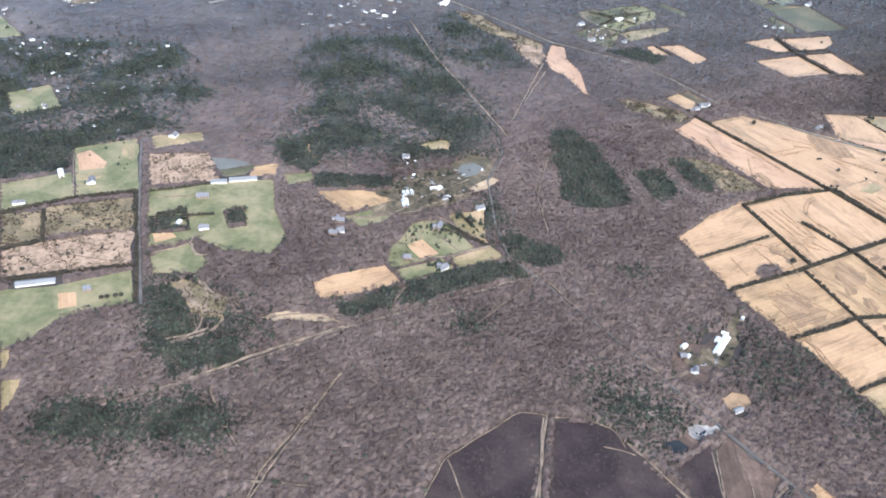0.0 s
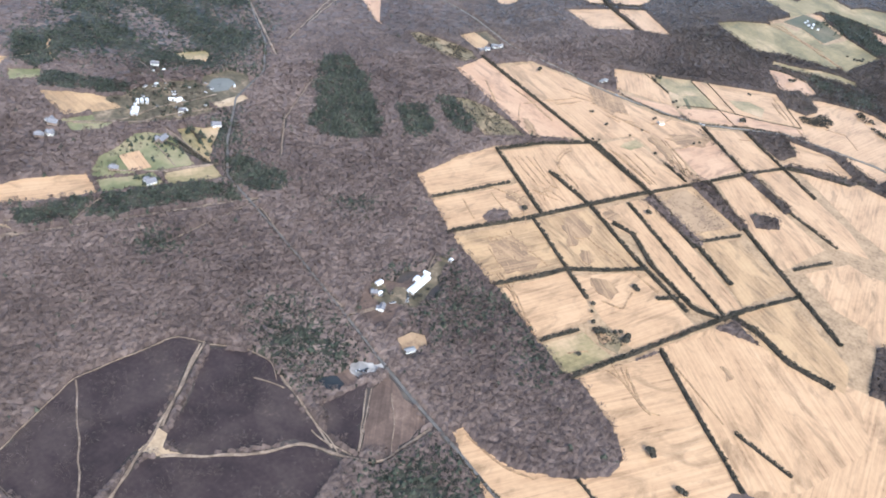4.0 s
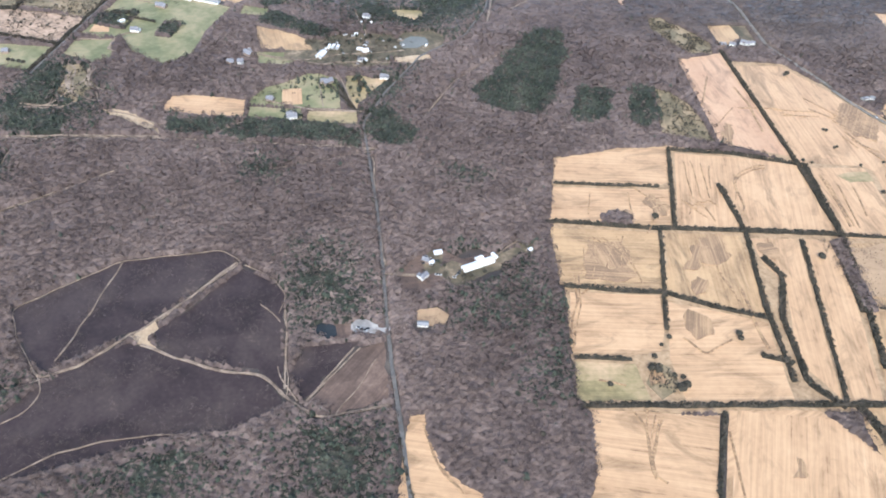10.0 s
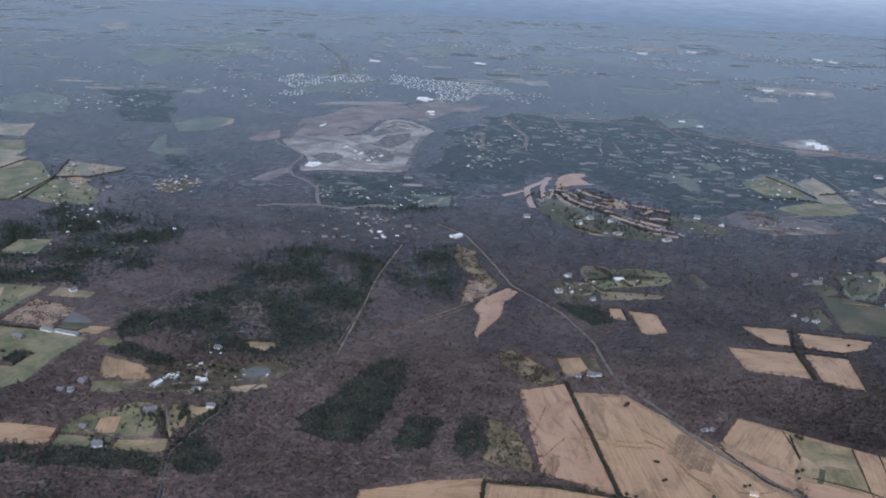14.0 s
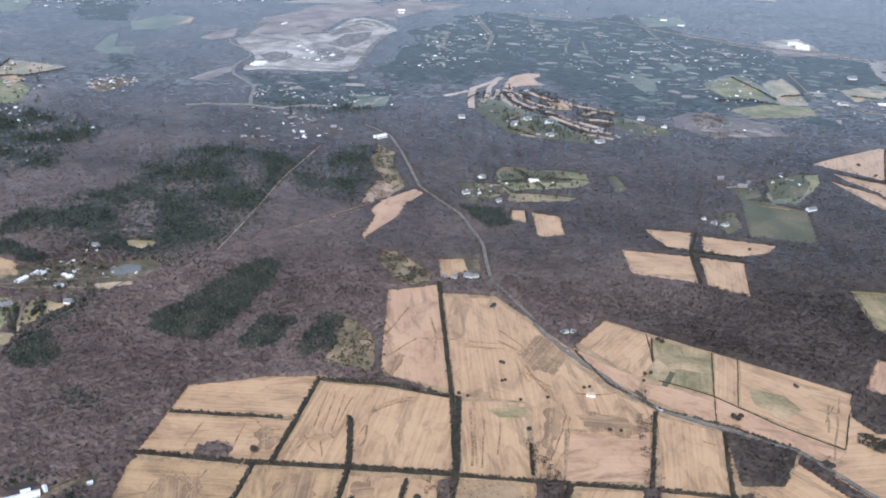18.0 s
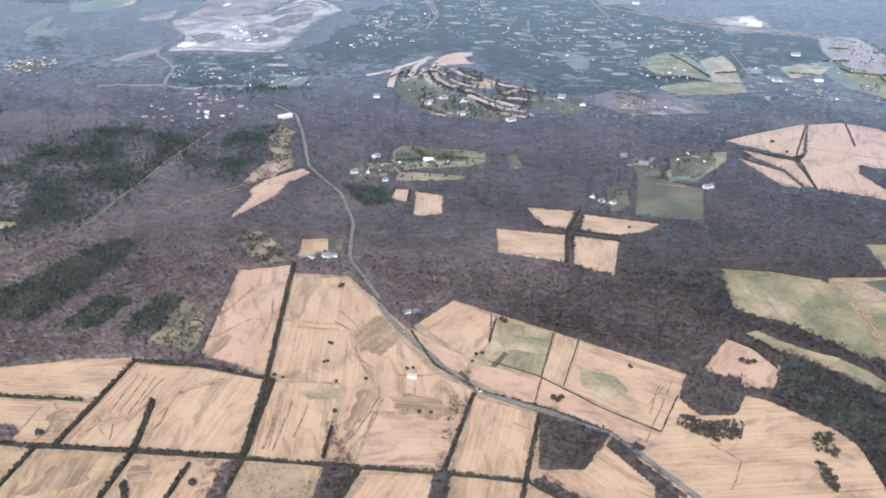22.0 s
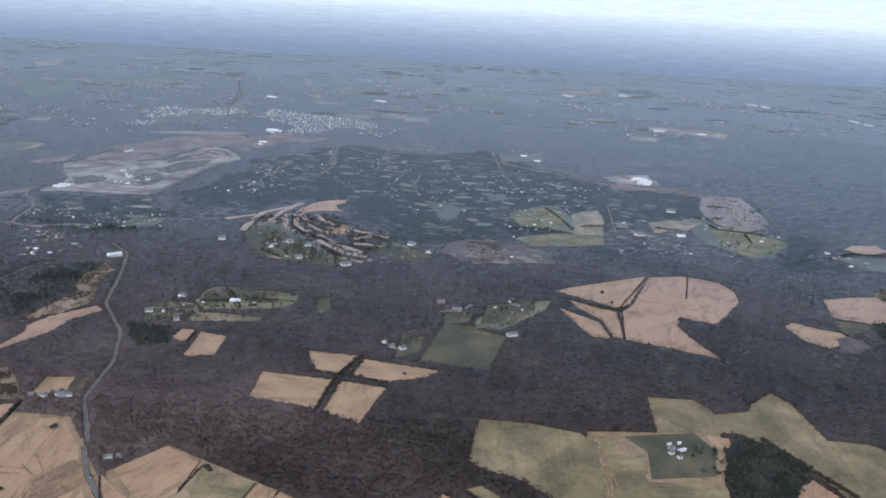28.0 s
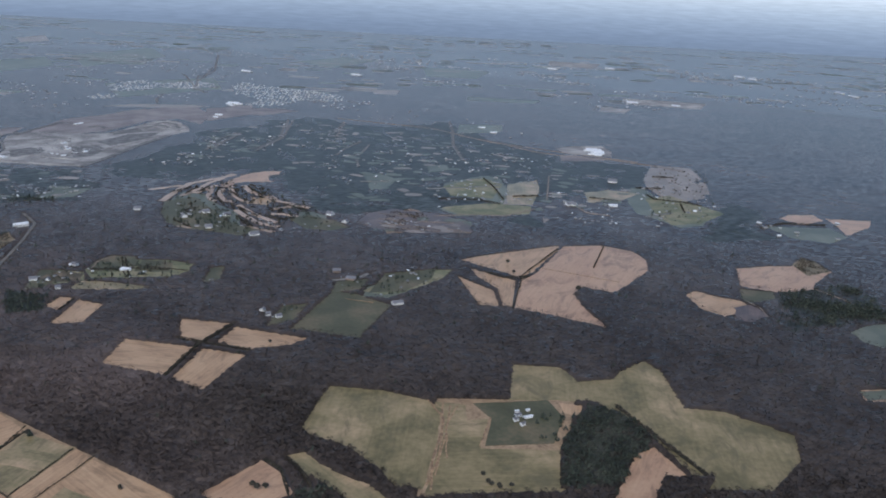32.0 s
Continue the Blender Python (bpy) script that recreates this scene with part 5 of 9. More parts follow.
HEDGES.append((3.2, [(508.8, 1656.9), (550.8, 1666.6)]))
SCATTERED.append((26, 7, [(-258.3, 1611.7), (-249.6, 1706.0), (-118.3, 1676.0), (-74.7, 1595.2), (-161.1, 1510.2)]))
SCATTERED.append((26, 7, [(-178.2, 1441.4), (-152.0, 1499.2), (-54.0, 1499.2), (-77.0, 1408.1), (-126.9, 1383.5)]))
SCATTERED.append((22, 7, [(-179.8, 1826.8), (-78.2, 1842.5), (-3.1, 1716.1), (-50.6, 1632.9)]))
SCATTERED.append((40, 6.5, [(101.8, 1900.0), (250.7, 1893.5), (354.5, 1889.0), (391.4, 1769.3), (245.2, 1635.1)]))
SCATTERED.append((26, 6, [(253.8, 1615.9), (366.2, 1691.4), (450.5, 1495.5), (353.3, 1432.6)]))
SCATTERED.append((20, 6.5, [(519.5, 1858.0), (618.5, 1839.3), (691.3, 1678.4), (687.0, 1583.2), (602.0, 1623.1)]))
SCATTERED.append((14, 6, [(430.7, 1672.7), (551.0, 1707.2), (559.3, 1627.2), (474.7, 1555.3)]))
SCATTERED.append((12, 6, [(566.6, 1593.3), (519.4, 1515.9), (565.0, 1493.6), (651.6, 1564.6)]))
SCATTERED.append((30, 6, [(-265.8, 1142.5), (-201.4, 1177.8), (-129.0, 1135.0), (-229.3, 1087.4)]))
SCATTERED.append((16, 6, [(-147.6, 1181.3), (-89.7, 1233.0), (-51.7, 1194.5), (-101.2, 1139.4)]))
SCATTERED.append((10, 6, [(-127.2, 1060.8), (-75.1, 1070.1), (-95.8, 1019.3)]))
SCATTERED.append((18, 4.5, [(-607.1, 1552.2), (-554.8, 1570.8), (-511.2, 1523.6), (-535.8, 1496.8)]))
SCATTERED.append((18, 5, [(-448.5, 1413.9), (-316.3, 1370.3), (-270.4, 1351.9), (-305.2, 1306.0)]))
SCATTERED.append((16, 5, [(331.3, 1384.2), (383.4, 1392.1), (375.0, 1344.4), (348.4, 1339.1)]))
SCATTERED.append((26, 6, [(-27.3, 1896.1), (145.3, 1755.4), (258.0, 1519.5), (167.5, 1537.3)]))
SCATTERED.append((16, 6, [(-12.7, 1670.4), (82.3, 1694.3), (203.4, 1471.2), (150.3, 1424.1)]))
FIELDS.append(("stubble", [(-70.2, 446.3), (-73.7, 459.5), (-61.1, 469.7), (-39.8, 478.7), (-23.6, 484.1), (-9.8, 464.1), (-24.3, 456.3), (-50.2, 444.8), (-63.9, 440.7)]))
FIELDS.append(("lawn", [(-20.9, 483.8), (-22.3, 504.8), (-12.4, 521.1), (-5.9, 539.5), (3.8, 544.8), (18.6, 545.4), (31.8, 527.1), (43.6, 511.1), (2.7, 489.0), (-17.7, 479.6)]))
FIELDS.append(("lawn", [(-16.9, 478.4), (18.4, 494.9), (28.4, 484.6), (-7.6, 464.5)]))
FIELDS.append(("stubble", [(-9.2, 510.2), (2.7, 519.3), (15.7, 501.0), (3.3, 492.7)]))
FIELDS.append(("pasture", [(24.3, 495.6), (55.4, 514.0), (67.5, 498.4), (30.6, 482.6)]))
FIELDS.append(("pasture", [(21.2, 551.5), (30.9, 559.6), (42.9, 560.6), (51.5, 568.1), (53.2, 555.0), (51.7, 536.2), (53.3, 517.9), (40.4, 525.7)]))
FIELDS.append(("weedy", [(-87.3, 581.1), (-67.6, 583.4), (-47.8, 586.9), (-27.8, 578.9), (-25.5, 567.9), (-42.3, 560.6), (-61.0, 552.2), (-72.9, 564.3)]))
FIELDS.append(("yard", [(-41.3, 559.1), (-30.9, 581.4), (-6.9, 590.6), (14.5, 590.1), (37.9, 594.9), (44.2, 582.4), (9.6, 561.4), (-5.2, 551.3), (-35.7, 550.1)]))
FIELDS.append(("lawn", [(-59.6, 545.9), (-39.9, 556.8), (-20.4, 550.7), (-28.4, 538.5), (-46.7, 530.4)]))
FIELDS.append(("yard", [(27.7, 615.1), (25.4, 635.6), (45.7, 654.8), (60.7, 649.9), (67.6, 630.0), (55.7, 608.8), (41.9, 593.1)]))
FIELDS.append(("stubble", [(38.3, 598.2), (57.6, 620.2), (59.8, 611.1), (43.1, 591.7)]))
PONDS.append([(31.3, 620.4), (34.6, 635.3), (46.4, 639.6), (53.7, 632.9), (49.4, 620.9), (38.8, 613.9)])
FIELDS.append(("dirt", [(-102.1, 419.4), (-97.5, 425.9), (-79.0, 427.8), (-67.6, 426.0), (-51.1, 421.6), (-48.5, 417.0), (-63.0, 418.3), (-79.2, 418.9), (-93.6, 415.9)]))
TRACKS.append((1.3, [(20.9, 497.1), (40.0, 507.4), (59.0, 516.0)]))
TRACKS.append((1.2, [(9.6, 533.1), (31.1, 506.0)]))
TRACKS.append((1.0, [(15.3, 551.1), (33.3, 535.1), (50.3, 516.4)]))
TRACKS.append((1.4, [(-57.2, 542.3), (-35.3, 549.4), (-16.5, 552.9), (18.2, 564.2), (47.8, 585.4)]))
TRACKS.append((2.2, [(-167.7, 447.9), (-153.4, 433.4), (-141.2, 424.6), (-127.4, 422.0), (-121.7, 428.5)]))
TRACKS.append((2.0, [(-157.9, 462.6), (-146.1, 448.0), (-137.9, 437.5), (-124.7, 440.4)]))
TRACKS.append((1.5, [(-160.4, 396.0), (-144.6, 401.3), (-135.3, 407.9)]))
GROVES.append(("pine", 26, 4, [(3.2, 537.0), (18.6, 545.4), (28.3, 532.4), (13.3, 524.2)]))
GROVES.append(("pine", 14, 4, [(6.8, 486.2), (21.4, 494.0), (28.0, 482.8), (14.1, 476.9)]))
GROVES.append(("pine", 12, 5, [(26.2, 554.3), (39.8, 557.0), (52.6, 523.6), (45.2, 523.9)]))
GROVES.append(("bare", 26, 4, [(-29.1, 578.3), (29.8, 611.0), (45.0, 580.9), (-5.2, 551.3)]))
GROVES.append(("bare", 16, 4, [(-29.7, 500.8), (-11.1, 510.9), (-1.7, 488.2), (-17.9, 482.9)]))
FIELDS.append(("churned", [(267.8, 431.5), (260.0, 451.8), (256.1, 466.3), (275.3, 462.5), (294.9, 449.4), (291.2, 442.0)]))
FIELDS.append(("churned", [(320.3, 491.8), (318.1, 502.8), (329.8, 514.8), (339.2, 497.0), (337.0, 486.0), (326.5, 483.6)]))
FIELDS.append(("churned", [(325.9, 453.8), (327.1, 468.5), (333.4, 467.3), (335.7, 456.5), (330.3, 451.7)]))
FIELDS.append(("churned", [(351.1, 516.6), (359.8, 523.7), (368.7, 518.1), (366.5, 508.6), (357.7, 509.6)]))
FIELDS.append(("churned", [(306.0, 619.7), (301.4, 644.8), (307.6, 645.2), (315.8, 617.8), (312.5, 613.3)]))
FIELDS.append(("churned", [(376.0, 694.2), (376.8, 722.4), (396.3, 723.6), (407.2, 709.7), (408.1, 682.2), (392.7, 679.0)]))
FIELDS.append(("churned", [(526.8, 681.4), (530.2, 693.8), (537.3, 694.8), (537.5, 684.8)]))
FIELDS.append(("churned", [(443.1, 656.5), (465.8, 660.1), (484.1, 654.4), (473.8, 642.6), (453.7, 635.3)]))
FIELDS.append(("churned", [(274.7, 522.4), (280.2, 531.3), (293.9, 524.8), (293.4, 513.7), (284.9, 510.9)]))
FIELDS.append(("mottled", [(402.7, 541.0), (437.5, 567.3), (461.2, 522.6), (422.0, 502.1)]))
FIELDS.append(("pasture", [(463.0, 744.5), (468.3, 753.2), (498.2, 763.4), (503.1, 744.3), (476.1, 735.5)]))
FIELDS.append(("grass", [(477.4, 710.9), (477.6, 731.4), (481.8, 731.6), (481.5, 711.1)]))
FIELDS.append(("pasture", [(530.4, 742.2), (553.1, 744.8), (566.9, 734.9), (557.4, 714.5), (537.9, 723.9)]))
FIELDS.append(("churned", [(328.0, 436.8), (341.0, 439.3), (347.2, 426.5), (339.9, 418.0), (331.6, 422.1)]))
FIELDS.append(("churned", [(320.9, 385.3), (326.0, 391.0), (332.6, 378.8), (326.9, 372.5)]))
FIELDS.append(("churned", [(402.6, 364.8), (407.8, 362.8), (410.2, 353.8), (405.0, 351.2)]))
FIELDS.append(("churned", [(261.0, 464.8), (275.0, 475.0), (287.8, 460.9), (277.3, 445.4), (265.3, 449.4)]))
FIELDS.append(("churned", [(316.3, 496.3), (325.2, 497.8), (324.9, 474.2), (317.8, 470.6)]))
FIELDS.append(("pink", [(773.0, 1449.6), (797.2, 1479.4), (825.3, 1502.0), (828.6, 1542.7), (845.3, 1539.6), (869.0, 1511.3), (857.9, 1447.0), (860.5, 1428.7), (828.0, 1394.4), (790.8, 1387.2)]))
FIELDS.append(("scrub", [(825.6, 1507.6), (828.8, 1545.7), (846.4, 1540.6), (867.9, 1510.4), (848.1, 1474.7)]))
FIELDS.append(("stubble", [(748.6, 1321.5), (753.2, 1342.2), (778.1, 1338.3), (801.6, 1342.3), (815.0, 1326.8), (798.7, 1284.2), (772.7, 1290.2)]))
FIELDS.append(("grass", [(791.4, 1378.8), (825.4, 1392.4), (830.4, 1370.9), (809.8, 1338.6), (800.5, 1347.5)]))
FIELDS.append(("thicket", [(800.2, 1317.3), (812.9, 1337.0), (834.7, 1315.6), (823.4, 1285.2), (807.6, 1283.7)]))
FIELDS.append(("lawn", [(908.4, 1319.0), (918.3, 1347.1), (950.9, 1386.4), (963.4, 1324.7), (937.0, 1295.5), (921.2, 1302.4)]))
FIELDS.append(("lawn", [(928.2, 1185.4), (959.5, 1215.7), (960.7, 1192.5), (935.5, 1173.0)]))
FIELDS.append(("pink", [(772.2, 1727.5), (779.8, 1761.9), (811.2, 1788.9), (828.9, 1760.2), (805.9, 1717.9)]))
FIELDS.append(("pink", [(828.5, 1775.5), (885.7, 1808.6), (890.2, 1770.7), (877.4, 1734.5), (867.4, 1691.5), (849.3, 1739.8)]))
FIELDS.append(("lawn", [(765.2, 1668.7), (794.7, 1693.6), (842.4, 1723.0), (869.1, 1689.5), (852.4, 1639.7), (804.4, 1632.3)]))
TRACKS.append((1.6, [(806.9, 1344.4), (821.9, 1334.1), (834.4, 1311.6)]))
TRACKS.append((2.0, [(859.9, 1432.7), (890.2, 1417.5), (922.4, 1390.5)]))
HEDGES.append((3, [(759.8, 1657.0), (781.5, 1704.7), (805.9, 1717.9), (833.7, 1734.0)]))
MIXEDS.append([(832.8, 1383.2), (854.7, 1428.5), (885.1, 1413.5), (915.6, 1377.8), (894.2, 1334.0), (856.7, 1305.3)])
FIELDS.append(("yard", [(192.4, 948.2), (196.1, 977.4), (219.8, 985.2), (233.3, 970.1), (212.2, 947.1)]))
HEDGES.append((2.2, [(214.9, 997.0), (237.0, 1021.6), (277.0, 1046.8)]))
HEDGES.append((2.2, [(212.7, 1042.6), (261.5, 1007.5)]))
FIELDS.append(("pink", [(134.4, 877.3), (145.9, 925.0), (161.8, 918.5), (159.7, 885.2), (169.9, 855.2), (172.7, 788.2), (165.1, 796.9), (152.1, 838.1), (138.1, 851.4)]))
FIELDS.append(("brush", [(98.9, 919.0), (116.7, 935.1), (135.1, 916.8), (136.4, 890.4), (122.7, 854.2), (112.2, 879.4)]))
FIELDS.append(("scrub", [(34.0, 1021.8), (65.8, 1010.3), (91.8, 967.9), (136.1, 927.2), (136.1, 913.5), (115.3, 917.7), (90.1, 938.7), (57.4, 966.9)]))
FIELDS.append(("scrub", [(199.3, 780.4), (211.1, 787.0), (232.0, 773.4), (256.1, 763.0), (265.5, 748.9), (247.0, 736.0), (217.8, 760.3)]))
FIELDS.append(("yard", [(183.5, 389.9), (190.0, 405.3), (201.7, 406.8), (209.1, 423.5), (219.1, 437.3), (225.6, 434.8), (215.3, 407.1), (203.8, 385.3), (195.1, 388.8)]))
FIELDS.append(("yard", [(173.0, 396.6), (176.2, 406.6), (183.8, 406.6), (188.1, 392.2), (182.1, 384.8)]))
TRACKS.append((1.1, [(161.2, 375.3), (173.0, 380.2), (184.7, 387.2)]))
TRACKS.append((0.9, [(210.6, 414.6), (213.6, 431.6), (218.5, 444.1)]))
FIELDS.append(("gravel", [(164.3, 332.7), (165.4, 336.1), (170.7, 338.3), (174.8, 337.1), (180.9, 337.7), (183.7, 340.6), (185.4, 338.6), (181.0, 334.5), (176.5, 332.3), (174.4, 328.0), (169.4, 326.9)]))
FIELDS.append(("thicket", [(156.0, 326.7), (164.3, 332.7), (170.7, 325.7), (167.4, 318.6), (162.3, 318.3)]))
MIXEDS.append([(-173.4, 1317.8), (-308.0, 1688.9), (-276.7, 1926.5), (-59.7, 1955.9), (78.9, 2007.7), (346.4, 1915.3), (498.2, 1959.3), (538.3, 1768.1), (462.9, 1565.7), (357.0, 1607.4), (327.8, 1450.1), (263.4, 1394.9), (197.5, 1378.6), (111.4, 1389.6), (-23.6, 1458.1), (-16.6, 1321.3), (-83.4, 1284.5)])
MIXEDS.append([(-312.0, 1188.1), (-187.8, 1272.9), (-89.9, 1211.1), (-95.7, 1106.0), (-176.2, 1047.8)])
MIXEDS.append([(682.7, 1753.7), (748.0, 1766.6), (773.6, 1603.3), (707.6, 1534.2)])
MIXEDS.append([(177.9, 262.3), (202.4, 276.2), (216.8, 259.7), (199.6, 234.3)])
MIXEDS.append([(124.3, 197.9), (143.7, 224.1), (168.0, 225.7), (157.6, 203.7), (130.0, 190.4)])
MIXEDS.append([(113.3, 349.9), (137.1, 361.9), (160.6, 338.5), (148.8, 313.9), (129.3, 322.7)])
MIXEDS.append([(24.9, 202.3), (47.1, 213.2), (54.4, 209.2), (46.5, 180.2)])
TRACKS.append((0.6, [(146.5, 286.5), (152.5, 281.1), (161.1, 277.2), (168.5, 273.0)]))
TRACKS.append((0.6, [(147.8, 291.3), (156.7, 283.2), (161.6, 273.5)]))
TRACKS.append((0.8, [(177.5, 319.2), (174.6, 292.1), (172.4, 274.9)]))
TRACKS.append((0.6, [(189.2, 316.2), (191.2, 292.1), (189.9, 275.7)]))
TRACKS.append((0.9, [(34.7, 207.1), (42.2, 212.7), (46.0, 220.4)]))
TRACKS.append((0.8, [(111.5, 318.6), (121.9, 316.7), (129.4, 313.3)]))
FIELDS.append(("stubble", [(593.6, 746.3), (613.0, 734.8), (631.2, 746.2), (632.8, 771.1), (646.6, 772.9), (671.3, 768.2), (688.2, 764.7), (701.9, 756.1), (716.2, 731.2), (729.7, 699.5), (654.2, 643.6), (625.0, 658.8), (589.5, 674.1), (597.5, 702.8)]))
WOODS.append([(595.0, 754.4), (597.1, 774.1), (625.7, 787.1), (630.3, 766.1), (625.7, 747.4), (616.0, 736.7), (602.3, 741.4)])
GROVES.append(("bush", 110, 2.6, [(602.4, 721.6), (605.4, 730.0), (631.6, 729.2), (638.1, 746.0), (639.7, 723.2), (628.7, 713.2), (611.4, 714.6)]))
GROVES.append(("bush", 60, 3.0, [(675.9, 748.9), (685.5, 761.1), (692.3, 744.2), (694.1, 736.7), (679.3, 736.1)]))
GROVES.append(("bush", 60, 3.0, [(680.5, 728.2), (690.0, 725.7), (698.1, 708.3), (693.8, 705.6), (685.1, 717.2)]))
FIELDS.append(("pink", [(601.0, 783.6), (605.8, 832.7), (624.4, 829.1), (646.4, 817.1), (647.4, 787.5), (631.5, 777.4), (612.2, 781.5)]))
MIXEDS.append([(649.3, 807.3), (651.2, 828.1), (675.3, 812.5), (710.1, 806.0), (713.6, 763.4), (687.7, 768.8), (659.7, 777.6)])
FIELDS.append(("pasture", [(615.0, 845.7), (622.7, 856.9), (639.5, 851.7), (662.8, 850.2), (677.5, 851.4), (699.9, 844.8), (714.7, 833.7), (712.3, 820.0), (687.7, 826.3), (661.6, 833.1), (642.1, 837.1)]))
HEDGES.append((0.9, [(447.1, 772.1), (460.5, 744.1)]))
HEDGES.append((0.9, [(520.9, 686.7), (510.5, 723.0), (497.4, 772.1)]))
HEDGES.append((0.9, [(529.1, 712.7), (515.8, 775.1)]))
HEDGES.append((0.9, [(474.1, 715.3), (508.6, 718.0), (530.6, 713.6), (563.8, 707.1), (596.7, 705.4)]))
HEDGES.append((1.1, [(596.7, 705.4), (595.1, 747.3)]))
HEDGES.append((2.5, [(646.4, 813.2), (623.9, 831.4), (607.5, 833.8)]))
HEDGES.append((3, [(651.2, 828.1), (634.3, 838.0), (617.2, 844.4)]))
HEDGES.append((2, [(544.3, 624.1), (556.0, 621.0), (569.9, 619.6)]))
FIELDS.append(("pasture", [(389.1, 621.3), (394.5, 628.9), (407.4, 635.7), (412.4, 627.7), (397.3, 616.8)]))
FIELDS.append(("churned", [(419.6, 643.4), (428.1, 648.8), (435.5, 632.9), (439.5, 603.6), (444.5, 584.6), (435.2, 601.0)]))
FIELDS.append(("churned", [(438.1, 648.1), (460.9, 659.0), (470.2, 660.1), (474.7, 652.3), (448.0, 639.4)]))
UNDERS.append([(101.1, 186.7), (125.9, 208.6), (142.0, 226.7), (177.9, 262.3), (214.9, 289.9), (244.2, 245.5), (248.5, 229.6), (117.8, 166.9)])
UNDERS.append([(108.5, 358.1), (138.6, 373.5), (172.9, 335.2), (150.8, 310.3), (124.3, 325.0)])
UNDERS.append([(177.3, 421.7), (231.9, 438.1), (270.5, 384.1), (287.8, 348.1), (274.9, 329.3), (252.8, 356.7), (212.8, 355.2)])
UNDERS.append([(-206.4, 334.9), (-146.8, 356.3), (-101.0, 331.2), (-102.2, 306.0), (-160.0, 291.8)])
GROVES.append(("bush", 150, 6, [(41.6, 1263.8), (40.1, 1372.3), (98.6, 1378.2), (220.8, 1339.3), (264.3, 1237.8), (219.7, 1201.3), (126.9, 1205.8)]))
FIELDS.append(("farm_lawn", [(210.5, 993.4), (197.5, 1020.5), (198.7, 1041.2), (217.1, 1041.3), (253.0, 1067.9), (283.7, 1075.7), (296.7, 1053.4), (294.3, 1031.5), (264.2, 1003.2), (237.6, 979.9)]))
FIELDS.append(("farm_lawn", [(192.4, 948.2), (190.9, 977.7), (216.4, 989.1), (237.5, 973.5), (225.4, 947.3)]))
FIELDS.append(("pasture", [(244.8, 946.6), (235.4, 971.8), (262.8, 987.2), (301.2, 1001.1), (302.7, 990.2), (272.6, 966.5)]))
FIELDS.append(("farm_lawn", [(472.8, 1121.8), (482.0, 1169.6), (497.8, 1223.9), (512.6, 1235.7), (519.9, 1204.2), (510.0, 1149.0), (497.3, 1126.9)]))
HEDGES.append((1.6, [(214.9, 997.0), (238.1, 1017.9), (262.4, 1003.9)]))
HEDGES.append((1.6, [(232.4, 1029.6), (274.3, 1049.2), (294.1, 1055.9)]))
HEDGES.append((1.6, [(206.8, 1042.9), (240.4, 1017.4)]))
FIELDS.append(("grass", [(56.9, 1231.6), (69.7, 1275.6), (143.0, 1240.7), (203.5, 1213.5), (249.4, 1216.0), (246.9, 1179.8), (210.6, 1172.9), (172.4, 1158.8), (138.0, 1164.5), (97.7, 1189.7)]))
FIELDS.append(("grass", [(241.0, 1275.1), (249.7, 1305.0), (297.2, 1306.0), (325.8, 1294.0), (316.0, 1265.4), (287.0, 1254.4)]))
SCATTERED.append((16, 4.5, [(87.3, 1217.5), (154.5, 1232.8), (249.4, 1216.0), (253.4, 1188.5), (172.4, 1158.8)]))
SCATTERED.append((8, 4.5, [(241.0, 1275.1), (301.0, 1297.6), (333.7, 1289.1), (290.1, 1225.6)]))
GROVES.append(("pine", 60, 3.5, [(56.9, 1231.6), (64.8, 1282.7), (138.9, 1257.0), (197.3, 1265.3), (254.0, 1296.5), (301.0, 1297.6), (332.2, 1292.3), (321.0, 1254.6), (269.7, 1210.5), (254.9, 1185.7), (210.6, 1172.9), (172.4, 1158.8), (138.0, 1164.5), (97.7, 1189.7)]))
MIXEDS.append([(466.7, 1448.6), (479.6, 1507.1), (506.6, 1527.7), (525.8, 1487.2), (508.3, 1445.3)])
FIELDS.append(("thicket", [(303.4, 1363.5), (316.1, 1404.2), (368.4, 1422.3), (433.9, 1418.0), (459.9, 1376.4), (408.9, 1328.0), (355.0, 1309.0), (319.7, 1317.9)]))
TRACKS.append((3, [(313.6, 1374.3), (340.7, 1379.9), (364.9, 1392.3)]))
TRACKS.append((3, [(330.4, 1351.5), (376.1, 1371.6), (419.3, 1398.4)]))
TRACKS.append((3, [(344.8, 1333.9), (384.1, 1349.6), (421.1, 1371.7)]))
TRACKS.append((3, [(379.2, 1335.0), (418.0, 1350.5), (454.5, 1372.4)]))
SCATTERED.append((14, 5, [(322.4, 1319.9), (364.0, 1394.6), (446.5, 1399.1), (456.4, 1365.9), (358.3, 1300.9)]))
SCATTERED.append((10, 5, [(477.6, 1544.6), (556.9, 1658.2), (578.1, 1572.7), (514.3, 1508.6)]))
FIELDS.append(("pasture", [(491.8, 1682.6), (514.0, 1728.4), (559.4, 1736.2), (554.2, 1674.4), (518.7, 1624.8)]))
FIELDS.append(("farm_lawn", [(363.5, 1456.8), (402.7, 1520.6), (461.8, 1549.2), (479.6, 1507.1), (406.2, 1438.8)]))
FIELDS.append(("farm_lawn", [(299.2, 1569.1), (315.5, 1666.9), (365.5, 1642.7), (397.2, 1551.5), (339.6, 1524.6)]))
FIELDS.append(("pasture", [(372.2, 1648.0), (396.2, 1710.2), (428.0, 1651.8), (459.7, 1557.8), (427.2, 1539.6)]))
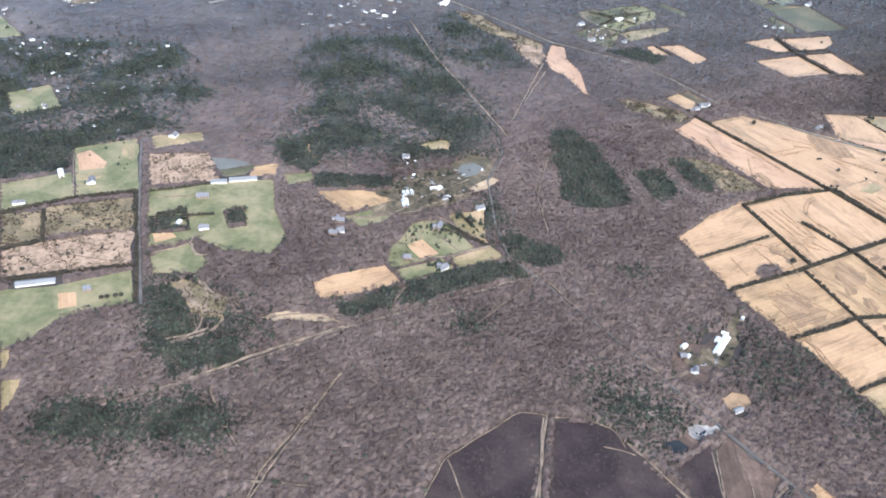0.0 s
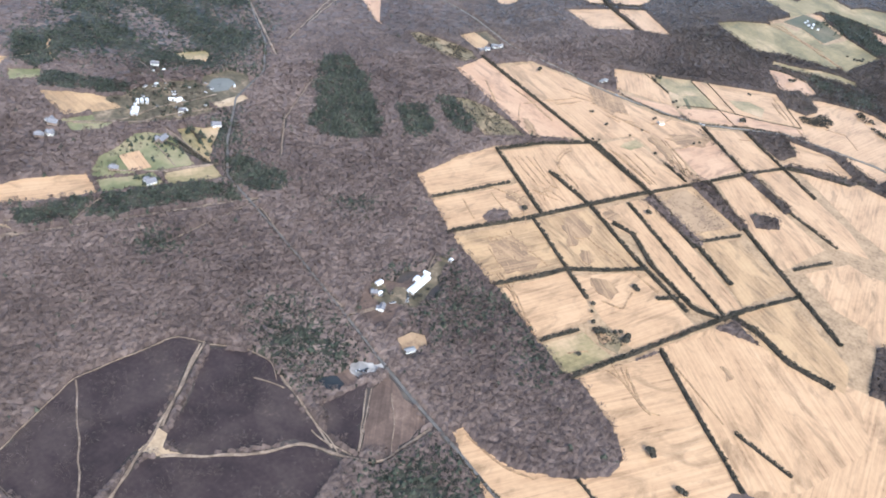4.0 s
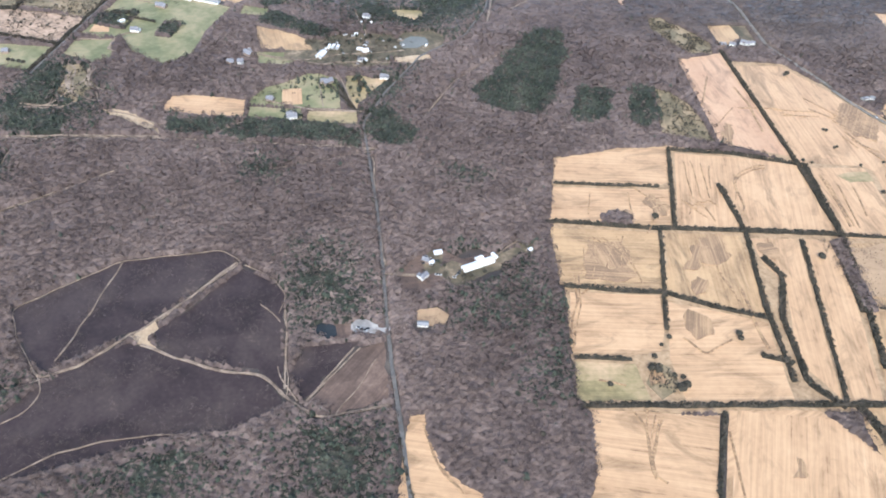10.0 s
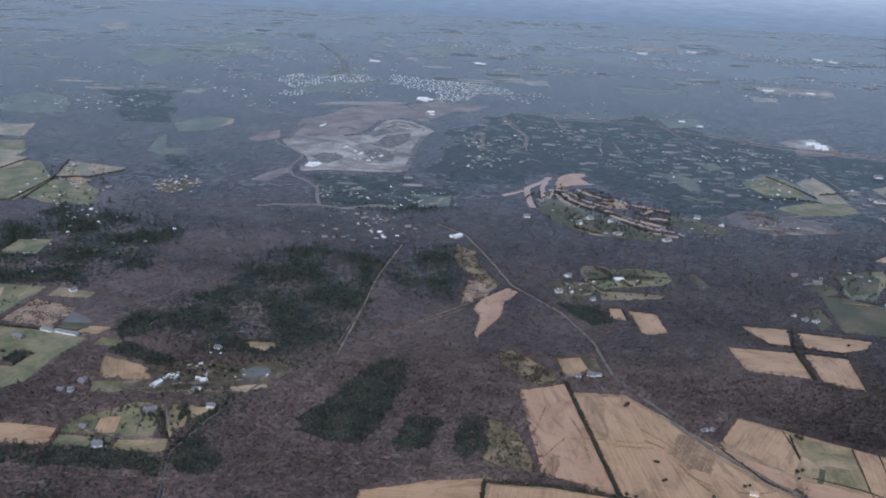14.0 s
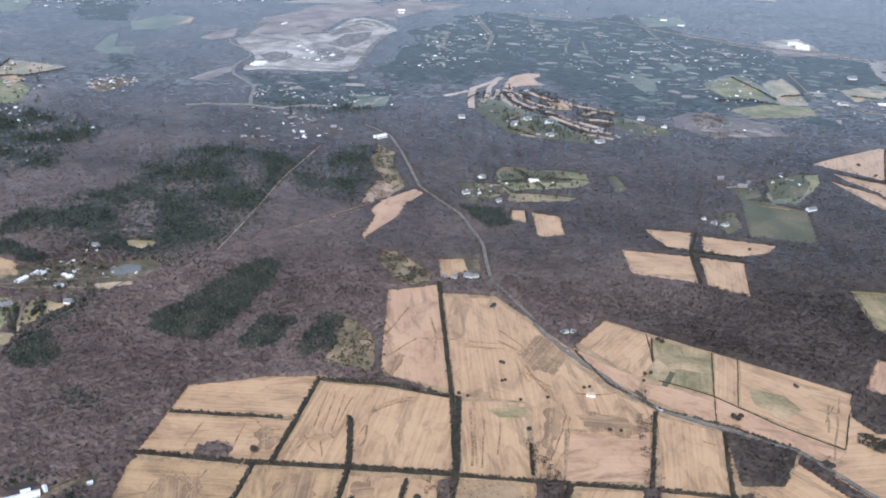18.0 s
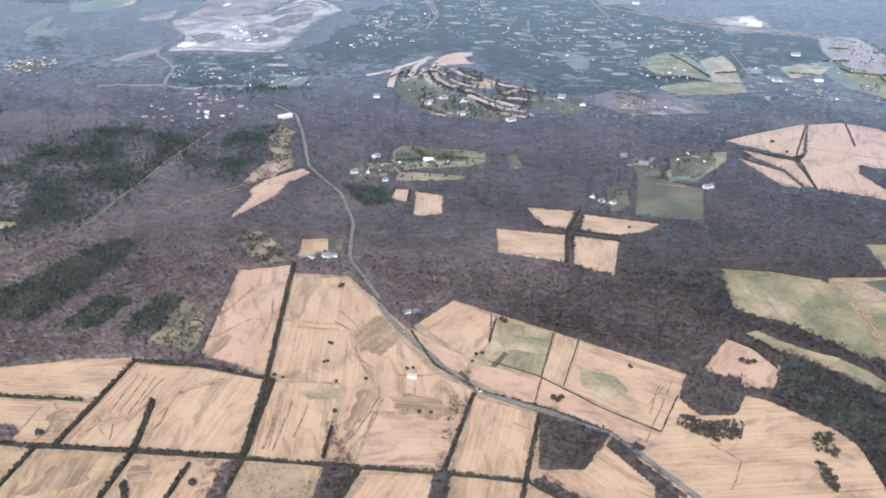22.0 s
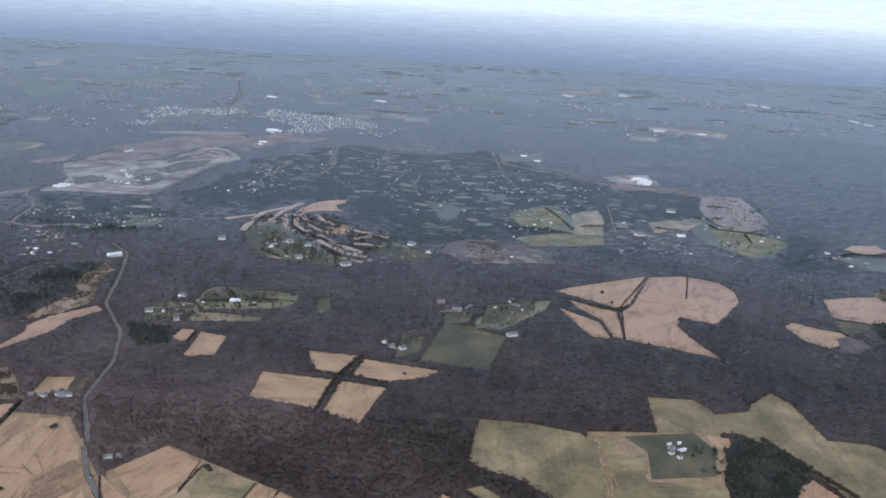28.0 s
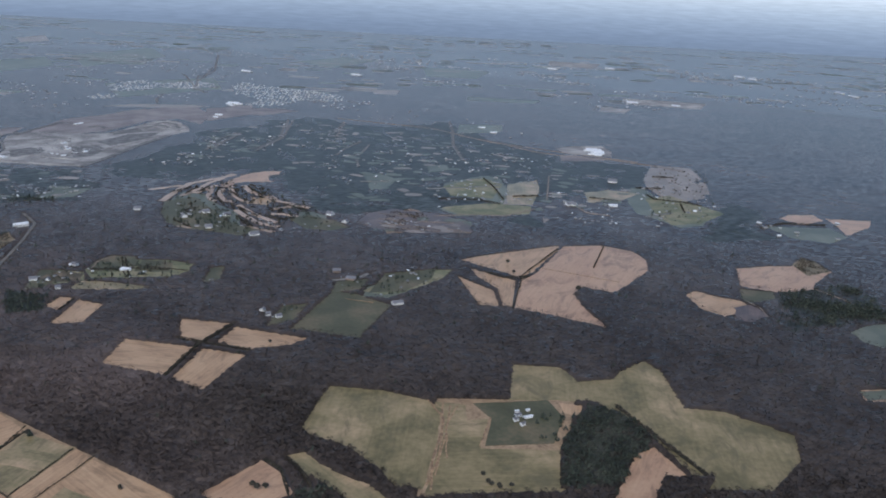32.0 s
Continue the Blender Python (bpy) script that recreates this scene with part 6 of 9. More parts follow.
FIELDS.append(("stubble", [(512.8, 1978.1), (571.7, 2000.5), (616.0, 1911.5), (573.9, 1854.2)]))
FIELDS.append(("stubble", [(591.2, 1845.7), (625.7, 1896.2), (653.4, 1810.6), (623.7, 1767.2)]))
FIELDS.append(("farm_lawn", [(578.3, 1712.0), (602.2, 1758.1), (664.6, 1723.8), (701.4, 1699.7), (686.5, 1623.7), (657.0, 1586.1), (617.6, 1635.5)]))
SCATTERED.append((30, 5, [(508.8, 1947.9), (608.8, 1979.1), (671.3, 1729.0), (701.4, 1699.7), (677.7, 1572.1), (621.3, 1605.6), (556.6, 1754.2)]))
SCATTERED.append((16, 5, [(293.4, 1584.8), (356.6, 1700.3), (458.2, 1563.6), (363.5, 1456.8)]))
GROVES.append(("pine", 60, 4, [(550.8, 1791.4), (655.2, 1832.6), (706.2, 1623.2), (623.1, 1591.2)]))
GROVES.append(("bush", 60, 4, [(516.9, 2009.2), (608.8, 1979.1), (658.5, 1794.6), (594.1, 1705.5)]))
FIELDS.append(("grass", [(461.5, 1179.0), (497.5, 1228.2), (510.3, 1194.7), (508.0, 1148.3), (481.7, 1121.5)]))
FIELDS.append(("grass", [(435.2, 1127.1), (458.8, 1154.6), (470.6, 1122.2), (452.5, 1097.8)]))
FIELDS.append(("grass", [(436.7, 1042.5), (453.6, 1061.7), (470.1, 1021.7), (459.3, 993.9)]))
SCATTERED.append((16, 3.6, [(398.8, 1144.2), (461.5, 1179.0), (479.8, 1111.8), (445.5, 1088.0), (457.0, 999.1), (424.9, 1065.6)]))
SCATTERED.append((9, 3.6, [(481.3, 1138.3), (503.4, 1208.7), (527.7, 1145.1), (505.8, 1097.7)]))
GROVES.append(("pine", 60, 3.5, [(397.5, 1133.7), (496.1, 1233.2), (525.6, 1152.1), (448.1, 1081.7), (460.9, 1001.7)]))
FIELDS.append(("grass", [(194.8, 1022.3), (193.2, 1040.4), (216.4, 1053.8), (238.4, 1037.7), (249.3, 1018.3), (218.0, 993.3), (202.8, 1004.8)]))
FIELDS.append(("grass", [(230.3, 1050.9), (261.3, 1066.6), (282.4, 1041.7), (252.7, 1020.7)]))
FIELDS.append(("grass", [(175.8, 966.4), (201.0, 981.3), (226.1, 937.2), (214.8, 920.4)]))
TRACKS.append((2, [(216.6, 995.2), (198.7, 1017.2), (198.3, 1040.9)]))
SCATTERED.append((10, 3.6, [(166.8, 1010.2), (203.2, 1012.7), (232.6, 935.3), (216.8, 918.0), (180.7, 966.9)]))
GROVES.append(("pine", 44, 3.2, [(161.6, 983.1), (188.0, 1025.4), (259.3, 1022.4), (235.9, 931.2), (220.2, 914.1)]))
FIELDS.append(("grass", [(305.3, 1077.5), (313.7, 1091.3), (340.0, 1057.5), (333.6, 1038.9)]))
SCATTERED.append((10, 3.6, [(292.0, 1075.8), (328.3, 1101.7), (377.7, 1035.9), (390.4, 994.7), (337.4, 1007.9)]))
SCATTERED.append((10, 3.6, [(406.2, 1157.1), (441.1, 1166.1), (473.5, 1016.7), (444.1, 1008.0), (411.5, 1100.5)]))
GROVES.append(("pine", 30, 3.2, [(394.3, 1117.7), (418.7, 1150.2), (466.6, 1023.4), (440.8, 1005.9)]))
FIELDS.append(("yard", [(-24.5, 598.4), (-7.0, 616.6), (20.6, 628.9), (35.2, 616.7), (40.6, 597.2), (24.2, 570.6), (1.7, 562.0), (-39.6, 581.8)]))
FIELDS.append(("dirt", [(40.6, 597.2), (62.5, 616.5), (69.4, 609.6), (48.6, 589.0)]))
TRACKS.append((1.3, [(-13.5, 547.2), (4.6, 566.0), (36.6, 585.9), (57.7, 596.8)]))
TRACKS.append((1.2, [(-26.9, 645.9), (0.5, 618.8), (24.6, 578.4)]))
TRACKS.append((1.2, [(-31.7, 617.2), (-10.4, 630.5), (11.4, 653.0)]))
SCATTERED.append((9, 1.9, [(-43.3, 629.1), (2.4, 657.7), (28.5, 630.2), (-0.1, 606.4)]))
GROVES.append(("bare", 190, 4.0, [(-45.5, 627.7), (3.4, 660.9), (30.6, 631.6), (41.6, 586.8), (-7.6, 550.9), (-35.6, 572.5)]))
GROVES.append(("pine", 44, 4.0, [(-45.5, 627.7), (3.4, 660.9), (30.6, 631.6), (41.6, 586.8), (-7.6, 550.9)]))
FIELDS.append(("scrub", [(-180.3, 443.6), (-164.4, 458.9), (-127.8, 440.1), (-128.7, 415.3), (-158.0, 421.5)]))
TRACKS.append((1.4, [(-152.7, 419.7), (-151.4, 435.5), (-159.3, 451.3), (-172.2, 454.0)]))
TRACKS.append((1.2, [(-157.2, 391.2), (-141.5, 404.6), (-141.5, 426.7), (-144.8, 449.9)]))
FIELDS.append(("dirt", [(-107.3, 418.2), (-87.9, 428.4), (-61.7, 422.8), (-51.2, 417.9), (-76.5, 417.3)]))
PONDS.append([(147.1, 320.3), (150.2, 325.1), (157.7, 325.7), (162.2, 320.6), (159.7, 315.2), (153.4, 314.3)])
WOODS.append([(442.9, 575.2), (456.9, 581.4), (468.9, 544.3), (476.5, 523.0), (468.8, 518.2), (454.8, 546.7)])
WOODS.append([(499.0, 600.8), (506.3, 605.5), (526.9, 554.2), (519.7, 549.8)])
WOODS.append([(551.6, 627.6), (562.3, 628.3), (591.8, 623.6), (616.1, 614.6), (607.0, 609.0), (578.4, 615.8)])
WOODS.append([(393.8, 544.5), (399.9, 548.3), (429.8, 493.6), (421.6, 488.6)])
UNDERS.append([(92.9, 372.4), (116.3, 387.4), (140.8, 385.7), (169.7, 343.1), (161.2, 331.7), (143.6, 318.1), (126.3, 326.0)])
TRACKS.append((1.1, [(-47.3, 363.8), (-70.2, 316.0), (-81.9, 290.9), (-87.4, 264.9)]))
TRACKS.append((1.4, [(-94.8, 286.6), (-71.7, 286.2), (-50.4, 284.0)]))
TRACKS.append((1.4, [(115.0, 659.1), (99.1, 590.6), (102.0, 532.8)]))
UNDERS.append([(-198.4, 450.0), (-168.1, 461.2), (-133.1, 447.1), (-96.4, 421.9), (-92.5, 378.4), (-135.5, 363.1), (-167.7, 369.1)])
RUTS.append((0.8, [(264.5, 473.3), (280.5, 465.2), (291.0, 455.7), (299.3, 444.6)]))
RUTS.append((0.7, [(271.4, 477.6), (282.3, 466.4), (293.5, 452.1)]))
RUTS.append((0.7, [(274.3, 481.2), (277.2, 468.7), (284.2, 451.4)]))
RUTS.append((0.7, [(257.8, 470.8), (269.9, 466.9), (282.6, 461.1)]))
RUTS.append((0.6, [(270.2, 435.0), (268.1, 449.3), (263.7, 460.2), (258.4, 468.3)]))
RUTS.append((0.6, [(277.2, 436.8), (274.6, 449.7), (273.0, 460.5)]))
RUTS.append((0.6, [(263.7, 434.5), (261.6, 446.9), (256.3, 458.4)]))
GROVES.append(("bare", 150, 4.0, [(423.0, 603.0), (429.5, 607.1), (459.4, 579.2), (476.5, 523.0), (469.4, 518.6), (449.3, 560.7)]))
GROVES.append(("bare", 80, 4.0, [(473.2, 664.5), (482.1, 670.2), (528.0, 554.9), (521.3, 550.8)]))
GROVES.append(("bare", 60, 3.6, [(386.3, 539.8), (398.7, 553.3), (409.6, 524.5), (424.2, 492.4), (420.4, 487.8)]))
GROVES.append(("bush", 150, 0.9, [(402.9, 547.4), (442.8, 566.7), (462.3, 525.3), (426.3, 505.2)]))
GROVES.append(("bush", 200, 2.4, [(602.1, 729.0), (618.0, 729.4), (633.0, 741.0), (639.8, 732.2), (634.3, 719.7), (616.9, 714.3), (602.4, 715.9)]))
FIELDS.append(("stubble", [(619.4, 657.9), (636.6, 658.8), (663.8, 646.8), (671.9, 638.6), (638.5, 617.9), (629.5, 633.4)]))
FIELDS.append(("pasture", [(-826.5, 959.3), (-836.6, 999.3), (-776.8, 1026.3), (-705.3, 896.1), (-725.3, 876.4)]))
FIELDS.append(("lawn", [(-1135.5, 1222.9), (-1250.5, 1345.7), (-1266.5, 1396.4), (-1161.2, 1335.4), (-1080.6, 1235.6)]))
FIELDS.append(("lawn", [(-1202.0, 1375.9), (-1199.1, 1420.7), (-1082.1, 1368.5), (-1001.6, 1284.3), (-1056.0, 1272.0)]))
FIELDS.append(("pasture", [(-951.2, 1067.1), (-1005.4, 1138.1), (-954.6, 1169.3), (-878.6, 1089.7)]))
FIELDS.append(("lawn", [(-903.8, 1032.3), (-847.4, 1077.1), (-773.4, 1023.6), (-827.4, 981.5)]))
FIELDS.append(("lawn", [(-764.7, 1349.0), (-765.3, 1451.4), (-713.2, 1462.2), (-661.6, 1349.0), (-699.8, 1295.3)]))
FIELDS.append(("lawn", [(-619.7, 1180.2), (-591.7, 1207.4), (-557.2, 1169.3), (-583.3, 1148.7)]))
SCATTERED.append((18, 5, [(-501.5, 1030.9), (-434.1, 1071.7), (-384.7, 1002.8), (-429.9, 968.7)]))
SCATTERED.append((14, 5, [(-724.6, 915.5), (-577.3, 1045.5), (-465.1, 863.9), (-516.4, 803.4)]))
SCATTERED.append((20, 4, [(-451.1, 711.0), (-460.4, 803.0), (-329.1, 833.6), (-229.8, 733.8), (-343.1, 666.3)]))
MIXEDS.append([(54.6, 547.5), (68.4, 559.2), (86.2, 530.6), (64.1, 520.5)])
RUTS.append((1.4, [(661.9, 968.7), (682.5, 932.9), (696.3, 898.3), (714.1, 867.7)]))
RUTS.append((1.0, [(668.8, 968.3), (688.5, 927.8), (708.0, 882.3)]))
FIELDS.append(("lawn", [(-280.2, 431.6), (-252.5, 437.6), (-238.5, 420.6), (-225.1, 424.9), (-228.5, 445.3), (-201.3, 457.2), (-190.5, 429.4), (-219.5, 419.4), (-235.2, 407.1), (-241.7, 391.4), (-258.1, 380.0)]))
PINES.append([(-167.4, 395.6), (-143.9, 385.3), (-114.5, 398.7), (-108.6, 378.0), (-147.8, 360.0)])
PINES.append([(-186.9, 445.5), (-161.3, 447.1), (-146.6, 403.4), (-170.0, 399.8)])
MIXEDS.append([(-215.7, 325.7), (-206.0, 334.0), (-177.5, 336.3), (-162.5, 340.6), (-161.3, 315.6), (-178.9, 302.6), (-209.2, 309.3)])
MIXEDS.append([(-163.8, 350.7), (-136.8, 356.8), (-107.5, 330.9), (-109.3, 309.7), (-147.7, 312.1), (-164.2, 295.4)])
TRACKS.append((3.0, [(-167.0, 446.8), (-156.3, 442.5), (-147.0, 427.9), (-132.5, 422.3), (-116.2, 425.7)]))
TRACKS.append((2.4, [(-149.6, 455.5), (-141.0, 443.4), (-130.2, 438.0), (-115.5, 442.0)]))
TRACKS.append((3.2, [(-156.3, 392.0), (-143.5, 398.1), (-130.7, 406.0), (-127.7, 417.4)]))
FIELDS.append(("lawn", [(-623.9, 799.4), (-690.4, 890.0), (-718.8, 985.2), (-693.3, 992.1), (-603.7, 938.6), (-542.1, 832.9)]))
FIELDS.append(("pasture", [(-736.1, 889.0), (-794.6, 978.7), (-737.3, 1000.1), (-702.6, 961.3), (-696.0, 894.1)]))
FIELDS.append(("lawn", [(-656.2, 749.1), (-721.1, 799.9), (-705.6, 862.3), (-600.7, 797.7)]))
FIELDS.append(("lawn", [(-554.2, 854.0), (-598.2, 930.8), (-563.4, 951.8), (-497.3, 934.8), (-445.3, 875.8), (-509.9, 849.2)]))
FIELDS.append(("pasture", [(-609.3, 946.5), (-666.9, 1020.9), (-627.0, 1032.3), (-560.2, 1043.5), (-567.1, 979.6)]))
FIELDS.append(("weedy", [(-587.7, 940.9), (-576.9, 966.1), (-545.2, 962.8), (-537.9, 931.2)]))
HEDGES.append((2.2, [(-601.0, 800.6), (-551.0, 830.7), (-598.6, 934.3)]))
HEDGES.append((2.2, [(-542.1, 842.3), (-591.0, 927.8), (-669.9, 1023.5)]))
HEDGES.append((2.2, [(-694.0, 887.7), (-726.4, 989.2)]))
HEDGES.append((2.2, [(-606.3, 940.8), (-563.6, 974.2), (-554.0, 1034.9)]))
MIXEDS.append([(-490.1, 732.0), (-460.4, 803.0), (-365.8, 811.6), (-274.2, 836.1), (-208.2, 746.7), (-276.0, 686.7), (-400.7, 673.3)])
PINES.append([(-437.1, 620.4), (-413.3, 653.1), (-341.3, 657.5), (-312.3, 627.8), (-304.2, 601.1), (-356.2, 566.8)])
MIXEDS.append([(-142.0, 661.1), (-120.2, 720.7), (-76.0, 821.5), (-19.7, 875.3), (60.5, 735.3), (34.3, 664.6), (-42.3, 646.1), (-95.8, 628.4)])
FIELDS.append(("weedy", [(-85.5, 578.5), (-68.1, 585.0), (-37.8, 584.5), (-23.2, 572.1), (-56.7, 550.0)]))
FIELDS.append(("pasture", [(-4.7, 665.6), (2.9, 672.8), (21.5, 681.1), (28.2, 668.9), (14.0, 657.8)]))
HEDGES.append((2.6, [(291.3, 268.8), (302.3, 251.1), (313.1, 238.8)]))
HEDGES.append((1.8, [(225.2, 278.7), (238.3, 262.3), (257.2, 243.0), (269.2, 226.0)]))
RUTS.append((1.3, [(338.8, 605.2), (327.8, 592.3), (323.8, 578.2), (330.1, 564.1), (337.7, 551.7), (337.3, 538.8)]))
RUTS.append((0.8, [(301.7, 536.2), (311.6, 530.2), (306.4, 541.1), (314.6, 539.8), (313.0, 546.6), (321.9, 542.4)]))
RUTS.append((0.8, [(298.2, 537.3), (309.7, 530.2), (318.4, 526.9)]))
RUTS.append((0.7, [(287.4, 580.2), (304.7, 541.4)]))
RUTS.append((0.7, [(292.1, 583.2), (310.0, 544.7)]))
RUTS.append((0.7, [(299.0, 583.7), (314.8, 547.7)]))
RUTS.append((0.7, [(304.9, 583.7), (312.6, 558.5)]))
RUTS.append((1.3, [(343.2, 473.4), (350.3, 465.6), (355.6, 457.1)]))
RUTS.append((0.9, [(335.0, 483.7), (342.2, 472.8)]))
RUTS.append((1.0, [(306.7, 671.8), (334.0, 687.4)]))
RUTS.append((1.0, [(331.3, 683.8), (363.6, 699.0)]))
RUTS.append((0.9, [(339.1, 679.6), (365.0, 692.6)]))
RUTS.append((1.0, [(374.3, 693.1), (409.4, 679.8)]))
RUTS.append((1.0, [(374.7, 700.6), (409.5, 688.0)]))
RUTS.append((1.0, [(375.1, 708.2), (408.9, 696.0)]))
RUTS.append((1.0, [(376.4, 714.5), (407.5, 703.8)]))
RUTS.append((1.0, [(382.3, 610.9), (393.5, 590.8), (406.6, 567.7)]))
RUTS.append((1.0, [(400.9, 612.2), (412.7, 583.7)]))
RUTS.append((0.9, [(277.6, 524.3), (286.3, 532.4)]))
RUTS.append((0.9, [(282.6, 517.7), (291.9, 526.8)]))
RUTS.append((0.9, [(516.0, 664.6), (528.4, 665.9)]))
RUTS.append((1.0, [(428.6, 668.2), (445.6, 676.7), (460.8, 694.0)]))
RUTS.append((0.9, [(447.6, 631.5), (471.4, 647.8)]))
RUTS.append((1.0, [(581.6, 751.5), (585.4, 718.3)]))
RUTS.append((1.0, [(586.7, 762.3), (590.0, 721.2), (591.7, 689.9)]))
RUTS.append((1.0, [(624.3, 710.4), (644.4, 704.9)]))
RUTS.append((1.0, [(644.4, 704.9), (645.1, 677.1)]))
RUTS.append((1.0, [(596.4, 641.4), (607.8, 618.4)]))
RUTS.append((1.0, [(259.4, 432.4), (268.7, 413.0), (277.7, 373.7)]))
RUTS.append((0.9, [(261.9, 433.6), (271.2, 414.3), (280.5, 375.1)]))
RUTS.append((1.0, [(329.1, 355.3), (334.2, 338.9), (343.0, 321.0)]))
RUTS.append((0.8, [(333.8, 354.4), (336.1, 339.8)]))
RUTS.append((0.9, [(343.0, 321.0), (350.6, 319.4)]))
RUTS.append((0.8, [(325.1, 574.1), (330.2, 591.6), (340.7, 602.4)]))
RUTS.append((0.8, [(325.1, 574.1), (328.9, 565.3)]))
RUTS.append((0.8, [(307.2, 523.2), (305.5, 535.7), (312.5, 539.4), (323.9, 525.4)]))
RUTS.append((1.6, [(352.6, 471.6), (368.4, 443.0), (377.4, 430.6)]))
RUTS.append((1.0, [(370.4, 364.4), (381.1, 339.6), (390.8, 316.9)]))
RUTS.append((0.8, [(241.4, 512.5), (248.5, 489.5)]))
RUTS.append((0.8, [(264.1, 524.3), (274.3, 502.9)]))
RUTS.append((0.8, [(299.6, 362.4), (314.3, 366.2)]))
RUTS.append((0.9, [(239.0, 284.8), (250.2, 272.4), (267.0, 267.0)]))
RUTS.append((0.9, [(231.2, 292.2), (247.8, 274.7), (265.3, 267.8)]))
RUTS.append((0.7, [(337, 602.7), (325.4, 579.3), (330.6, 555)]))
RUTS.append((0.8, [(323.3, 352.2), (332.3, 345.1), (340.6, 326.8)]))
RUTS.append((0.7, [(324.8, 579.2), (335.9, 600.7), (339.7, 605.7)]))
RUTS.append((0.9, [(410.9, 567.2), (390.5, 609.5)]))
RUTS.append((0.9, [(443.6, 586.2), (439.5, 614.7), (433.3, 644)]))
RUTS.append((0.9, [(448.1, 589.4), (445.4, 611.5), (436.7, 642.1)]))
RUTS.append((0.8, [(385.3, 673.7), (397.7, 664)]))
RUTS.append((0.8, [(390.6, 673.2), (413, 666.8)]))
RUTS.append((0.8, [(337, 682.5), (355.9, 685.8)]))
RUTS.append((0.7, [(349.7, 714.4), (382.2, 699.3), (397.5, 701.1)]))
RUTS.append((0.7, [(297.6, 637.9), (300, 658.3), (302.9, 670.1)]))
RUTS.append((0.7, [(582, 727.6), (584.7, 751.6)]))
RUTS.append((1.2, [(650.4, 965.8), (673.3, 950.7), (699.5, 901.4), (708.7, 870.6)]))
RUTS.append((1.0, [(673.3, 971.6), (680.2, 942.8), (703.9, 904.5)]))
RUTS.append((0.8, [(701.2, 970.8), (714.9, 930.3)]))
RUTS.append((0.9, [(577.6, 1378.6), (582.7, 1274.8), (617.4, 1176.6)]))
RUTS.append((0.8, [(619.4, 1421), (637.3, 1342.2)]))
RUTS.append((0.8, [(589.9, 1304.5), (677.8, 1315.3)]))
RUTS.append((0.8, [(473.6, 1094.2), (501.6, 1102.5)]))
RUTS.append((0.7, [(336.4, 353.2), (341.3, 324.6), (344.2, 321.7)]))
RUTS.append((1.4, [(331.2, 648.2), (312.8, 681.3), (297.1, 700.7)]))
RUTS.append((1.4, [(385.1, 682.6), (407.1, 663.9), (424.4, 652)]))
RUTS.append((1.2, [(356, 699.6), (377.7, 695.3), (394.9, 715.4)]))
RUTS.append((1.6, [(377.4, 614.9), (394.8, 585.1), (404.3, 566.2)]))
RUTS.append((1.6, [(423, 643.8), (434.1, 616.3), (441.3, 589.5)]))
RUTS.append((1.2, [(281, 660.9), (276.6, 687.5), (273.5, 706.3)]))
RUTS.append((1.2, [(356.1, 427.1), (346.5, 408.1), (332.3, 415.1)]))
RUTS.append((1.0, [(274, 431.6), (268.7, 413), (277.1, 378)]))
RUTS.append((1.0, [(266.1, 532.3), (288, 523.2), (287.9, 490.9)]))
RUTS.append((1.2, [(337.9, 356.4), (338.3, 333.4), (345.2, 318.5)]))
BUILDINGS = []
BUILDINGS += [
    ("white_shed", 205.9, 409.6, 20.8, 4.8, 55),
    ("white_shed", 204.4, 414.6, 4.8, 3, 59),
    ("white_shed", 211.4, 421.6, 4.5, 2, -25),
    ("white_house", 182.1, 384.1, 5.7, 3.2, 77),
    ("grey_house", 176.7, 397.1, 4.3, 3.4, 7),
    ("white_shed", 179.7, 406.9, 4.9, 3, 45),
    ("white_shed", 180.3, 397.2, 3.2, 2, 55),
    ("grey_shed", 199.7, 350.5, 6.1, 3, 26),
    ("white_shed", 228.3, 437.7, 2.8, 2, 60),
    ("white_shed", -13.5, 582.4, 6.2, 2, 105),
    ("white_shed", -10.6, 584.1, 6.2, 2, 104),
    ("white_shed", -7.0, 585.0, 6.3, 2, 104),
    ("white_shed", -12.1, 568.5, 10.5, 5, 97),
    ("white_shed", 15.2, 593.0, 6.1, 4, 59),
    ("white_shed", 22.7, 578.5, 4.0, 4, 76),
    ("grey_shed", -148.8, 594.2, 22.5, 5, 12),
    ("grey_shed", -167.8, 588.6, 12.7, 5, 8),
    ("grey_house", -175.6, 565.1, 9.7, 5, 9),
]
BUILDINGS += [
    ("white_shed", -185.2, 525.9, 6.2, 3, 76),
    ("white_house", -164.4, 520.7, 7.5, 4.5, 15),
    ("white_house", -224.1, 663.3, 6.4, 5, 76),
    ("white_shed", -298.6, 591.0, 11.4, 4, 116),
    ("white_house", -269.4, 580.8, 8.2, 5, 112),
    ("grey_house", 15.4, 536.1, 8.4, 5, 69),
    ("white_house", 19.1, 482.6, 7.3, 5, 42),
    ("grey_house", -7.7, 493.2, 5.8, 4, 6),
    ("white_house", 50.8, 565.5, 4.2, 4, 19),
    ("grey_house", -62.4, 538.8, 7.3, 5, -1),
    ("grey_house", -65.8, 520.9, 6.5, 4, 5),
    ("white_house", -59.2, 524.2, 3.8, 3, 2),
    ("white_house", -14.2, 643.8, 6.4, 4, 10),
    ("grey_shed", -262.5, 446.9, 25.3, 5, 15),
    ("grey_house", -225.7, 441.8, 5.2, 4.5, 32),
    ("white_house", -313.7, 543.8, 9.3, 3, 19),
    ("white_barn", 22.0, 1046.5, 13.7, 7, 72),
    ("white_house", 191.6, 996.0, 6.3, 5, 14),
]
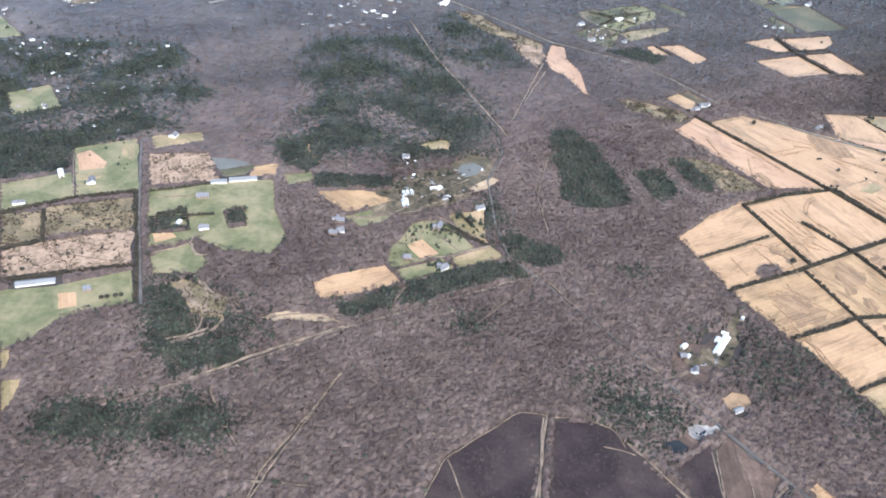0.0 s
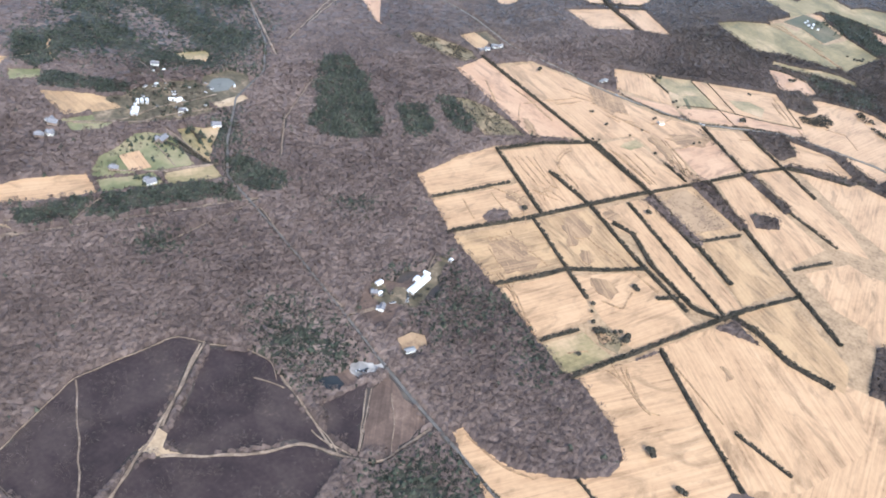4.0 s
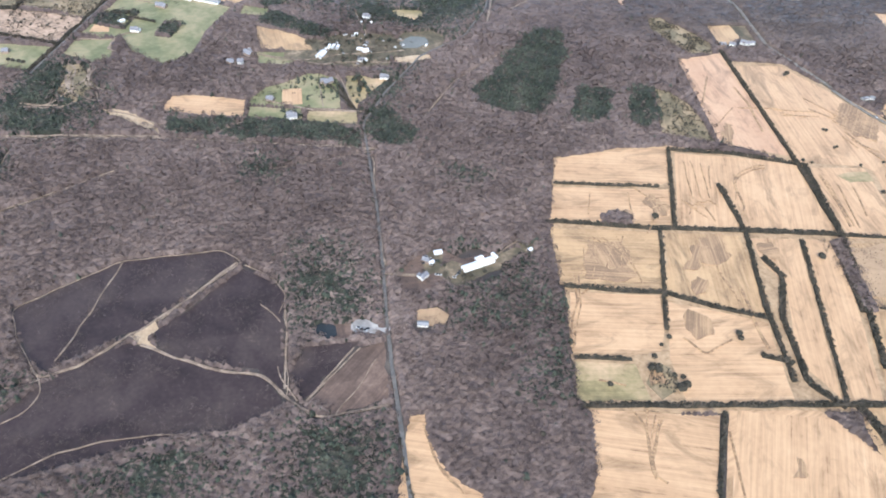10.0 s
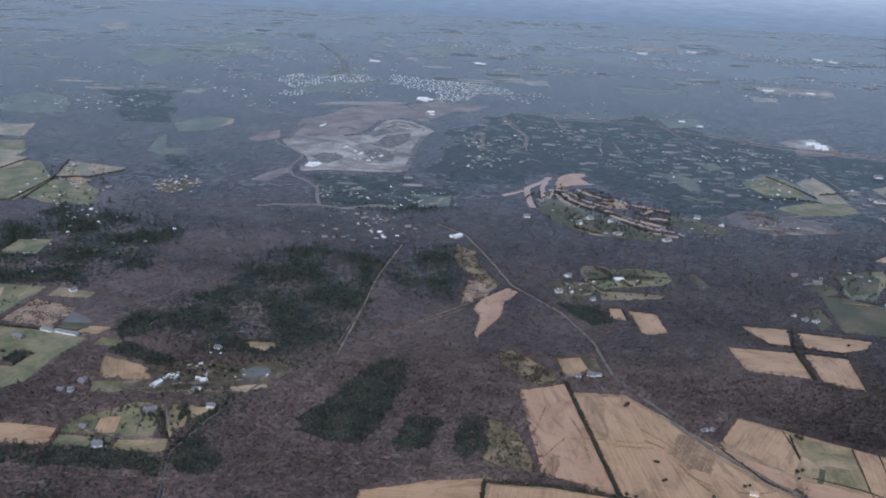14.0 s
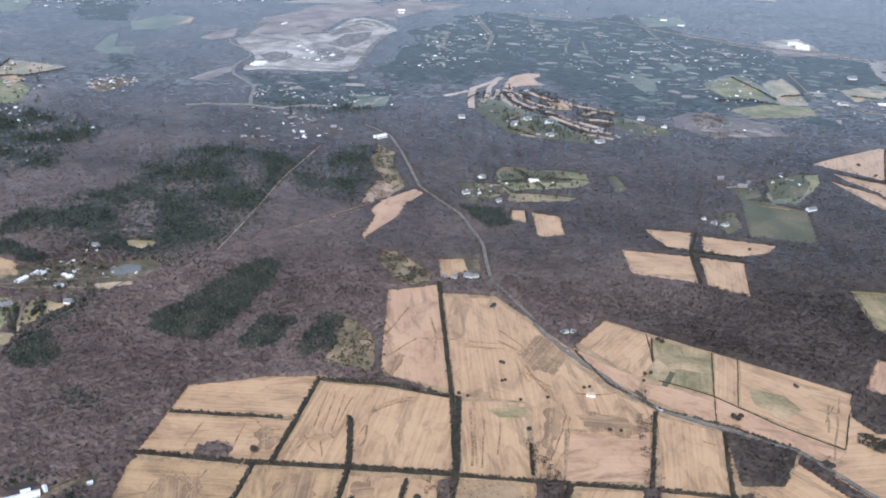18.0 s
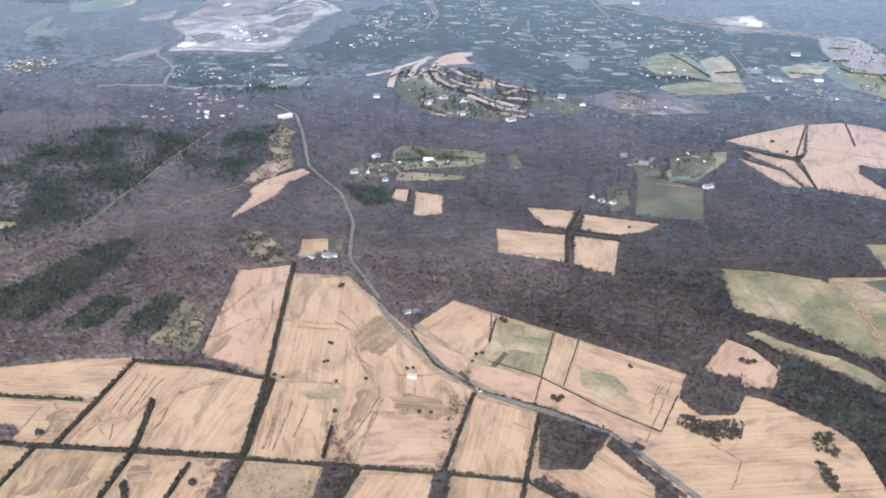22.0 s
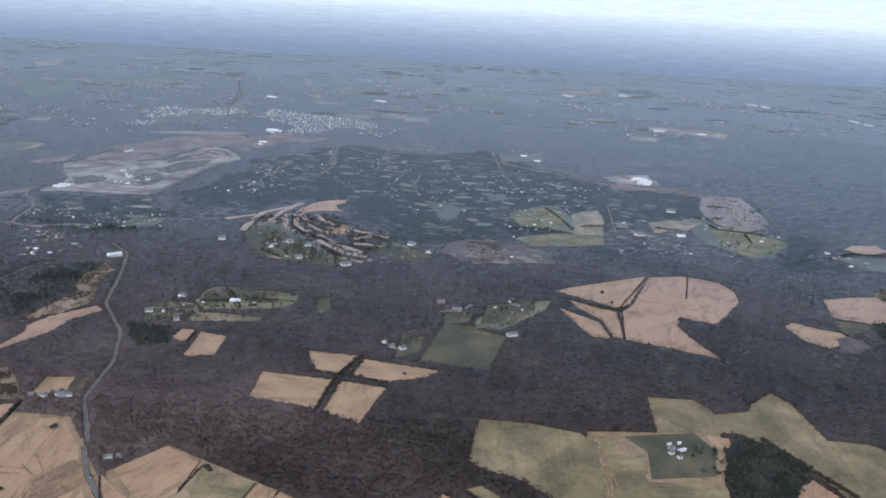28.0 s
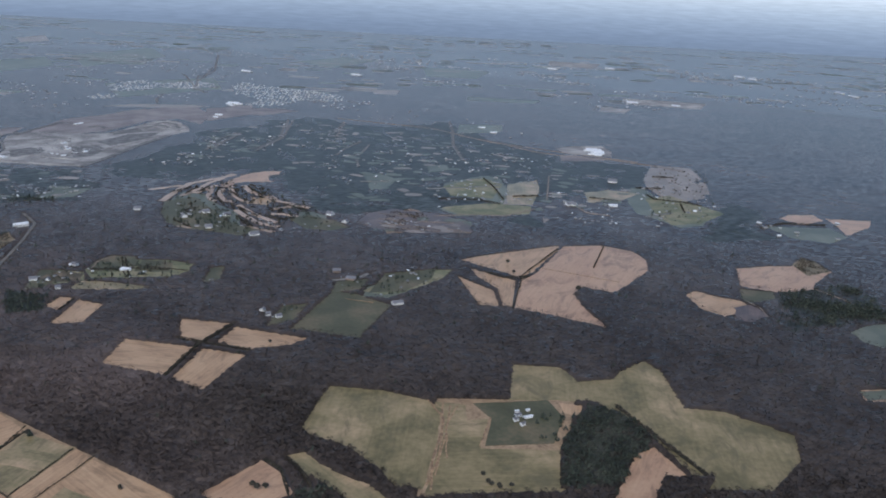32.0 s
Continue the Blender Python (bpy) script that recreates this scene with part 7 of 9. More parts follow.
BUILDINGS += [
    ("white_shed", 241.9, 1019.8, 8.7, 5, 19),
    ("white_house", 197.6, 943.8, 5.5, 4, 31),
    ("white_house", 292.4, 779.4, 10.1, 3, 42),
    ("grey_house", 272.5, 764.1, 5.0, 4, 30),
    ("tan_barn", 439.6, 672.5, 5.8, 4, 16),
    ("grey_shed", 393.6, 738.5, 5.8, 3, 52),
    ("grey_shed", 399.1, 743.0, 3.9, 3, -1),
    ("white_shed", 714.1, 988.8, 3.4, 1.6, 50),
    ("white_shed", 720.0, 995.2, 3.0, 1.6, 53),
    ("white_house", 718.0, 983.5, 4.8, 2, 67),
    ("white_shed", 724.5, 986.0, 7.5, 2, 55),
    ("white_house", 719.5, 976.9, 3.8, 2, 60),
    ("white_house", 726.5, 974.0, 3.4, 2, 63),
    ("grey_house", 417.9, 1151.3, 8.5, 5, 38),
    ("grey_house", 444.6, 1141.2, 10.5, 5, 19),
    ("white_house", 521.9, 1114.4, 11.0, 5, 53),
    ("white_house", 442.6, 1017.0, 4.9, 4, 53),
    ("white_house", 453.5, 1019.4, 5.5, 4, 66),
]
BUILDINGS += [
    ("white_house", 431.4, 1022.3, 3.5, 4, 13),
    ("white_shed", 189.7, 994.4, 6.8, 5, 54),
    ("white_shed", 242.9, 1018.5, 10.8, 6, 48),
    ("white_house", 197.8, 944.0, 7.5, 5, 51),
    ("white_house", 209.6, 952.2, 3.3, 4, 39),
    ("white_house", 236.6, 944.1, 5.2, 4, 55),
    ("white_house", 256.9, 1195.1, 11.9, 7, 63),
    ("white_house", 140.7, 1227.9, 9.1, 7, 58),
    ("white_house", 170.8, 1235.7, 9.7, 7, 56),
    ("white_house", 63.4, 1182.0, 8.7, 7, 40),
    ("white_house", 193.9, 1181.5, 8.6, 7, 56),
    ("white_house", 135.6, 1195.3, 6.8, 7, 63),
    ("white_house", 270.4, 1325.4, 9.1, 8, 3),
    ("white_house", 308.4, 1309.9, 5.6, 7, 8),
    ("white_shed", 375.8, 2032.2, 22.7, 10, 73),
    ("white_shed", 393.6, 2003.7, 20.1, 8, 76),
    ("white_shed", -339.0, 1235.0, 13.1, 7, 84),
    ("white_house", 497.9, 1787.1, 14.0, 9, 25),
]
BUILDINGS += [
    ("white_house", 501.6, 1595.5, 12.2, 8, 56),
    ("white_shed", 555.3, 1633.2, 12.4, 8, 26),
    ("white_house", 505.9, 1597.0, 11.0, 7, 5),
    ("white_shed", -347.3, 1236.5, 13.2, 6, 100),
    ("white_shed", -328.5, 1359.8, 10.4, 6, 97),
    ("white_shed", -289.4, 1364.9, 6.8, 6, 78),
    ("white_shed", -377.2, 1386.4, 10.9, 5, 99),
    ("white_shed", -344.3, 1367.7, 6.6, 4, -5),
    ("white_shed", -288.6, 1322.3, 7.3, 4, 73),
    ("grey_shed", -295.7, 1349.0, 7.4, 5, 73),
    ("white_shed", -526.5, 1524.4, 20.4, 6, 102),
    ("white_shed", -522.0, 1936.4, 37.1, 8, -24),
    ("white_shed", -411.1, 1781.8, 11.6, 6, 3),
    ("white_shed", 632.6, 3717.3, 44.9, 14, -50),
    ("white_shed", 683.5, 3644.6, 41.6, 12, -43),
    ("white_shed", 233.2, 3982.0, 40.0, 18, -20),
    ("white_shed", 293.5, 3937.2, 36.8, 16, -36),
    ("white_shed", -398.5, 3565.3, 43.8, 16, -13),
]
BUILDINGS += [
    ("white_shed", 180.2, 2828.3, 32.7, 12, 6),
    ("white_shed", 296.9, 2862.2, 24.6, 12, -12),
]
BUILDINGS += [
    ('grey_house', 13.4, 535.1, 6, 4, 20),
    ('white_house', 17.5, 483.7, 6, 4, 8),
    ('grey_house', -8.7, 493.0, 4, 3, 60),
    ('white_house', -60.4, 525.7, 5, 3.5, 40),
    ('white_house', -65.3, 541.7, 5, 3, 70),
    ('white_house', 21.2, 577.6, 6, 3, 10),
    ('white_shed', 10.8, 593.1, 6, 3, 12),
    ('white_house', 49.1, 564.9, 6, 4, 30),
    ('white_shed', -345.2, 1232.6, 14, 9, 10),
    ('white_shed', -349.5, 1245.6, 14, 9, 10),
    ('white_shed', -344.1, 1250.9, 14, 9, 10),
    ('white_shed', -534.5, 1960.2, 26, 13.0, 30),
    ('white_shed', -514.6, 1957.0, 20, 10.0, 30),
    ('white_shed', -429.0, 1809.1, 16, 8.0, 30),
    ('white_shed', 77.8, 2103.9, 14, 7.0, 30),
    ('white_shed', 126.8, 2067.5, 14, 7.0, 30),
    ('white_shed', 364.2, 2035.2, 22, 11.0, 30),
    ('white_shed', 383.4, 2016.0, 26, 13.0, 30),
    ('white_shed', 382.7, 1993.1, 16, 8.0, 30),
    ('white_shed', 394.8, 1990.3, 14, 7.0, 30),
    ('white_shed', 362.1, 2017.7, 14, 7.0, 30),
    ('white_shed', -1013.6, 2504.9, 40, 14, 0),
    ('white_shed', -252.1, 3819.7, 40, 14, 0),
    ('white_shed', -733.1, 2724.9, 40, 14, 0),
    ('white_house', 289.1, 777.9, 8, 4, 10),
    ('white_house', 279.8, 769.5, 5, 3, 10),
    ('white_shed', 18.5, 1044.9, 12, 7, 40),
]
LONE_TREES = []
LONE_TREES += [
    ("tree", 330.8, 743, 5),
    ("tree", 372.6, 674.2, 3.5),
    ("tree", 383, 655.9, 3),
    ("tree", 416.1, 653.1, 3.5),
    ("tree", 401.7, 640.5, 3),
    ("tree", 419.5, 615, 4),
    ("tree", 432.8, 676.8, 3.5),
    ("tree", 435.7, 679.7, 3),
    ("tree", 463.5, 642.4, 3.5),
    ("tree", 470, 645.6, 3),
    ("cedar", 461.8, 765.7, 5),
    ("tree", 463.7, 716.3, 3),
    ("tree", 465.5, 707.5, 3),
    ("tree", 466.8, 719.4, 3.5),
    ("tree", 528.7, 698.8, 5),
    ("tree", 531.6, 698, 5),
    ("tree", 532.6, 702.3, 5),
    ("tree", 559.5, 759.8, 3),
]
LONE_TREES += [
    ("tree", 391.2, 524.5, 5),
    ("tree", 363.6, 624.4, 3.5),
    ("tree", 369.7, 625.5, 3),
    ("tree", 337.6, 290.4, 6),
    ("tree", 306.6, 361.5, 4),
    ("tree", 287.7, 506.9, 6),
    ("tree", 359.5, 432.1, 5),
    ("tree", 361.2, 429.3, 4.5),
    ("tree", 392.2, 524.1, 5),
    ("tree", 325, 409.8, 4),
    ("tree", 321.8, 391.7, 4),
    ("tree", 326.4, 383.4, 6),
    ("tree", 322.9, 382.6, 5),
    ("tree", 340.9, 377.1, 7),
    ("tree", 342.8, 380.3, 6),
    ("tree", 322.8, 402.4, 3),
    ("tree", 25.4, 574.8, 5),
    ("tree", 41, 543.6, 6),
]
LONE_TREES += [
    ("cedar", 40.6, 548.3, 6),
    ("cedar", 41.9, 539.3, 5),
    ("cedar", 48.8, 541.6, 5),
    ("tree", 329.6, 741, 4),
    ("tree", 370.4, 674.3, 3),
    ("tree", 381.6, 653.8, 3),
    ("tree", 458.2, 766.2, 5),
    ("tree", 462.9, 717.7, 3),
    ("tree", 557.9, 760.7, 3),
    ("tree", 622, 807.2, 5),
    ("tree", 626.2, 807, 5),
    ("tree", 629.4, 810.6, 5),
    ("tree", 733.4, 900.9, 4),
    ("tree", 740.1, 894.9, 4),
    ("tree", 747.5, 895.8, 4),
    ("tree", 551.2, 1295.4, 6),
    ("tree", 555.8, 1246.1, 5),
    ("tree", 572.5, 1268.2, 5),
]
LONE_TREES += [
    ("tree", 652.1, 1259.8, 7),
    ("tree", 485.8, 972.2, 4),
    ("tree", 743.1, 894.1, 4),
    ("tree", 749.2, 893.9, 4),
    ("tree", 754, 900.3, 4),
    ("tree", -204.1, 435.2, 4),
    ("tree", -209.5, 434.2, 4),
    ("tree", -200.7, 436.6, 4),
    ("tree", -212.8, 432.8, 4),
    ("tree", 203.3, 395.6, 4),
    ("tree", 206.6, 398.4, 3.5),
    ("tree", 212.2, 405.6, 3),
    ("pale", 169.2, 340.4, 4),
    ("pale", 218.9, 440.8, 4),
    ("pale", 222.7, 439.8, 4),
    ("pale", 225.1, 439.3, 4),
    ("pale", 187.1, 397.1, 3),
    ("tree", 286.9, 314.9, 4),
]
LONE_TREES += [
    ("tree", 325.9, 384.2, 5),
    ("tree", 335.2, 384.4, 4),
    ("tree", 339.6, 385.7, 4),
    ("tree", -190.5, 540.1, 5),
    ("tree", -188.3, 545.1, 5),
    ("cedar", 26.2, 545.6, 3),
    ("cedar", 35.1, 538.3, 3),
    ("cedar", 42.9, 529.5, 3),
    ("tree", -276.8, 460, 4),
    ("tree", -286.8, 456.1, 4),
]
LONE_TREES += [
    ("tree", 348.9, 266.1, 5),
    ("tree", 351.1, 264.4, 4.5),
    ("tree", 347.7, 267.5, 4),
    ("tree", 336.6, 291.7, 5.5),
    ("tree", 338.0, 287.8, 5),
]
CARS = [
    (169.6, 330.7, 20, 1, 1.3),
    (171.6, 330.8, 30, 0, 1.3),
    (173.7, 330.9, 15, 1, 1.3),
    (174.3, 332.6, 40, 0, 1.3),
    (188.0, 390.0, 10, 1, 1.2),
    (189.5, 390.7, 10, 1, 1.2),
    (484.2, 682.2, -30, 1, 2.0),
    (101.1, 990.1, -50, 1, 1.6),
    (405.1, 716.0, -60, 1, 1.4),
    (175.3, 400.0, 10, 0, 1.1),
    (177.9, 400.2, 70, 1, 1.0),
    (176.3, 394.4, 40, 0, 1.1),
    (181.0, 395.7, 20, 1, 1.0),
    (181.9, 400.5, 80, 0, 1.0),
    (199.0, 397.2, 20, 0, 1.2),
    (198.3, 395.2, 60, 1, 1.0),
    (198.1, 393.0, 10, 1, 1.1),
    (198.8, 399.3, 50, 0, 1.0),
]

TOWNS = [
    (-617, 3016, 160, 140, 12),
    (-211, 3285, 110, 120, 12),
    (212, 2832, 120, 60, 14),
    (-491, 3736, 120, 40, 18),
    (-1131, 3370, 120, 50, 18),
    (-1434, 2851, 200, 120, 12),
    (-1930, 2699, 200, 90, 12),
    (-1352, 1971, 200, 80, 11),
    (-375, 2154, 60, 30, 12),
    (458, 3206, 150, 60, 14),
    (77, 4001, 150, 60, 18),
    (590, 3796, 150, 50, 18),
    (-1049, 1676, 150, 50, 12),
    (-1109, 1398, 150, 50, 12),
    (-1324, 2453, 200, 90, 12),
]


# ---- helpers for shapes ----
def part(name, bm, mat, parent=None, label=""):
    """One bmesh as one mesh object, under a thing where one is given."""
    me = bpy.data.meshes.new(name)
    bm.to_mesh(me)
    bm.free()
    me.materials.append(mat)
    ob = new(name, me)
    ob.parent = parent
    return tagged(ob, label)


def box(bm, cx, cy, z0, sx, sy, sz):
    """A box on z0 round the middle (cx, cy)."""
    v = [bm.verts.new((cx + i * sx / 2, cy + j * sy / 2, z0 + k * sz)) for k in (0, 1) for i, j in ((-1, -1), (1, -1), (1, 1), (-1, 1))]
    for f in ((3, 2, 1, 0), (4, 5, 6, 7), (0, 1, 5, 4), (1, 2, 6, 5), (2, 3, 7, 6), (3, 0, 4, 7)):
        bm.faces.new([v[i] for i in f])


def wander(points, step, amount, closed=True):
    """The outline cut into short steps and shaken a little, as ploughs and wear leave it."""
    out, n = [], len(points)
    for i in range(n if closed else n - 1):
        a, b = Vector(points[i]), Vector(points[(i + 1) % n])
        k = max(1, int((b - a).length / step))
        for j in range(k):
            p = a.lerp(b, j / k)
            s = noise.noise_vector((p.x * 0.09, p.y * 0.09, 3.1)) + 0.6 * noise.noise_vector((p.x * 0.31, p.y * 0.31, 7.7))
            out.append((p.x + amount * s.x, p.y + amount * s.y))
    if not closed:
        out.append(tuple(points[-1]))
    return out


def slab(name, points, top, mat, step=6.0, amount=1.0, label="", category="", kind="", group=""):
    """A thin sheet of ground cover with an edge, whose own x runs along its longest side."""
    n = len(points)
    sides = [(Vector(points[(i + 1) % n]) - Vector(points[i])) for i in range(n)]
    longest = max(sides, key=lambda s: s.length)
    turn = math.atan2(longest.y, longest.x)
    mid = sum((Vector(p) for p in points), Vector((0, 0))) / n
    m = pose(mid.x, mid.y, 0, 0, 0, math.degrees(turn))
    back = m.inverted()
    bm = bmesh.new()
    ring = [bm.verts.new(back @ Vector((x, y, top))) for x, y in wander(points, step, amount)]
    low = [bm.verts.new((v.co.x, v.co.y, -0.2)) for v in ring]
    k = len(ring)
    face = bm.faces.new(ring)
    face.normal_update()
    if face.normal.z < 0:
        face.normal_flip()
    for i in range(k):
        bm.faces.new((ring[i], low[i], low[(i + 1) % k], ring[(i + 1) % k]))
    bmesh.ops.triangulate(bm, faces=[face])
    ob = part(name, bm, mat)
    ob.matrix_world = m
    return tagged(ob, label, category, group, kind)


def ribbon(name, points, width, top, mat, label="", kind="structure", category="", shake=0.5, rough=0.18):
    """A road or track: a strip of even width along a line."""
    line = [Vector(p) for p in wander(points, 3.0, shake, closed=False)]
    for _ in range(2):
        line = [line[0]] + [(line[i - 1] + 2 * line[i] + line[i + 1]) / 4 for i in range(1, len(line) - 1)] + [line[-1]]
    bm = bmesh.new()
    rows = []
    for i, p in enumerate(line):
        d = (line[min(i + 1, len(line) - 1)] - line[max(i - 1, 0)]).normalized()
        w = width / 2 * (1 + rough * noise.noise((p.x * 0.15, p.y * 0.15, width)) + rough * noise.noise((p.x * 0.4, p.y * 0.4, width)))
        s = Vector((-d.y, d.x)) * w
        rows.append([bm.verts.new((p.x + s.x * q, p.y + s.y * q, z)) for q, z in ((1.15, -0.2), (1, top), (-1, top), (-1.15, -0.2))])
    for a, b in zip(rows, rows[1:]):
        for j in range(3):
            bm.faces.new((a[j], b[j], b[j + 1], a[j + 1]))
    return tagged(part(name, bm, mat), label, category, "", kind)


def inside(px, py, poly):
    """Which of the points lie in the polygon."""
    hit = np.zeros(px.shape, bool)
    q = np.array(poly)
    for (x0, y0), (x1, y1) in zip(q, np.roll(q, -1, 0)):
        if y0 != y1:
            hit ^= ((y0 > py) != (y1 > py)) & (px < (x1 - x0) * (py - y0) / (y1 - y0) + x0)
    return hit


def near_line(px, py, line, reach):
    hit = np.zeros(px.shape, bool)
    for (x0, y0), (x1, y1) in zip(line, line[1:]):
        dx, dy = x1 - x0, y1 - y0
        s = np.clip(((px - x0) * dx + (py - y0) * dy) / (dx * dx + dy * dy), 0, 1)
        hit |= (px - x0 - s * dx) ** 2 + (py - y0 - s * dy) ** 2 < reach * reach
    return hit


def shard_tree(rng, count, kind):
    """Triangles of a tree one metre high, and the way each faces: branches of a bare crown, or drooping boughs of an evergreen."""
    tri, face = [], []
    for i in range(count):
        a = rng.uniform(0, 2 * math.pi)
        if kind == "pine":
            h = (i + 0.5) / count
            out = (1 - h) * 0.34 + 0.03
            w = out * rng.uniform(0.9, 1.3)
            base = np.array([0, 0, 0.12 + 0.88 * h + 0.10])
            tip = np.array([out * math.cos(a), out * math.sin(a), 0.08 + 0.86 * h])
            b = a + math.pi / 2 + rng.uniform(-0.5, 0.5)
            side = w * np.array([math.cos(b), math.sin(b), rng.uniform(-0.5, 0.5)])
            tri.append((base, tip + side * 0.55, tip - side * 0.55))
            way = np.array([2.2 * tip[0], 2.2 * tip[1], 0.6])
        else:
            # a spray of twigs on the rounded outside of the crown
            th = rng.uniform(0, 1) ** 0.7 * (1.25 if kind == "bare" else 1.5)
            way = np.array([math.sin(th) * math.cos(a), math.sin(th) * math.sin(a), math.cos(th)])
            depth = rng.uniform(0.6, 1.0)
            mid = np.array([0, 0, 0.58 if kind == "bare" else 0.45]) + way * depth * np.array([0.38, 0.38, 0.36])
            way = way + rng.normal(0, 0.28, 3)
            way[2] = max(way[2], 0.25)
            along = np.cross(way, rng.normal(0, 1, 3))
            along /= np.linalg.norm(along)
            across = np.cross(way / np.linalg.norm(way), along)
            if kind == "bare":
                # twigs rise outward from the limbs
                along = way * np.array([0.8, 0.8, 0.5]) + np.array([0, 0, 0.55]) + rng.normal(0, 0.35, 3)
                along /= np.linalg.norm(along)
                across = np.cross(along, rng.normal(0, 1, 3))
                across /= np.linalg.norm(across)
                way = way / np.linalg.norm(way) + np.array([0, 0, 1.3])
            length, wide = (rng.uniform(0.22, 0.46), rng.uniform(0.018, 0.04)) if kind == "bare" else (rng.uniform(0.2, 0.36), rng.uniform(0.12, 0.2))
            tri.append((mid - along * length * 0.5, mid + along * length * 0.5 + across * wide, mid + along * length * 0.4 - across * wide))
        way = way / np.linalg.norm(way)
        p = tri[-1]
        if np.dot(np.cross(p[1] - p[0], p[2] - p[0]), way) < 0:
            tri[-1] = (p[0], p[2], p[1])
        face.append(way)
    return np.array(tri), np.array(face)


def grove(name, spots, heights, count, kind, mat, label, category, seed, widths=1.0, tint=None, stand=None):
    """Many trees as one mesh: shards turned, scaled and set on their spots."""
    if len(spots) == 0:
        return None
    rng = np.random.default_rng(seed)
    forms = [shard_tree(rng, count, kind) for _ in range(10)]
    trunk = np.array([[(-0.03, 0, -0.02), (0.03, 0, -0.02), (0, 0.01, 0.5)]])
    forms = [(np.concatenate([f, trunk]), np.concatenate([w, [(0, -0.7, 0.7)]])) for f, w in forms]
    pick, spin = rng.integers(0, 10, len(spots)), rng.uniform(0, 2 * math.pi, len(spots))
    all_v = np.empty((len(spots), count + 1, 3, 3), np.float32)
    all_n = np.empty((len(spots), count + 1, 3, 3), np.float32)
    for k in range(10):
        w = np.nonzero(pick == k)[0]
        c, s, h = np.cos(spin[w])[:, None, None], np.sin(spin[w])[:, None, None], heights[w][:, None, None]
        f, way = forms[k][0][None], forms[k][1][None]
        c1, s1 = c[..., 0], s[..., 0]
        all_n[w, :, :, 0] = (way[..., 0] * c1 - way[..., 1] * s1)[..., None]
        all_n[w, :, :, 1] = (way[..., 0] * s1 + way[..., 1] * c1)[..., None]
        all_n[w, :, :, 2] = way[..., 2][..., None]
        wide = h * widths * rng.uniform(0.85, 1.2, len(w))[:, None, None]
        all_v[w, :, :, 0] = (f[..., 0] * c - f[..., 1] * s) * wide + spots[w, 0][:, None, None]
        all_v[w, :, :, 1] = (f[..., 0] * s + f[..., 1] * c) * wide + spots[w, 1][:, None, None]
        all_v[w, :, :, 2] = f[..., 2] * h
    verts = all_v.reshape(-1, 3)
    tris = len(verts) // 3
    me = bpy.data.meshes.new(name)
    me.vertices.add(len(verts))
    me.vertices.foreach_set("co", verts.ravel())
    me.loops.add(len(verts))
    me.loops.foreach_set("vertex_index", np.arange(len(verts), dtype=np.int32))
    me.polygons.add(tris)
    me.polygons.foreach_set("loop_start", np.arange(0, len(verts), 3, dtype=np.int32))
    me.update(calc_edges=True)
    me.attributes.new("custom_normal", "FLOAT_VECTOR", "POINT").data.foreach_set("vector", all_n.ravel())
    me.attributes.new("tint", "FLOAT", "POINT").data.foreach_set("value", np.repeat(np.full(len(spots), 0.5) if tint is None else tint, 3 * (count + 1)).astype(np.float32))
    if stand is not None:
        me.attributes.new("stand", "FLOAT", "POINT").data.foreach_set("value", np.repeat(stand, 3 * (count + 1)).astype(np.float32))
    me.materials.append(mat)
    return tagged(new(name, me), label, category, "", "stuff")


# ---- ground ----
bm = bmesh.new()
for s in (60000.0,):
    bm.faces.new([bm.verts.new((x * s, y * s, 0)) for x, y in ((-1, -1), (1, -1), (1, 1), (-1, 1))])
tagged(part("ground", bm, M_FLOOR), "brown leaf-littered woodland ground reaching to the horizon", "ground", "", "structure")

LOOKS = {
    "yard": (M_YARD, 0.16, "trodden brown-green farmyard", "yard"),
    "lot": (M_FLOOR, 0.16, "brownish ground of a housing estate", "estate ground"),
    "margin": (M_MARGIN, 0.05, "rank tan grass margin round the fields", "field margin"),
    "stubble": (M_STUBBLE, 0.10, "tan harvested corn field with stubble rows", "field"),
    "pink": (M_PINK, 0.11, "pinkish tan bare field with faint plough rows", "field"),
    "weedy": (M_WEEDY, 0.12, "weedy tan field with brown wheel marks", "field"),
    "lawn": (M_LAWN, 0.10, "green early spring grass lot with worn patches", "meadow"),
    "grass": (M_GRASS, 0.14, "dull dark green mown meadow", "meadow"),
    "pasture": (M_PASTURE, 0.13, "yellowish green pasture with pale streaks", "pasture"),
    "farm_lawn": (M_LAWN, 0.12, "green mown lawns round a farmstead", "meadow"),
    "olive": (M_OLIVE, 0.13, "olive green meadow with tan worn patches", "meadow"),
    "burn": (M_BURN, 0.12, "blackened purple burned ground cut by tracks", "burned ground"),
    "brush": (M_BRUSH, 0.15, "brushy clearing of tan grass and dark shrubs", "clearing"),
    "scrub": (M_SCRUB, 0.155, "clearing thickly overgrown with dark scrub", "clearing"),
    "thicket": (M_THICKET, 0.165, "brown brushy ground with pale dead stems", "thicket"),
    "spoil": (M_SPOIL, 0.2, "reddish brown quarry spoil", "spoil ground"),
    "dirt": (M_DIRT, 0.26, "bare sandy dirt patch", "dirt patch"),
    "churned": (M_CHURN, 0.30, "brown churned soil in a stubble field", "churned soil"),
    "mottled": (M_MOTTLE, 0.28, "rough tan field dotted with brown weeds", "field"),
    "slate": (M_SLATE, 0.30, "dark grey quarry floor", "quarry floor"),
    "gravel": (M_GRAVEL, 0.22, "pale grey crushed stone yard", "gravel yard"),
}
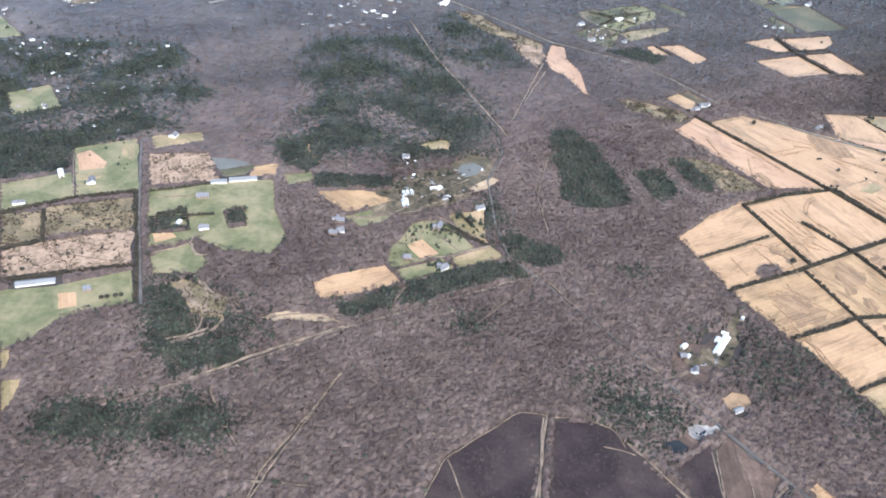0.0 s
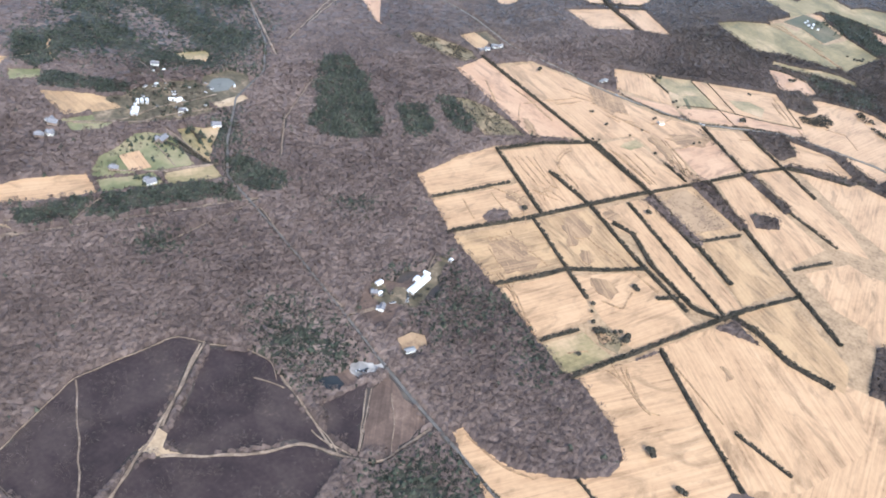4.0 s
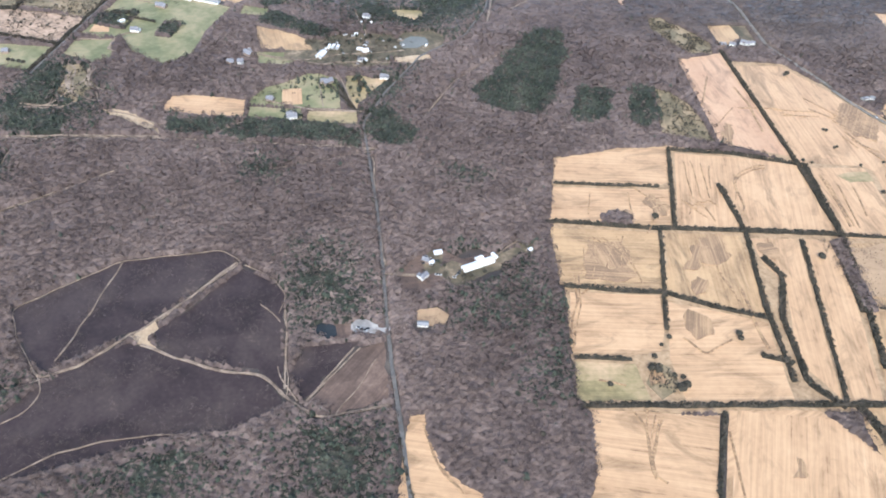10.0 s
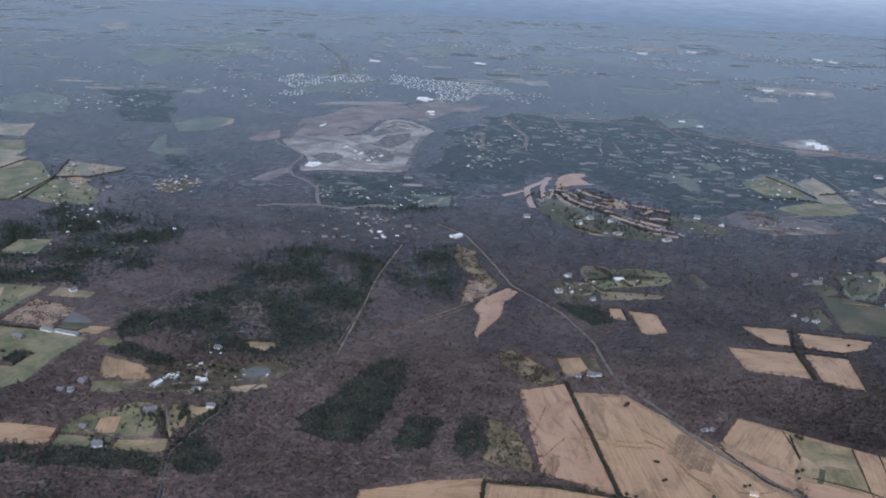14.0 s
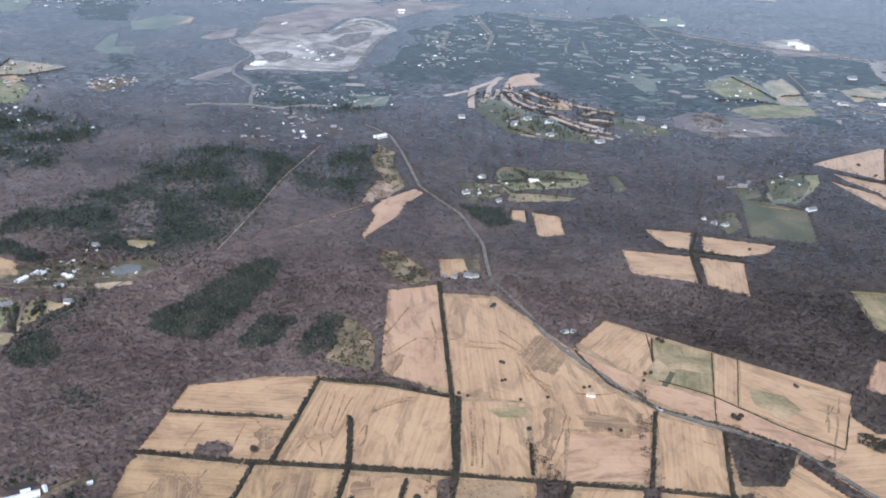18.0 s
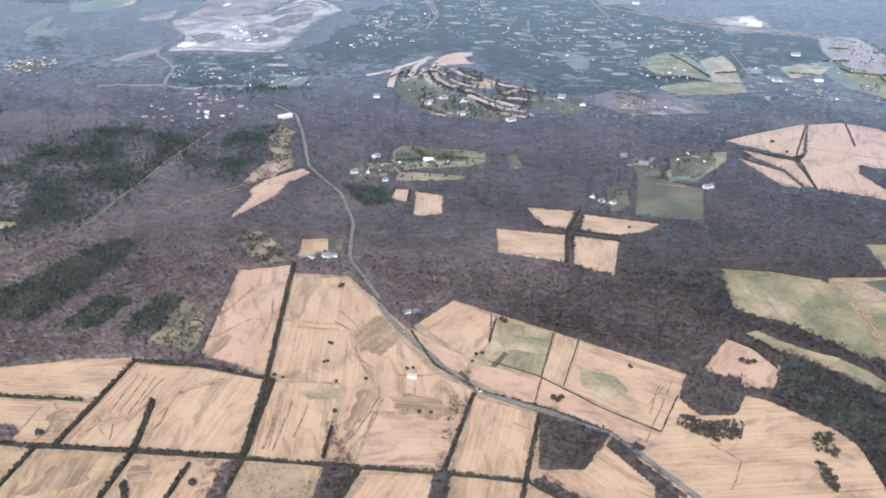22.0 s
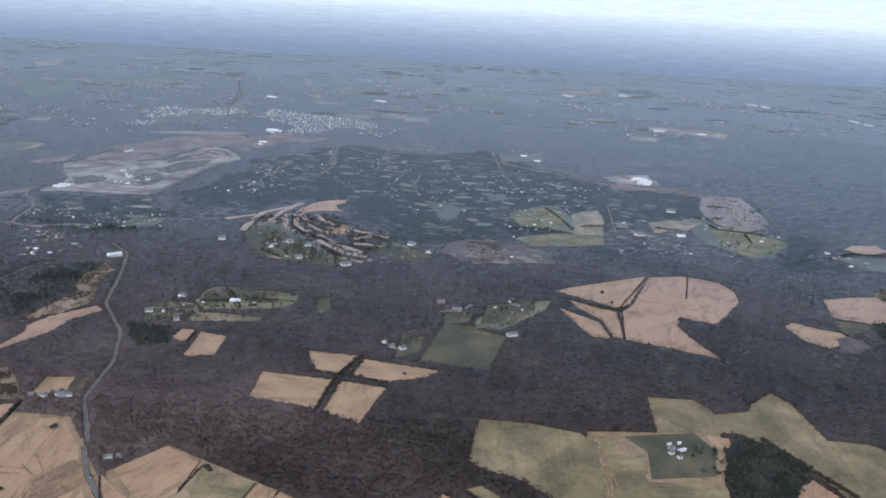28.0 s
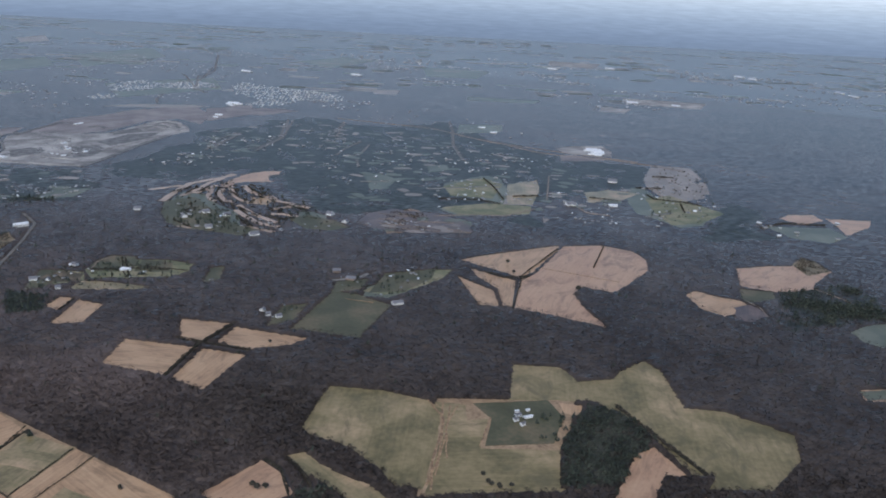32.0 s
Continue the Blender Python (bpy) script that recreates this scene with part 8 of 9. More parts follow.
NAMES = {"churned soil": "churned_soil", "yard": "yard", "thicket": "thicket", "spoil ground": "spoil_ground", "estate ground": "estate_ground", "field margin": "field_margin", "field": "field", "meadow": "meadow", "pasture": "pasture", "burned ground": "burned_ground", "clearing": "clearing", "dirt patch": "dirt_patch", "gravel yard": "gravel_yard", "quarry floor": "quarry_floor"}
for i, (kind, outline) in enumerate(FIELDS):
    mat, top, label, category = LOOKS[kind]
    # far fields swap to duller colours that stand in for haze
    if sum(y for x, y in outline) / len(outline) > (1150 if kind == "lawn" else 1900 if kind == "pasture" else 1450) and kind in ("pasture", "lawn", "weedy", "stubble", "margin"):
        mat = M_HAZED_GREEN if kind in ("pasture", "lawn") else M_HAZED_TAN
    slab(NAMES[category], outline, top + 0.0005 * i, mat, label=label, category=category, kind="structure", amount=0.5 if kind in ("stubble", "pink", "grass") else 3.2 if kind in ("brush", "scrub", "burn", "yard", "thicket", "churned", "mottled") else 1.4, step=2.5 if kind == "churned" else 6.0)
for n, (width, line) in enumerate(ROADS):
    ribbon("road", line, 2.6 if width == 2.6 else width if width > 2.5 else width * 0.8, 0.54 + 0.0006 * n, M_ROAD if width > 2.5 else M_LANE, "worn pale grey two-lane country road" if width > 2.5 else "narrow grey lane between trees", category="road")
for n, (width, line) in enumerate(ROADS):
    if width == 2.6:
        ribbon("road_verge", line, 3.8, 0.50 + 0.0006 * n, M_YARD, "dull grass verge beside the country road", category="verge", shake=0.9)
        ribbon("road_median", line, 0.5, 0.58 + 0.0006 * n, M_YARD, "narrow grassy strip between the lanes", category="median")
for n, (width, line) in enumerate(TRACKS):
    ribbon("track", line, width * 0.8, 0.48 + 0.0006 * n, M_TRACK, "pale dirt track worn through the land", category="track", shake=1.1, rough=0.45)
for n, (width, line) in enumerate(BENCHS):
    ribbon("quarry_bench", line, width, 1.2 + 0.01 * n, M_GRAVEL, "stepped pale stone bench of the quarry", category="quarry bench")
# shade in the cuts between benches, laid on as dark strips
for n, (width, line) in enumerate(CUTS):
    ribbon("quarry_cut", line, width, 0.9 + 0.01 * n, M_SLATE, "dark strip painted for the shade between quarry benches", category="quarry cut")
for n, (width, line) in enumerate(FAIRWAYS):
    ribbon("fairway", line, width * 1.05, 0.45 + 0.002 * n, M_FAIRWAY, "pinkish tan strip of bare ground between tree rows", category="fairway", shake=2.0)
for n, (width, line) in enumerate(RUTS):
    ribbon("wheel_rut", line, width * 1.1, 0.42 + 0.0006 * n, M_RUT, "dark brown wheel rut and drain in the field", category="rut", shake=1.2)
for outline in PONDS:
    small = max(p[0] for p in outline) - min(p[0] for p in outline) < 16.5
    slab("pond", outline, 0.38, M_BOG if small else M_WATER, 4.0, 0.8, "dark bog pool beside the burned ground" if small else "small grey farm pond with still water", "pond", "structure")

# ---- woods ----
class Cover:
    """A grid over the land: where it lies open, and how thickly evergreens stand."""

    def __init__(self, x0, x1, y0, y1, cell):
        self.x0, self.y0, self.cell = x0, y0, cell
        self.x, self.y = np.meshgrid(np.arange(x0, x1, cell), np.arange(y0, y1, cell))
        self.bare, self.pines = np.zeros(self.x.shape, bool), np.zeros(self.x.shape, np.float32)

    def window(self, points, pad):
        q = np.array(points)
        a = np.clip(((q.min(0) - pad - (self.x0, self.y0)) / self.cell).astype(int), 0, None)
        b = np.clip(((q.max(0) + pad - (self.x0, self.y0)) / self.cell).astype(int) + 2, 0, None)
        return slice(a[1], b[1]), slice(a[0], b[0])

    def mark(self, grid, points, value=True):
        s = self.window(points, 4)
        grid[s][inside(self.x[s], self.y[s], points)] = value

    def mark_line(self, grid, line, reach, value=True):
        s = self.window(line, reach + 4)
        grid[s][near_line(self.x[s], self.y[s], line, reach)] = value

    def at(self, grid, x, y):
        i = np.clip(((y - self.y0) / self.cell).astype(int), 0, grid.shape[0] - 1)
        j = np.clip(((x - self.x0) / self.cell).astype(int), 0, grid.shape[1] - 1)
        return grid[i, j]


# far off, open fields lie among the woods like a loose patchwork
r5 = np.random.default_rng(9)
PATCHES = {}
for u in np.arange(-3200, 3800, 105):
    for v in np.arange(700, 4800, 44):
        x, y = u * 0.87 - v * 0.5, u * 0.5 + v * 0.87
        belt = noise.noise((u / 500.0, v / 300.0, 2.0))
        chance, pick, wide, deep, slip = r5.uniform(), int(r5.integers(0, 6)), r5.uniform(35, 105), r5.uniform(18, 46), r5.uniform(-20, 20)
        far_land = (x < -1000 and y > 1550) or (x < -450 and y > 2100) or (x < 250 and y > 2700) or y > 3050
        if far_land and chance < 0.22 + 0.75 * belt:
            lean = r5.uniform(-14, 14)
            ring = [(u + slip - wide / 2, v - deep / 2), (u + slip + wide / 2, v - deep / 2 + lean * 0.3), (u + slip + wide / 2 + lean, v + deep / 2), (u + slip - wide / 2 + lean, v + deep / 2 + lean * 0.2)]
            PATCHES.setdefault(pick, []).append([(a * 0.87 - b * 0.5, a * 0.5 + b * 0.87) for a, b in ring])
for pick, rings in PATCHES.items():
    bm = bmesh.new()
    for k, ring in enumerate(rings):
        bm.faces.new([bm.verts.new((x, y, 0.2 + 0.0004 * k)) for x, y in wander(ring, 12.0, 4.0)])
    # the dulled greens and tans carry painted haze
    mat, what = ((M_HAZED_GREEN, "dull pastures"), (M_HAZED_TAN, "tan stubble fields"), (M_GRASS, "dull green meadows"), (M_HAZED_GREEN, "pale green meadows"), (M_HAZED_TAN, "pinkish bare fields"), (M_GRAVEL, "pale lots"))[pick]
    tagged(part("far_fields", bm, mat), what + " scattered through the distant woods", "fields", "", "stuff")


def survey(cover):
    """Marks the open land and the evergreen stands on a cover."""
    for kind, outline in FIELDS:
        cover.mark(cover.bare, outline)
    for outline in PINES:
        cover.mark(cover.bare, outline, False)
    for width, line in ROADS:
        cover.mark_line(cover.bare, line, width * 0.5 + (2.0 if width > 2.5 else 1.0))
    for width, line in TRACKS:
        cover.mark_line(cover.bare, line, width * 0.5 + 0.9)
    for width, line in FAIRWAYS:
        cover.mark_line(cover.bare, line, width * 0.5 + 1.0)
    for outline in PONDS:
        cover.mark(cover.bare, outline)
    for width, line in HEDGES:
        cover.mark_line(cover.bare, line, 3.5)
    for style, x, y, length, width, turn in BUILDINGS:
        cover.mark_line(cover.bare, [(x - 0.1, y), (x + 0.1, y)], max(length, width) * 0.6 + 2.5)
    for rings in PATCHES.values():
        for ring in rings:
            if max(abs(c) for p in ring for c in p) < 3000:
                cover.mark(cover.bare, ring)
    for outline in WOODS:
        cover.mark(cover.bare, outline, False)
    stands = cover.pines
    for outline in UNDERS:
        cover.mark(stands, wander(outline, 8.0, 8.0), 0.28)
    for outline in MIXEDS:
        far = min(y for x, y in outline) > 1200
        cover.mark(stands, wander(outline, 45.0 if far else 12.0, 42.0 if far else 6.0), 1.0 if far else 0.72)
    # mixed stands thin out towards their edges and in drifts
    for _ in range(round(14 * (2.5 / cover.cell) ** 2)):
        stands[1:-1, 1:-1] = (stands[1:-1, 1:-1] * 2 + stands[:-2, 1:-1] + stands[2:, 1:-1] + stands[1:-1, :-2] + stands[1:-1, 2:]) / 6
    stands *= np.clip(0.9 + 0.7 * waver(cover.x * 2.3 + 40, cover.y * 2.3), 0.4, 1.15)
    for outline in PINES:
        cover.mark(stands, wander(outline, 5.0, 5.0), 0.84)
    return cover


def waver(x, y):
    """A slow, uneven swing between -1 and 1 that breaks up where wood tones change."""
    return 0.5 * np.sin(x / 37.0 + 1.3 * np.sin(y / 53.0)) + 0.5 * np.sin(y / 29.0 + 1.7 * np.sin(x / 71.0))


AREA_X, AREA_Y = (-2400.0, 1600.0), (-480.0, 3100.0)
land = survey(Cover(*AREA_X, *AREA_Y, 2.5))
close_land = survey(Cover(-420.0, 1000.0, 100.0, 1180.0, 1.4))
rng = np.random.default_rng(5)


def from_line(x, y):
    """Metres from the flight line."""
    dx, dy = 930.0, 480.0
    s = np.clip((x * dx + y * dy) / (dx * dx + dy * dy), 0, 1)
    return np.hypot(x - s * dx, y - s * dy)


def in_sight(x, y):
    return (y * 0.88 - x * 0.47 > 55) & (x > -0.95 * y - 45) & (x < 265 + 0.72 * y)


# one crown to each knot of a loose net: its place, its tint and its height
KNOT = 2.8
knots = (int((AREA_Y[1] - AREA_Y[0]) / KNOT) + 3, int((AREA_X[1] - AREA_X[0]) / KNOT) + 3)
knot_x = AREA_X[0] + (np.arange(knots[1])[None] + rng.uniform(-0.42, 0.42, knots)) * KNOT
knot_y = AREA_Y[0] + (np.arange(knots[0])[:, None] + rng.uniform(-0.42, 0.42, knots)) * KNOT
knot_tint = np.clip(rng.normal(0.46, 0.2, knots) + np.where(rng.uniform(0, 1, knots) < 0.06, 0.35, 0.0), 0, 1).astype(np.float32)
knot_tall = np.clip(rng.normal(1.0, 0.2, knots), 0.5, 1.5)


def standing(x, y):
    """Share of the paler, reddish woods colour, 0 to 1: brightness painted against exposure."""
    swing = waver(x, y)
    # the painted brightness falls off eastward and northward
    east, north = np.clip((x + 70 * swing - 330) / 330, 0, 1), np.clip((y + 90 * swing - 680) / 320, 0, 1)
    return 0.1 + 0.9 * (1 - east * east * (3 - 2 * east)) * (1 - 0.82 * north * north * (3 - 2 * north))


for near, far, bare, green in ((0, 560, 24, 20), (560, 1050, 10, 12)):
    x, y, tint, tall = knot_x.ravel(), knot_y.ravel(), knot_tint.ravel(), knot_tall.ravel()
    away = from_line(x, y)
    keep = (away >= near) & (away < far) & in_sight(x, y)
    x, y, tint, tall, away = x[keep], y[keep], tint[keep], tall[keep], away[keep]
    share = land.at(land.pines, x + rng.uniform(-5, 5, x.shape), y + rng.uniform(-5, 5, x.shape))
    draw = rng.uniform(0, 1, x.shape) < np.where(share > 0.8, 1.0, np.interp(away, (350, 700, 1050), (0.95, 0.6, 0.12)))
    keep = ~land.at(land.bare, x, y) & draw
    x, y, tint, tall, share = x[keep], y[keep], tint[keep], tall[keep], share[keep]
    ever = rng.uniform(0, 1, x.shape) < np.maximum(share, 0.012)
    spots = np.stack([x, y], 1)
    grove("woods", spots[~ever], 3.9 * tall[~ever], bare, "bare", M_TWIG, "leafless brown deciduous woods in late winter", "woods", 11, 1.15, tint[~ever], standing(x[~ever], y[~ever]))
    grove("evergreen_woods", spots[ever], 4.6 * tall[ever], green, "pine", M_NEEDLE, "dark green evergreen trees in a stand", "woods", 13, 1.25)


# ---- the closed twigs and crowns of the woods between the taller trees ----
def closed_woods(cover, stride, near, far, seen):
    """The crowns that close the woods: a rough sheet over every wooded cell between two distances from the flight line."""
    sx, sy, closed, green = cover.x[::stride, ::stride], cover.y[::stride, ::stride], ~cover.bare[::stride, ::stride], cover.pines[::stride, ::stride]
    cell = cover.cell * stride
    reach = from_line(sx, sy)
    stands = closed & (reach >= near) & (reach < far)
    if seen != "all":
        stands &= in_sight(sx, sy) if seen == "seen" else ~in_sight(sx, sy)
    cells = stands[:-1, :-1] | stands[1:, :-1] | stands[:-1, 1:] | stands[1:, 1:]
    ids = np.arange(sx.size).reshape(sx.shape)
    quads = np.stack([ids[:-1, :-1], ids[:-1, 1:], ids[1:, 1:], ids[1:, :-1]], -1)[cells]
    greens = green[:-1, :-1][cells]
    used, quads = np.unique(quads, return_inverse=True)
    quads = quads.reshape(-1, 4)
    x = sx.ravel()[used] + rng.uniform(-0.3, 0.3, len(used)) * cell
    y = sy.ravel()[used] + rng.uniform(-0.3, 0.3, len(used)) * cell
    reach, stands = reach.ravel()[used], stands.ravel()[used]
    # the nearest crown gives height and tint
    bi, bj = np.round((y - AREA_Y[0]) / KNOT).astype(int), np.round((x - AREA_X[0]) / KNOT).astype(int)
    best, pick = np.full(len(used), 1e9), np.zeros(len(used), int)
    for di in (-1, 0, 1):
        for dj in (-1, 0, 1):
            i, j = np.clip(bi + di, 0, knots[0] - 1), np.clip(bj + dj, 0, knots[1] - 1)
            d = (x - knot_x[i, j]) ** 2 + (y - knot_y[i, j]) ** 2
            closer = d < best
            best, pick = np.where(closer, d, best), np.where(closer, i * knots[1] + j, pick)
    tint, tall = knot_tint.ravel()[pick], knot_tall.ravel()[pick]
    dome = np.clip(1 - best / (0.62 * KNOT) ** 2, -0.25, 1.0)
    if stride * cover.cell < 2:
        z = 1.5 + 1.2 * (tall - 0.6) + 0.9 * dome + rng.normal(0, 0.12, len(used))
    elif stride == 1:
        z = (1.5 + 0.8 * (tall - 0.6) + 0.7 * dome) * np.interp(reach, (550, 1000), (1.0, 0.3))
    else:
        z = 0.28 + 0.12 * tall
    z = np.where(stands, z, -0.4 if cell < 3 else 0.03)
    me = bpy.data.meshes.new("closed_woods")
    me.vertices.add(len(used))
    me.vertices.foreach_set("co", np.stack([x, y, z], 1).astype(np.float32).ravel())
    me.loops.add(quads.size)
    me.loops.foreach_set("vertex_index", quads.astype(np.int32).ravel())
    me.polygons.add(len(quads))
    me.polygons.foreach_set("loop_start", np.arange(0, quads.size, 4, dtype=np.int32))
    me.update(calc_edges=True)
    # twigs scatter light more evenly than a hard dome would
    slope = np.interp(reach, (300, 700, 1300), (0.26, 0.12, 0.02))
    way = np.stack([(x - knot_x.ravel()[pick]) / KNOT * 2.2 * slope, (y - knot_y.ravel()[pick]) / KNOT * 2.2 * slope], 1) + rng.normal(0, 1.0, (len(used), 2)) * np.interp(reach, (300, 900, 1300), (0.2, 0.07, 0.015))[:, None]
    me.attributes.new("custom_normal", "FLOAT_VECTOR", "POINT").data.foreach_set("vector", np.concatenate([way, np.ones((len(used), 1))], 1).astype(np.float32).ravel())
    me.attributes.new("tint", "FLOAT", "POINT").data.foreach_set("value", (0.5 + (tint - 0.5) * np.interp(reach, (500, 1000), (1.0, 0.45))).astype(np.float32))
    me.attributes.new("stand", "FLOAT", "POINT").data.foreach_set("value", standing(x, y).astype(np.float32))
    for m in (M_CANOPY, M_CANOPY_GREEN):
        me.materials.append(m)
    kinds = np.where(rng.uniform(0, 1, len(quads)) < 1.4 * greens, 1, 0).astype(np.int32)
    me.polygons.foreach_set("material_index", kinds)
    tagged(new("closed_woods", me), "closed brown and evergreen woodland cover", "woods", "", "stuff")


closed_woods(close_land, 1, 0, 600, "seen")
closed_woods(land, 1, 597, 1100, "seen")
closed_woods(land, 2, 1090, 3200, "all")
closed_woods(land, 4, 0, 1100, "unseen")

# ---- hedgerows ----
for n, (width, line) in enumerate(HEDGES):
    r2 = np.random.default_rng(100 + n)
    spots = []
    for (x0, y0), (x1, y1) in zip(line, line[1:]):
        length = math.hypot(x1 - x0, y1 - y0)
        k = int(length / 0.5 * max(0.5, width / 3.5))
        s, o = r2.uniform(0, 1, k), r2.uniform(-0.28, 0.28, k) * width
        spots.append(np.stack([x0 + (x1 - x0) * s - (y1 - y0) / length * o, y0 + (y1 - y0) * s + (x1 - x0) / length * o], 1))
    spots = np.concatenate(spots)
    ribbon("hedge_bank", line, width * 0.5, 0.45 + 0.0003 * n, M_HEDGE, "dark overgrown bank under a hedgerow", category="hedge bank", shake=1.0)
    grove("hedgerow", spots, r2.triangular(1.2, 2.4, 3.6, len(spots)) * min(1.0, 0.3 + width / 4), 16, "bush", M_HEDGE, "dark brown-green hedgerow of cedars and scrub", "hedgerow", 200 + n)
r3 = np.random.default_rng(77)


def fill(outline, number, r):
    """So many chance spots inside an outline."""
    q = np.array(outline)
    lo, hi = q.min(0), q.max(0)
    got = np.zeros((0, 2))
    while len(got) < number:
        p = r.uniform(lo, hi, (number * 4 + 20, 2))
        got = np.concatenate([got, p[inside(p[:, 0], p[:, 1], outline)]])
    return got[:number]


def extent(outline):
    q = np.array(outline)
    return 0.5 * abs(np.sum(q[:, 0] * np.roll(q[:, 1], -1) - q[:, 1] * np.roll(q[:, 0], -1)))


for kind, outline in FIELDS:
    if kind in ("brush", "scrub"):
        # scrub grows in drifts
        k = int(extent(outline) / (2.0 if kind == "scrub" else 3.2))
        spots = fill(outline, k, r3)
        drift = np.array([noise.noise((x * 0.07, y * 0.07, 1.0)) + 0.7 * noise.noise((x * 0.2, y * 0.2, 4.0)) for x, y in spots])
        spots = spots[drift > (-0.12 if kind == "scrub" else 0.02)]
        grove("scrub", spots, r3.uniform(0.7, 2.1, len(spots)), 12, "bush", M_HEDGE, "low dark scrub dotted over the clearing", "scrub", 300)
    elif kind == "burn":
        k = int(extent(outline) / 14)
        spots = fill(outline, k // 4, r3)
        stems = fill(outline, k * 3, r3)
        drift = np.array([noise.noise((x * 0.04, y * 0.04, 9.0)) for x, y in stems])
        stems = stems[drift > 0.02]
        grove("burned_brush", stems, r3.uniform(1.0, 2.6, len(stems)), 10, "bare", M_TWIG_WEST, "thin brown brush left on burned ground", "scrub", 303, 1.3)
        grove("dead_scrub", spots, r3.uniform(0.6, 2.0, len(spots)), 10, "bare", M_PALE, "pale dead stems standing on burned ground", "scrub", 301, 1.3)
for kind, number, tall, outline in GROVES:
    spots = fill(outline, number, r3)
    grove("garden_trees", spots, tall * r3.uniform(0.6, 1.2, number), 18, kind, {"pine": M_NEEDLE, "bare": M_TWIG, "bush": M_HEDGE}[kind], {"pine": "evergreen trees dotted about houses and lawns", "bare": "bare shade trees about houses and lawns", "bush": "dark brown scrub clumped in a field"}[kind], "trees", 302, 1.2)


# ---- buildings ----
def gable(bm, length, width, eaves, ridge, over=0.25, thick=0.15):
    """A pitched roof with overhanging eaves along x."""
    hl, hw = length / 2 + over, width / 2 + over
    low = eaves - over * (ridge - eaves) / (width / 2)
    top = [(-hl, -hw, low), (hl, -hw, low), (hl, 0, ridge), (-hl, 0, ridge), (-hl, hw, low), (hl, hw, low)]
    a = [bm.verts.new(p) for p in top]
    b = [bm.verts.new((x, y, z - thick)) for x, y, z in top]
    for v, flip in ((a, False), (b, True)):
        for f in ((0, 1, 2, 3), (3, 2, 5, 4)):
            bm.faces.new([v[i] for i in (reversed(f) if flip else f)])
    for i, j in ((0, 1), (1, 2), (2, 5), (5, 4), (4, 3), (3, 0)):
        bm.faces.new((a[j], a[i], b[i], b[j]))


def gable_wall(bm, length, width, eaves, ridge):
    """Walls with pointed ends under a pitched roof."""
    hl, hw = length / 2, width / 2
    rings = [[bm.verts.new((x, y, z)) for y, z in ((-hw, -0.1), (hw, -0.1), (hw, eaves - 0.16), (0, ridge - 0.16), (-hw, eaves - 0.16))] for x in (-hl, hl)]
    bm.faces.new(list(reversed(rings[0])))
    bm.faces.new(rings[1])
    for i in range(5):
        bm.faces.new((rings[0][i], rings[0][(i + 1) % 5], rings[1][(i + 1) % 5], rings[1][i]))


STYLES = {
    "white_house": (M_WHITE, M_GREY_ROOF, 2.3, "white-sided country house with a dark shingle roof", "house"),
    "grey_house": (M_BRICK, M_GREY_ROOF, 2.3, "brick country house with a grey shingle roof", "house"),
    "white_shed": (M_WHITE, M_WHITE_ROOF, 1.7, "long low farm shed with a white metal roof", "shed"),
    "grey_shed": (M_WHITE, M_METAL_ROOF, 1.8, "long farm shed with a grey metal roof", "shed"),
    "white_barn": (M_WHITE, M_WHITE_ROOF, 3.2, "tall white barn beside the road", "barn"),
    "tan_barn": (M_WHITE, M_TAN_ROOF, 2.0, "small barn with a rusty tan roof in a field", "barn"),
}


